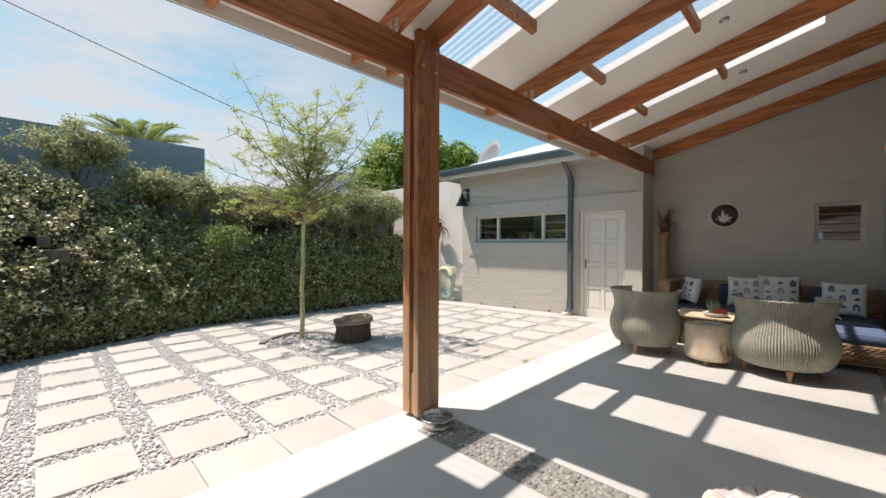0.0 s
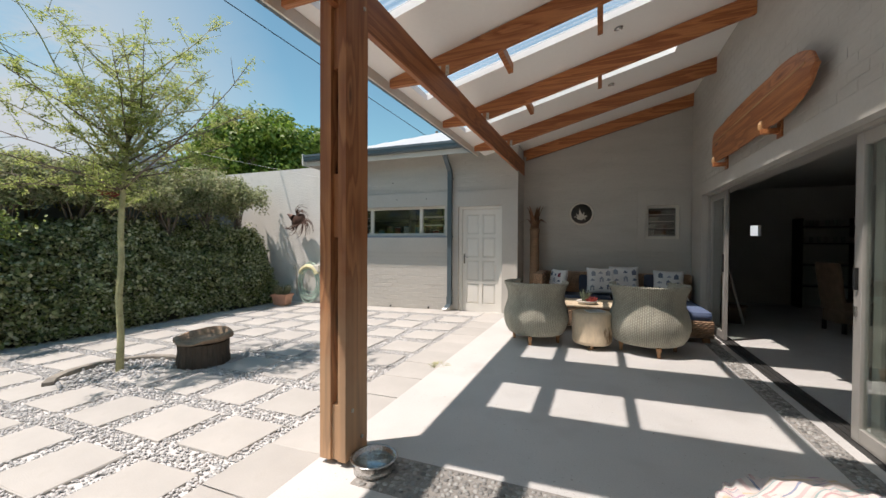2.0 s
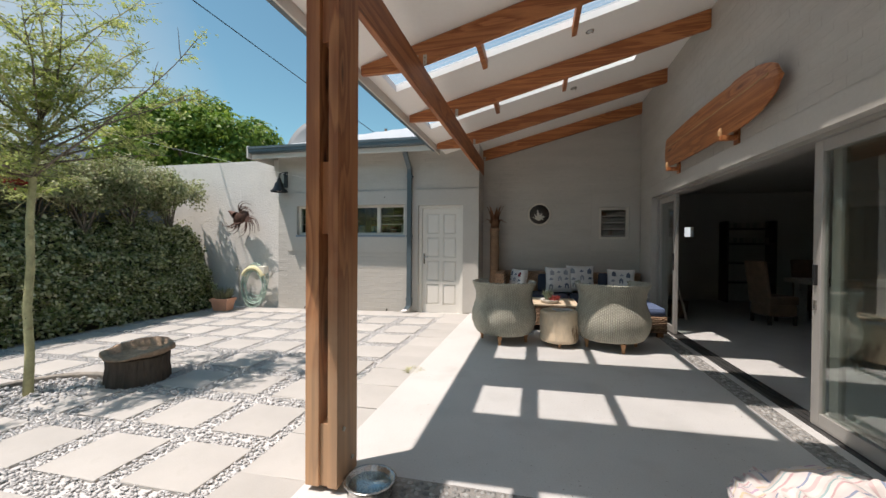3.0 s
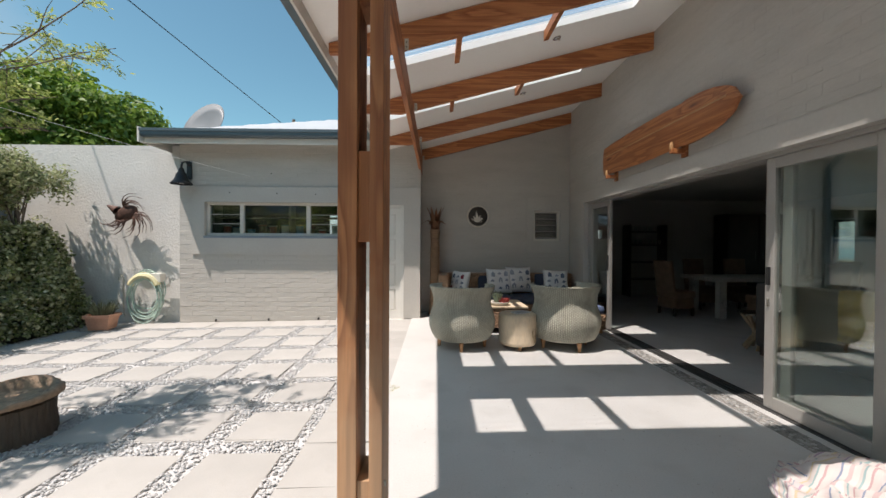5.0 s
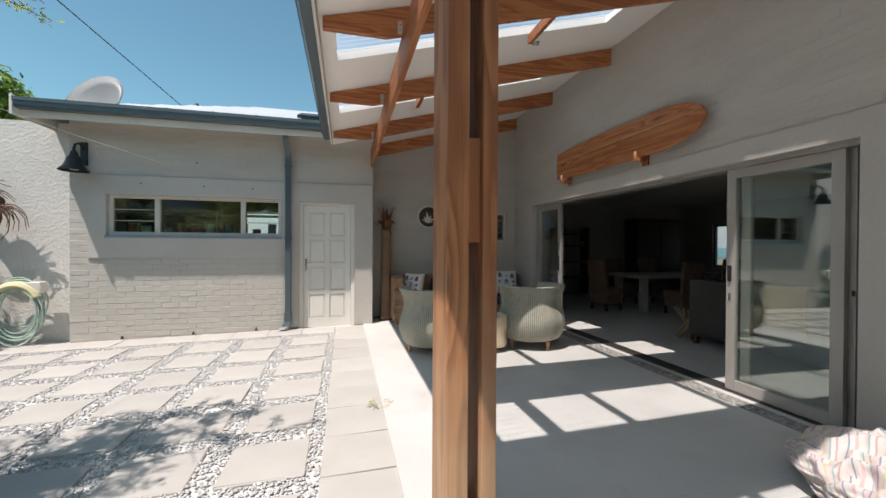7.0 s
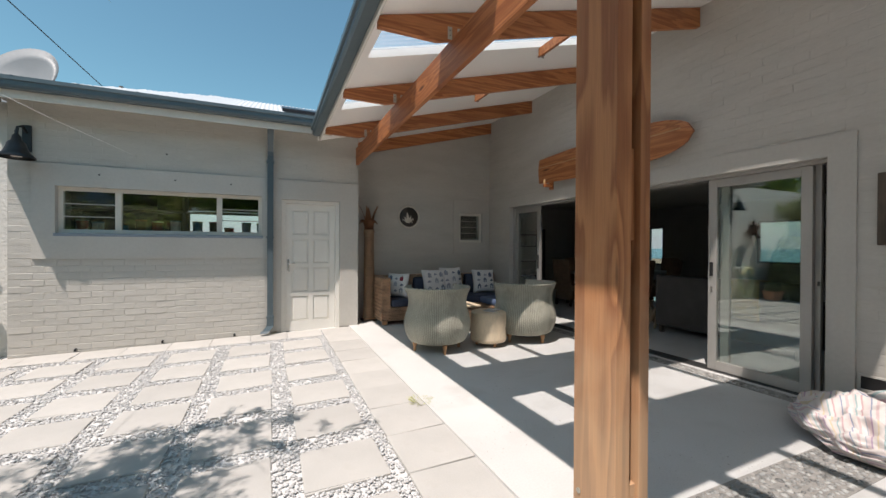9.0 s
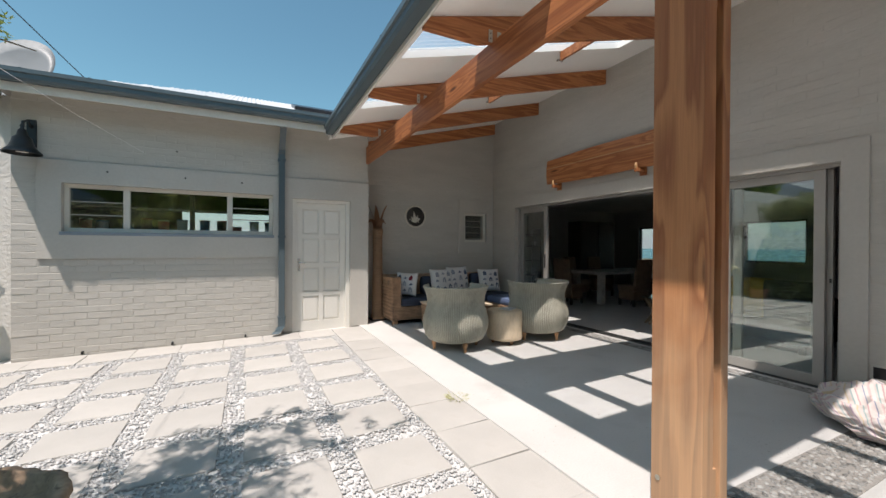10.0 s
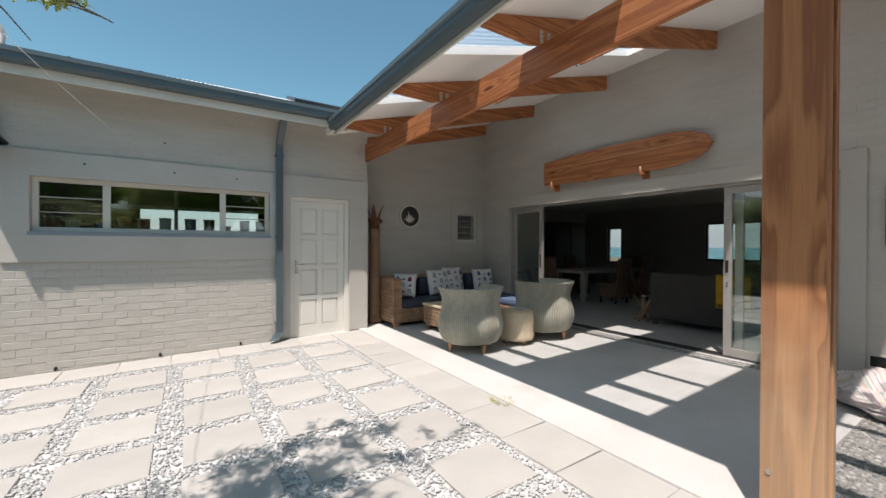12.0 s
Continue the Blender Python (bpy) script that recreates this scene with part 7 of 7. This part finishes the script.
def pebbles(name, pos, size, material, flat, rng_):
    """Many rounded stones as one mesh; size is (least, most) radius."""
    pos = np.asarray(pos)
    n = len(pos)
    sc = rng_.uniform(size[0], size[1], (n, 1, 1)) * np.stack([np.ones(n), rng_.uniform(0.6, 0.9, n), rng_.uniform(flat[0], flat[1], n)], 1)[:, None, :]
    v = ico_v[None] * sc * rng_.uniform(0.85, 1.15, (n, len(ico_v), 1))
    a = rng_.uniform(0, 6.283, n)
    ca, sa = np.cos(a)[:, None], np.sin(a)[:, None]
    v = np.stack([v[..., 0] * ca - v[..., 1] * sa, v[..., 0] * sa + v[..., 1] * ca, v[..., 2]], -1) + pos[:, None, :]
    f = (ico_f[None] + (np.arange(n) * len(ico_v))[:, None, None]).reshape(-1, 3)
    me = bpy.data.meshes.new(name)
    me.vertices.add(n * len(ico_v))
    me.vertices.foreach_set("co", v.ravel())
    me.loops.add(f.size)
    me.loops.foreach_set("vertex_index", f.ravel().astype(np.int32))
    me.polygons.add(len(f))
    me.polygons.foreach_set("loop_start", np.arange(0, f.size, 3, dtype=np.int32))
    me.polygons.foreach_set("use_smooth", np.ones(len(f), dtype=bool))
    me.update(calc_edges=True)
    me.materials.append(material)
    return new(name, me)


prng = np.random.default_rng(3)
cand = np.stack([prng.uniform(-8.4, -2.88, 150000), prng.uniform(-3.0, 7.5, 150000)], 1)
keep = np.ones(len(cand), bool)
for cx_, cy_, hx, hy in SLABS:
    keep &= ~((np.abs(cand[:, 0] - cx_) < hx - 0.002) & (np.abs(cand[:, 1] - cy_) < hy - 0.002))
cand = cand[keep][:62000]
gz = -0.02 * np.maximum(0, -2.45 - cand[:, 0]) - 0.012 - 0.013 + prng.uniform(0, 0.009, len(cand))
tagged(pebbles("gravel", np.column_stack([cand, gz]), (0.008, 0.018), PEBBLE, (0.28, 0.5), prng), "pale grey gravel pebbles between the paving slabs", "gravel", "", "stuff")
ring_n = 420
ra, rq = prng.uniform(0, 6.283, ring_n), 0.5 * np.sqrt(prng.random(ring_n))
tagged(pebbles("tree_stones", np.column_stack([TX + 0.15 + rq * np.cos(ra), TY - 0.05 + rq * np.sin(ra), np.full(ring_n, ground_z(TX)) + prng.uniform(-0.01, 0.02, ring_n)]), (0.014, 0.032), PEBBLE, (0.35, 0.55), prng), "larger pale stones round the young tree", "stones", "", "stuff")

mt = bmesh.new()
box(mt, 0.47, 0.635, 2.232, 6.4, -0.02, 0.003)
box(mt, -2.12, WX - 0.02, 1.89, 2.23, -0.02, 0.003)
setting("pebble_inlay_bed", mt, MORTAR, "mortar bed of the inlaid pebble strip", "floor")
pp = []
for x0, x1, y0, y1 in ((0.48, 0.625, 2.24, 6.38), (-2.1, 0.62, 1.9, 2.22)):
    gx, gy = int((x1 - x0) / 0.036), int((y1 - y0) / 0.036)
    for i in range(gx):
        for j in range(gy):
            pp.append((x0 + (i + 0.5 + prng.uniform(-0.3, 0.3)) * (x1 - x0) / gx, y0 + (j + 0.5 + prng.uniform(-0.3, 0.3)) * (y1 - y0) / gy, 0.002))
tagged(pebbles("inlaid_pebbles", pp, (0.016, 0.025), DARKPEB, (0.3, 0.45), prng), "dark river pebbles set flat in the patio floor", "pebbles", "", "stuff")

DRYGRASS = mat("dry_weed", (0.40, 0.40, 0.20), 0.8, 0.2, 10, island=0.3)
wd = base("weed_tuft", -2.47, 4.03, -0.012, 0, "small dry yellow-green weed between the slabs", "weed")
part("blades", spikes(bmesh.new(), 90, 0.09, 0.022, 0.002, 0, 0, 0.0, 0.06), DRYGRASS, wd)

brick_meshes = []
rb_ = random.Random(9)
for k in range(8):
    bm = B(-0.1145, 0.1145, -0.0034, 0.004, -0.0380, 0.0380)
    bmesh.ops.bevel(bm, geom=[e for e in bm.edges if all(v.co.y < 0 for v in e.verts)], offset=0.003, segments=1, affect="EDGES")
    for v in bm.verts:
        if v.co.y < 0:
            v.co += Vector((rb_.uniform(-0.005, 0.005), rb_.uniform(-0.0016, 0.0012), rb_.uniform(-0.0045, 0.0045)))
    brick_meshes.append(mesh_of(bm, "brick", WALL))


def courses(x0, x1, z0, z1, fn):
    row = 0
    z = z0 + 0.0425
    while z < z1 - 0.03:
        x = x0 + (0.115 if row % 2 else 0.0)
        while x + 0.06 < x1:
            a, b = max(x, x0), min(x + 0.224, x1)
            if b - a > 0.06:
                fn((a + b) / 2, z, (b - a) / 0.226)
            x += 0.236
        z += 0.0855
        row += 1


def brick_part(bx_, bz_, k):
    s = new("brick", brick_meshes[rb_.randrange(8)])
    s.parent = wall_outbuilding
    s.matrix_basis = pose(bx_, GY + rb_.uniform(-0.0008, 0.0014), bz_, rb_.uniform(-0.5, 1.2), rb_.uniform(-0.5, 0.5), rb_.uniform(-0.15, 0.15)) @ Matrix.Diagonal((k, 1, 1, 1))


courses(-6.655, -3.735, -0.14, 1.145, brick_part)
far_v, far_f = [], []


def brick_joined(place):
    def add(u, z, k):
        me = brick_meshes[rb_.randrange(8)]
        n0 = len(far_v)
        for v in me.vertices:
            far_v.append(place(u + v.co.x * k, v.co.y * 0.85 + 0.001, z + v.co.z))
        for p in me.polygons:
            far_f.append([n0 + i for i in p.vertices])
    return add


on_out = brick_joined(lambda u, d, z: (u, GY + d, z))
courses(-6.655, CX, 2.39, 3.17, on_out)
courses(-6.655, -6.435, 1.15, 2.39, on_out)
on_back = brick_joined(lambda u, d, z: (u, BY + d, z))
courses(CX + 0.002, -0.21, 0.0, 3.1, on_back)
courses(-0.21, WX - 0.02, 2.31, 3.5, on_back)
courses(-0.21, WX - 0.02, 0.0, 1.19, on_back)
on_door = brick_joined(lambda u, d, z: (WX + d, -u, z))
courses(-2.37, 0.6, 0.0, 2.3, on_door)
courses(-BY + 0.02, 0.6, 2.31, 3.85, on_door)
me = bpy.data.meshes.new("bagged_bricks")
me.from_pydata(far_v, [], far_f)
me.materials.append(WALL)
tagged(new("bagged_bricks", me), "softly bagged and painted brick courses of the house walls", "bricks", "", "stuff")
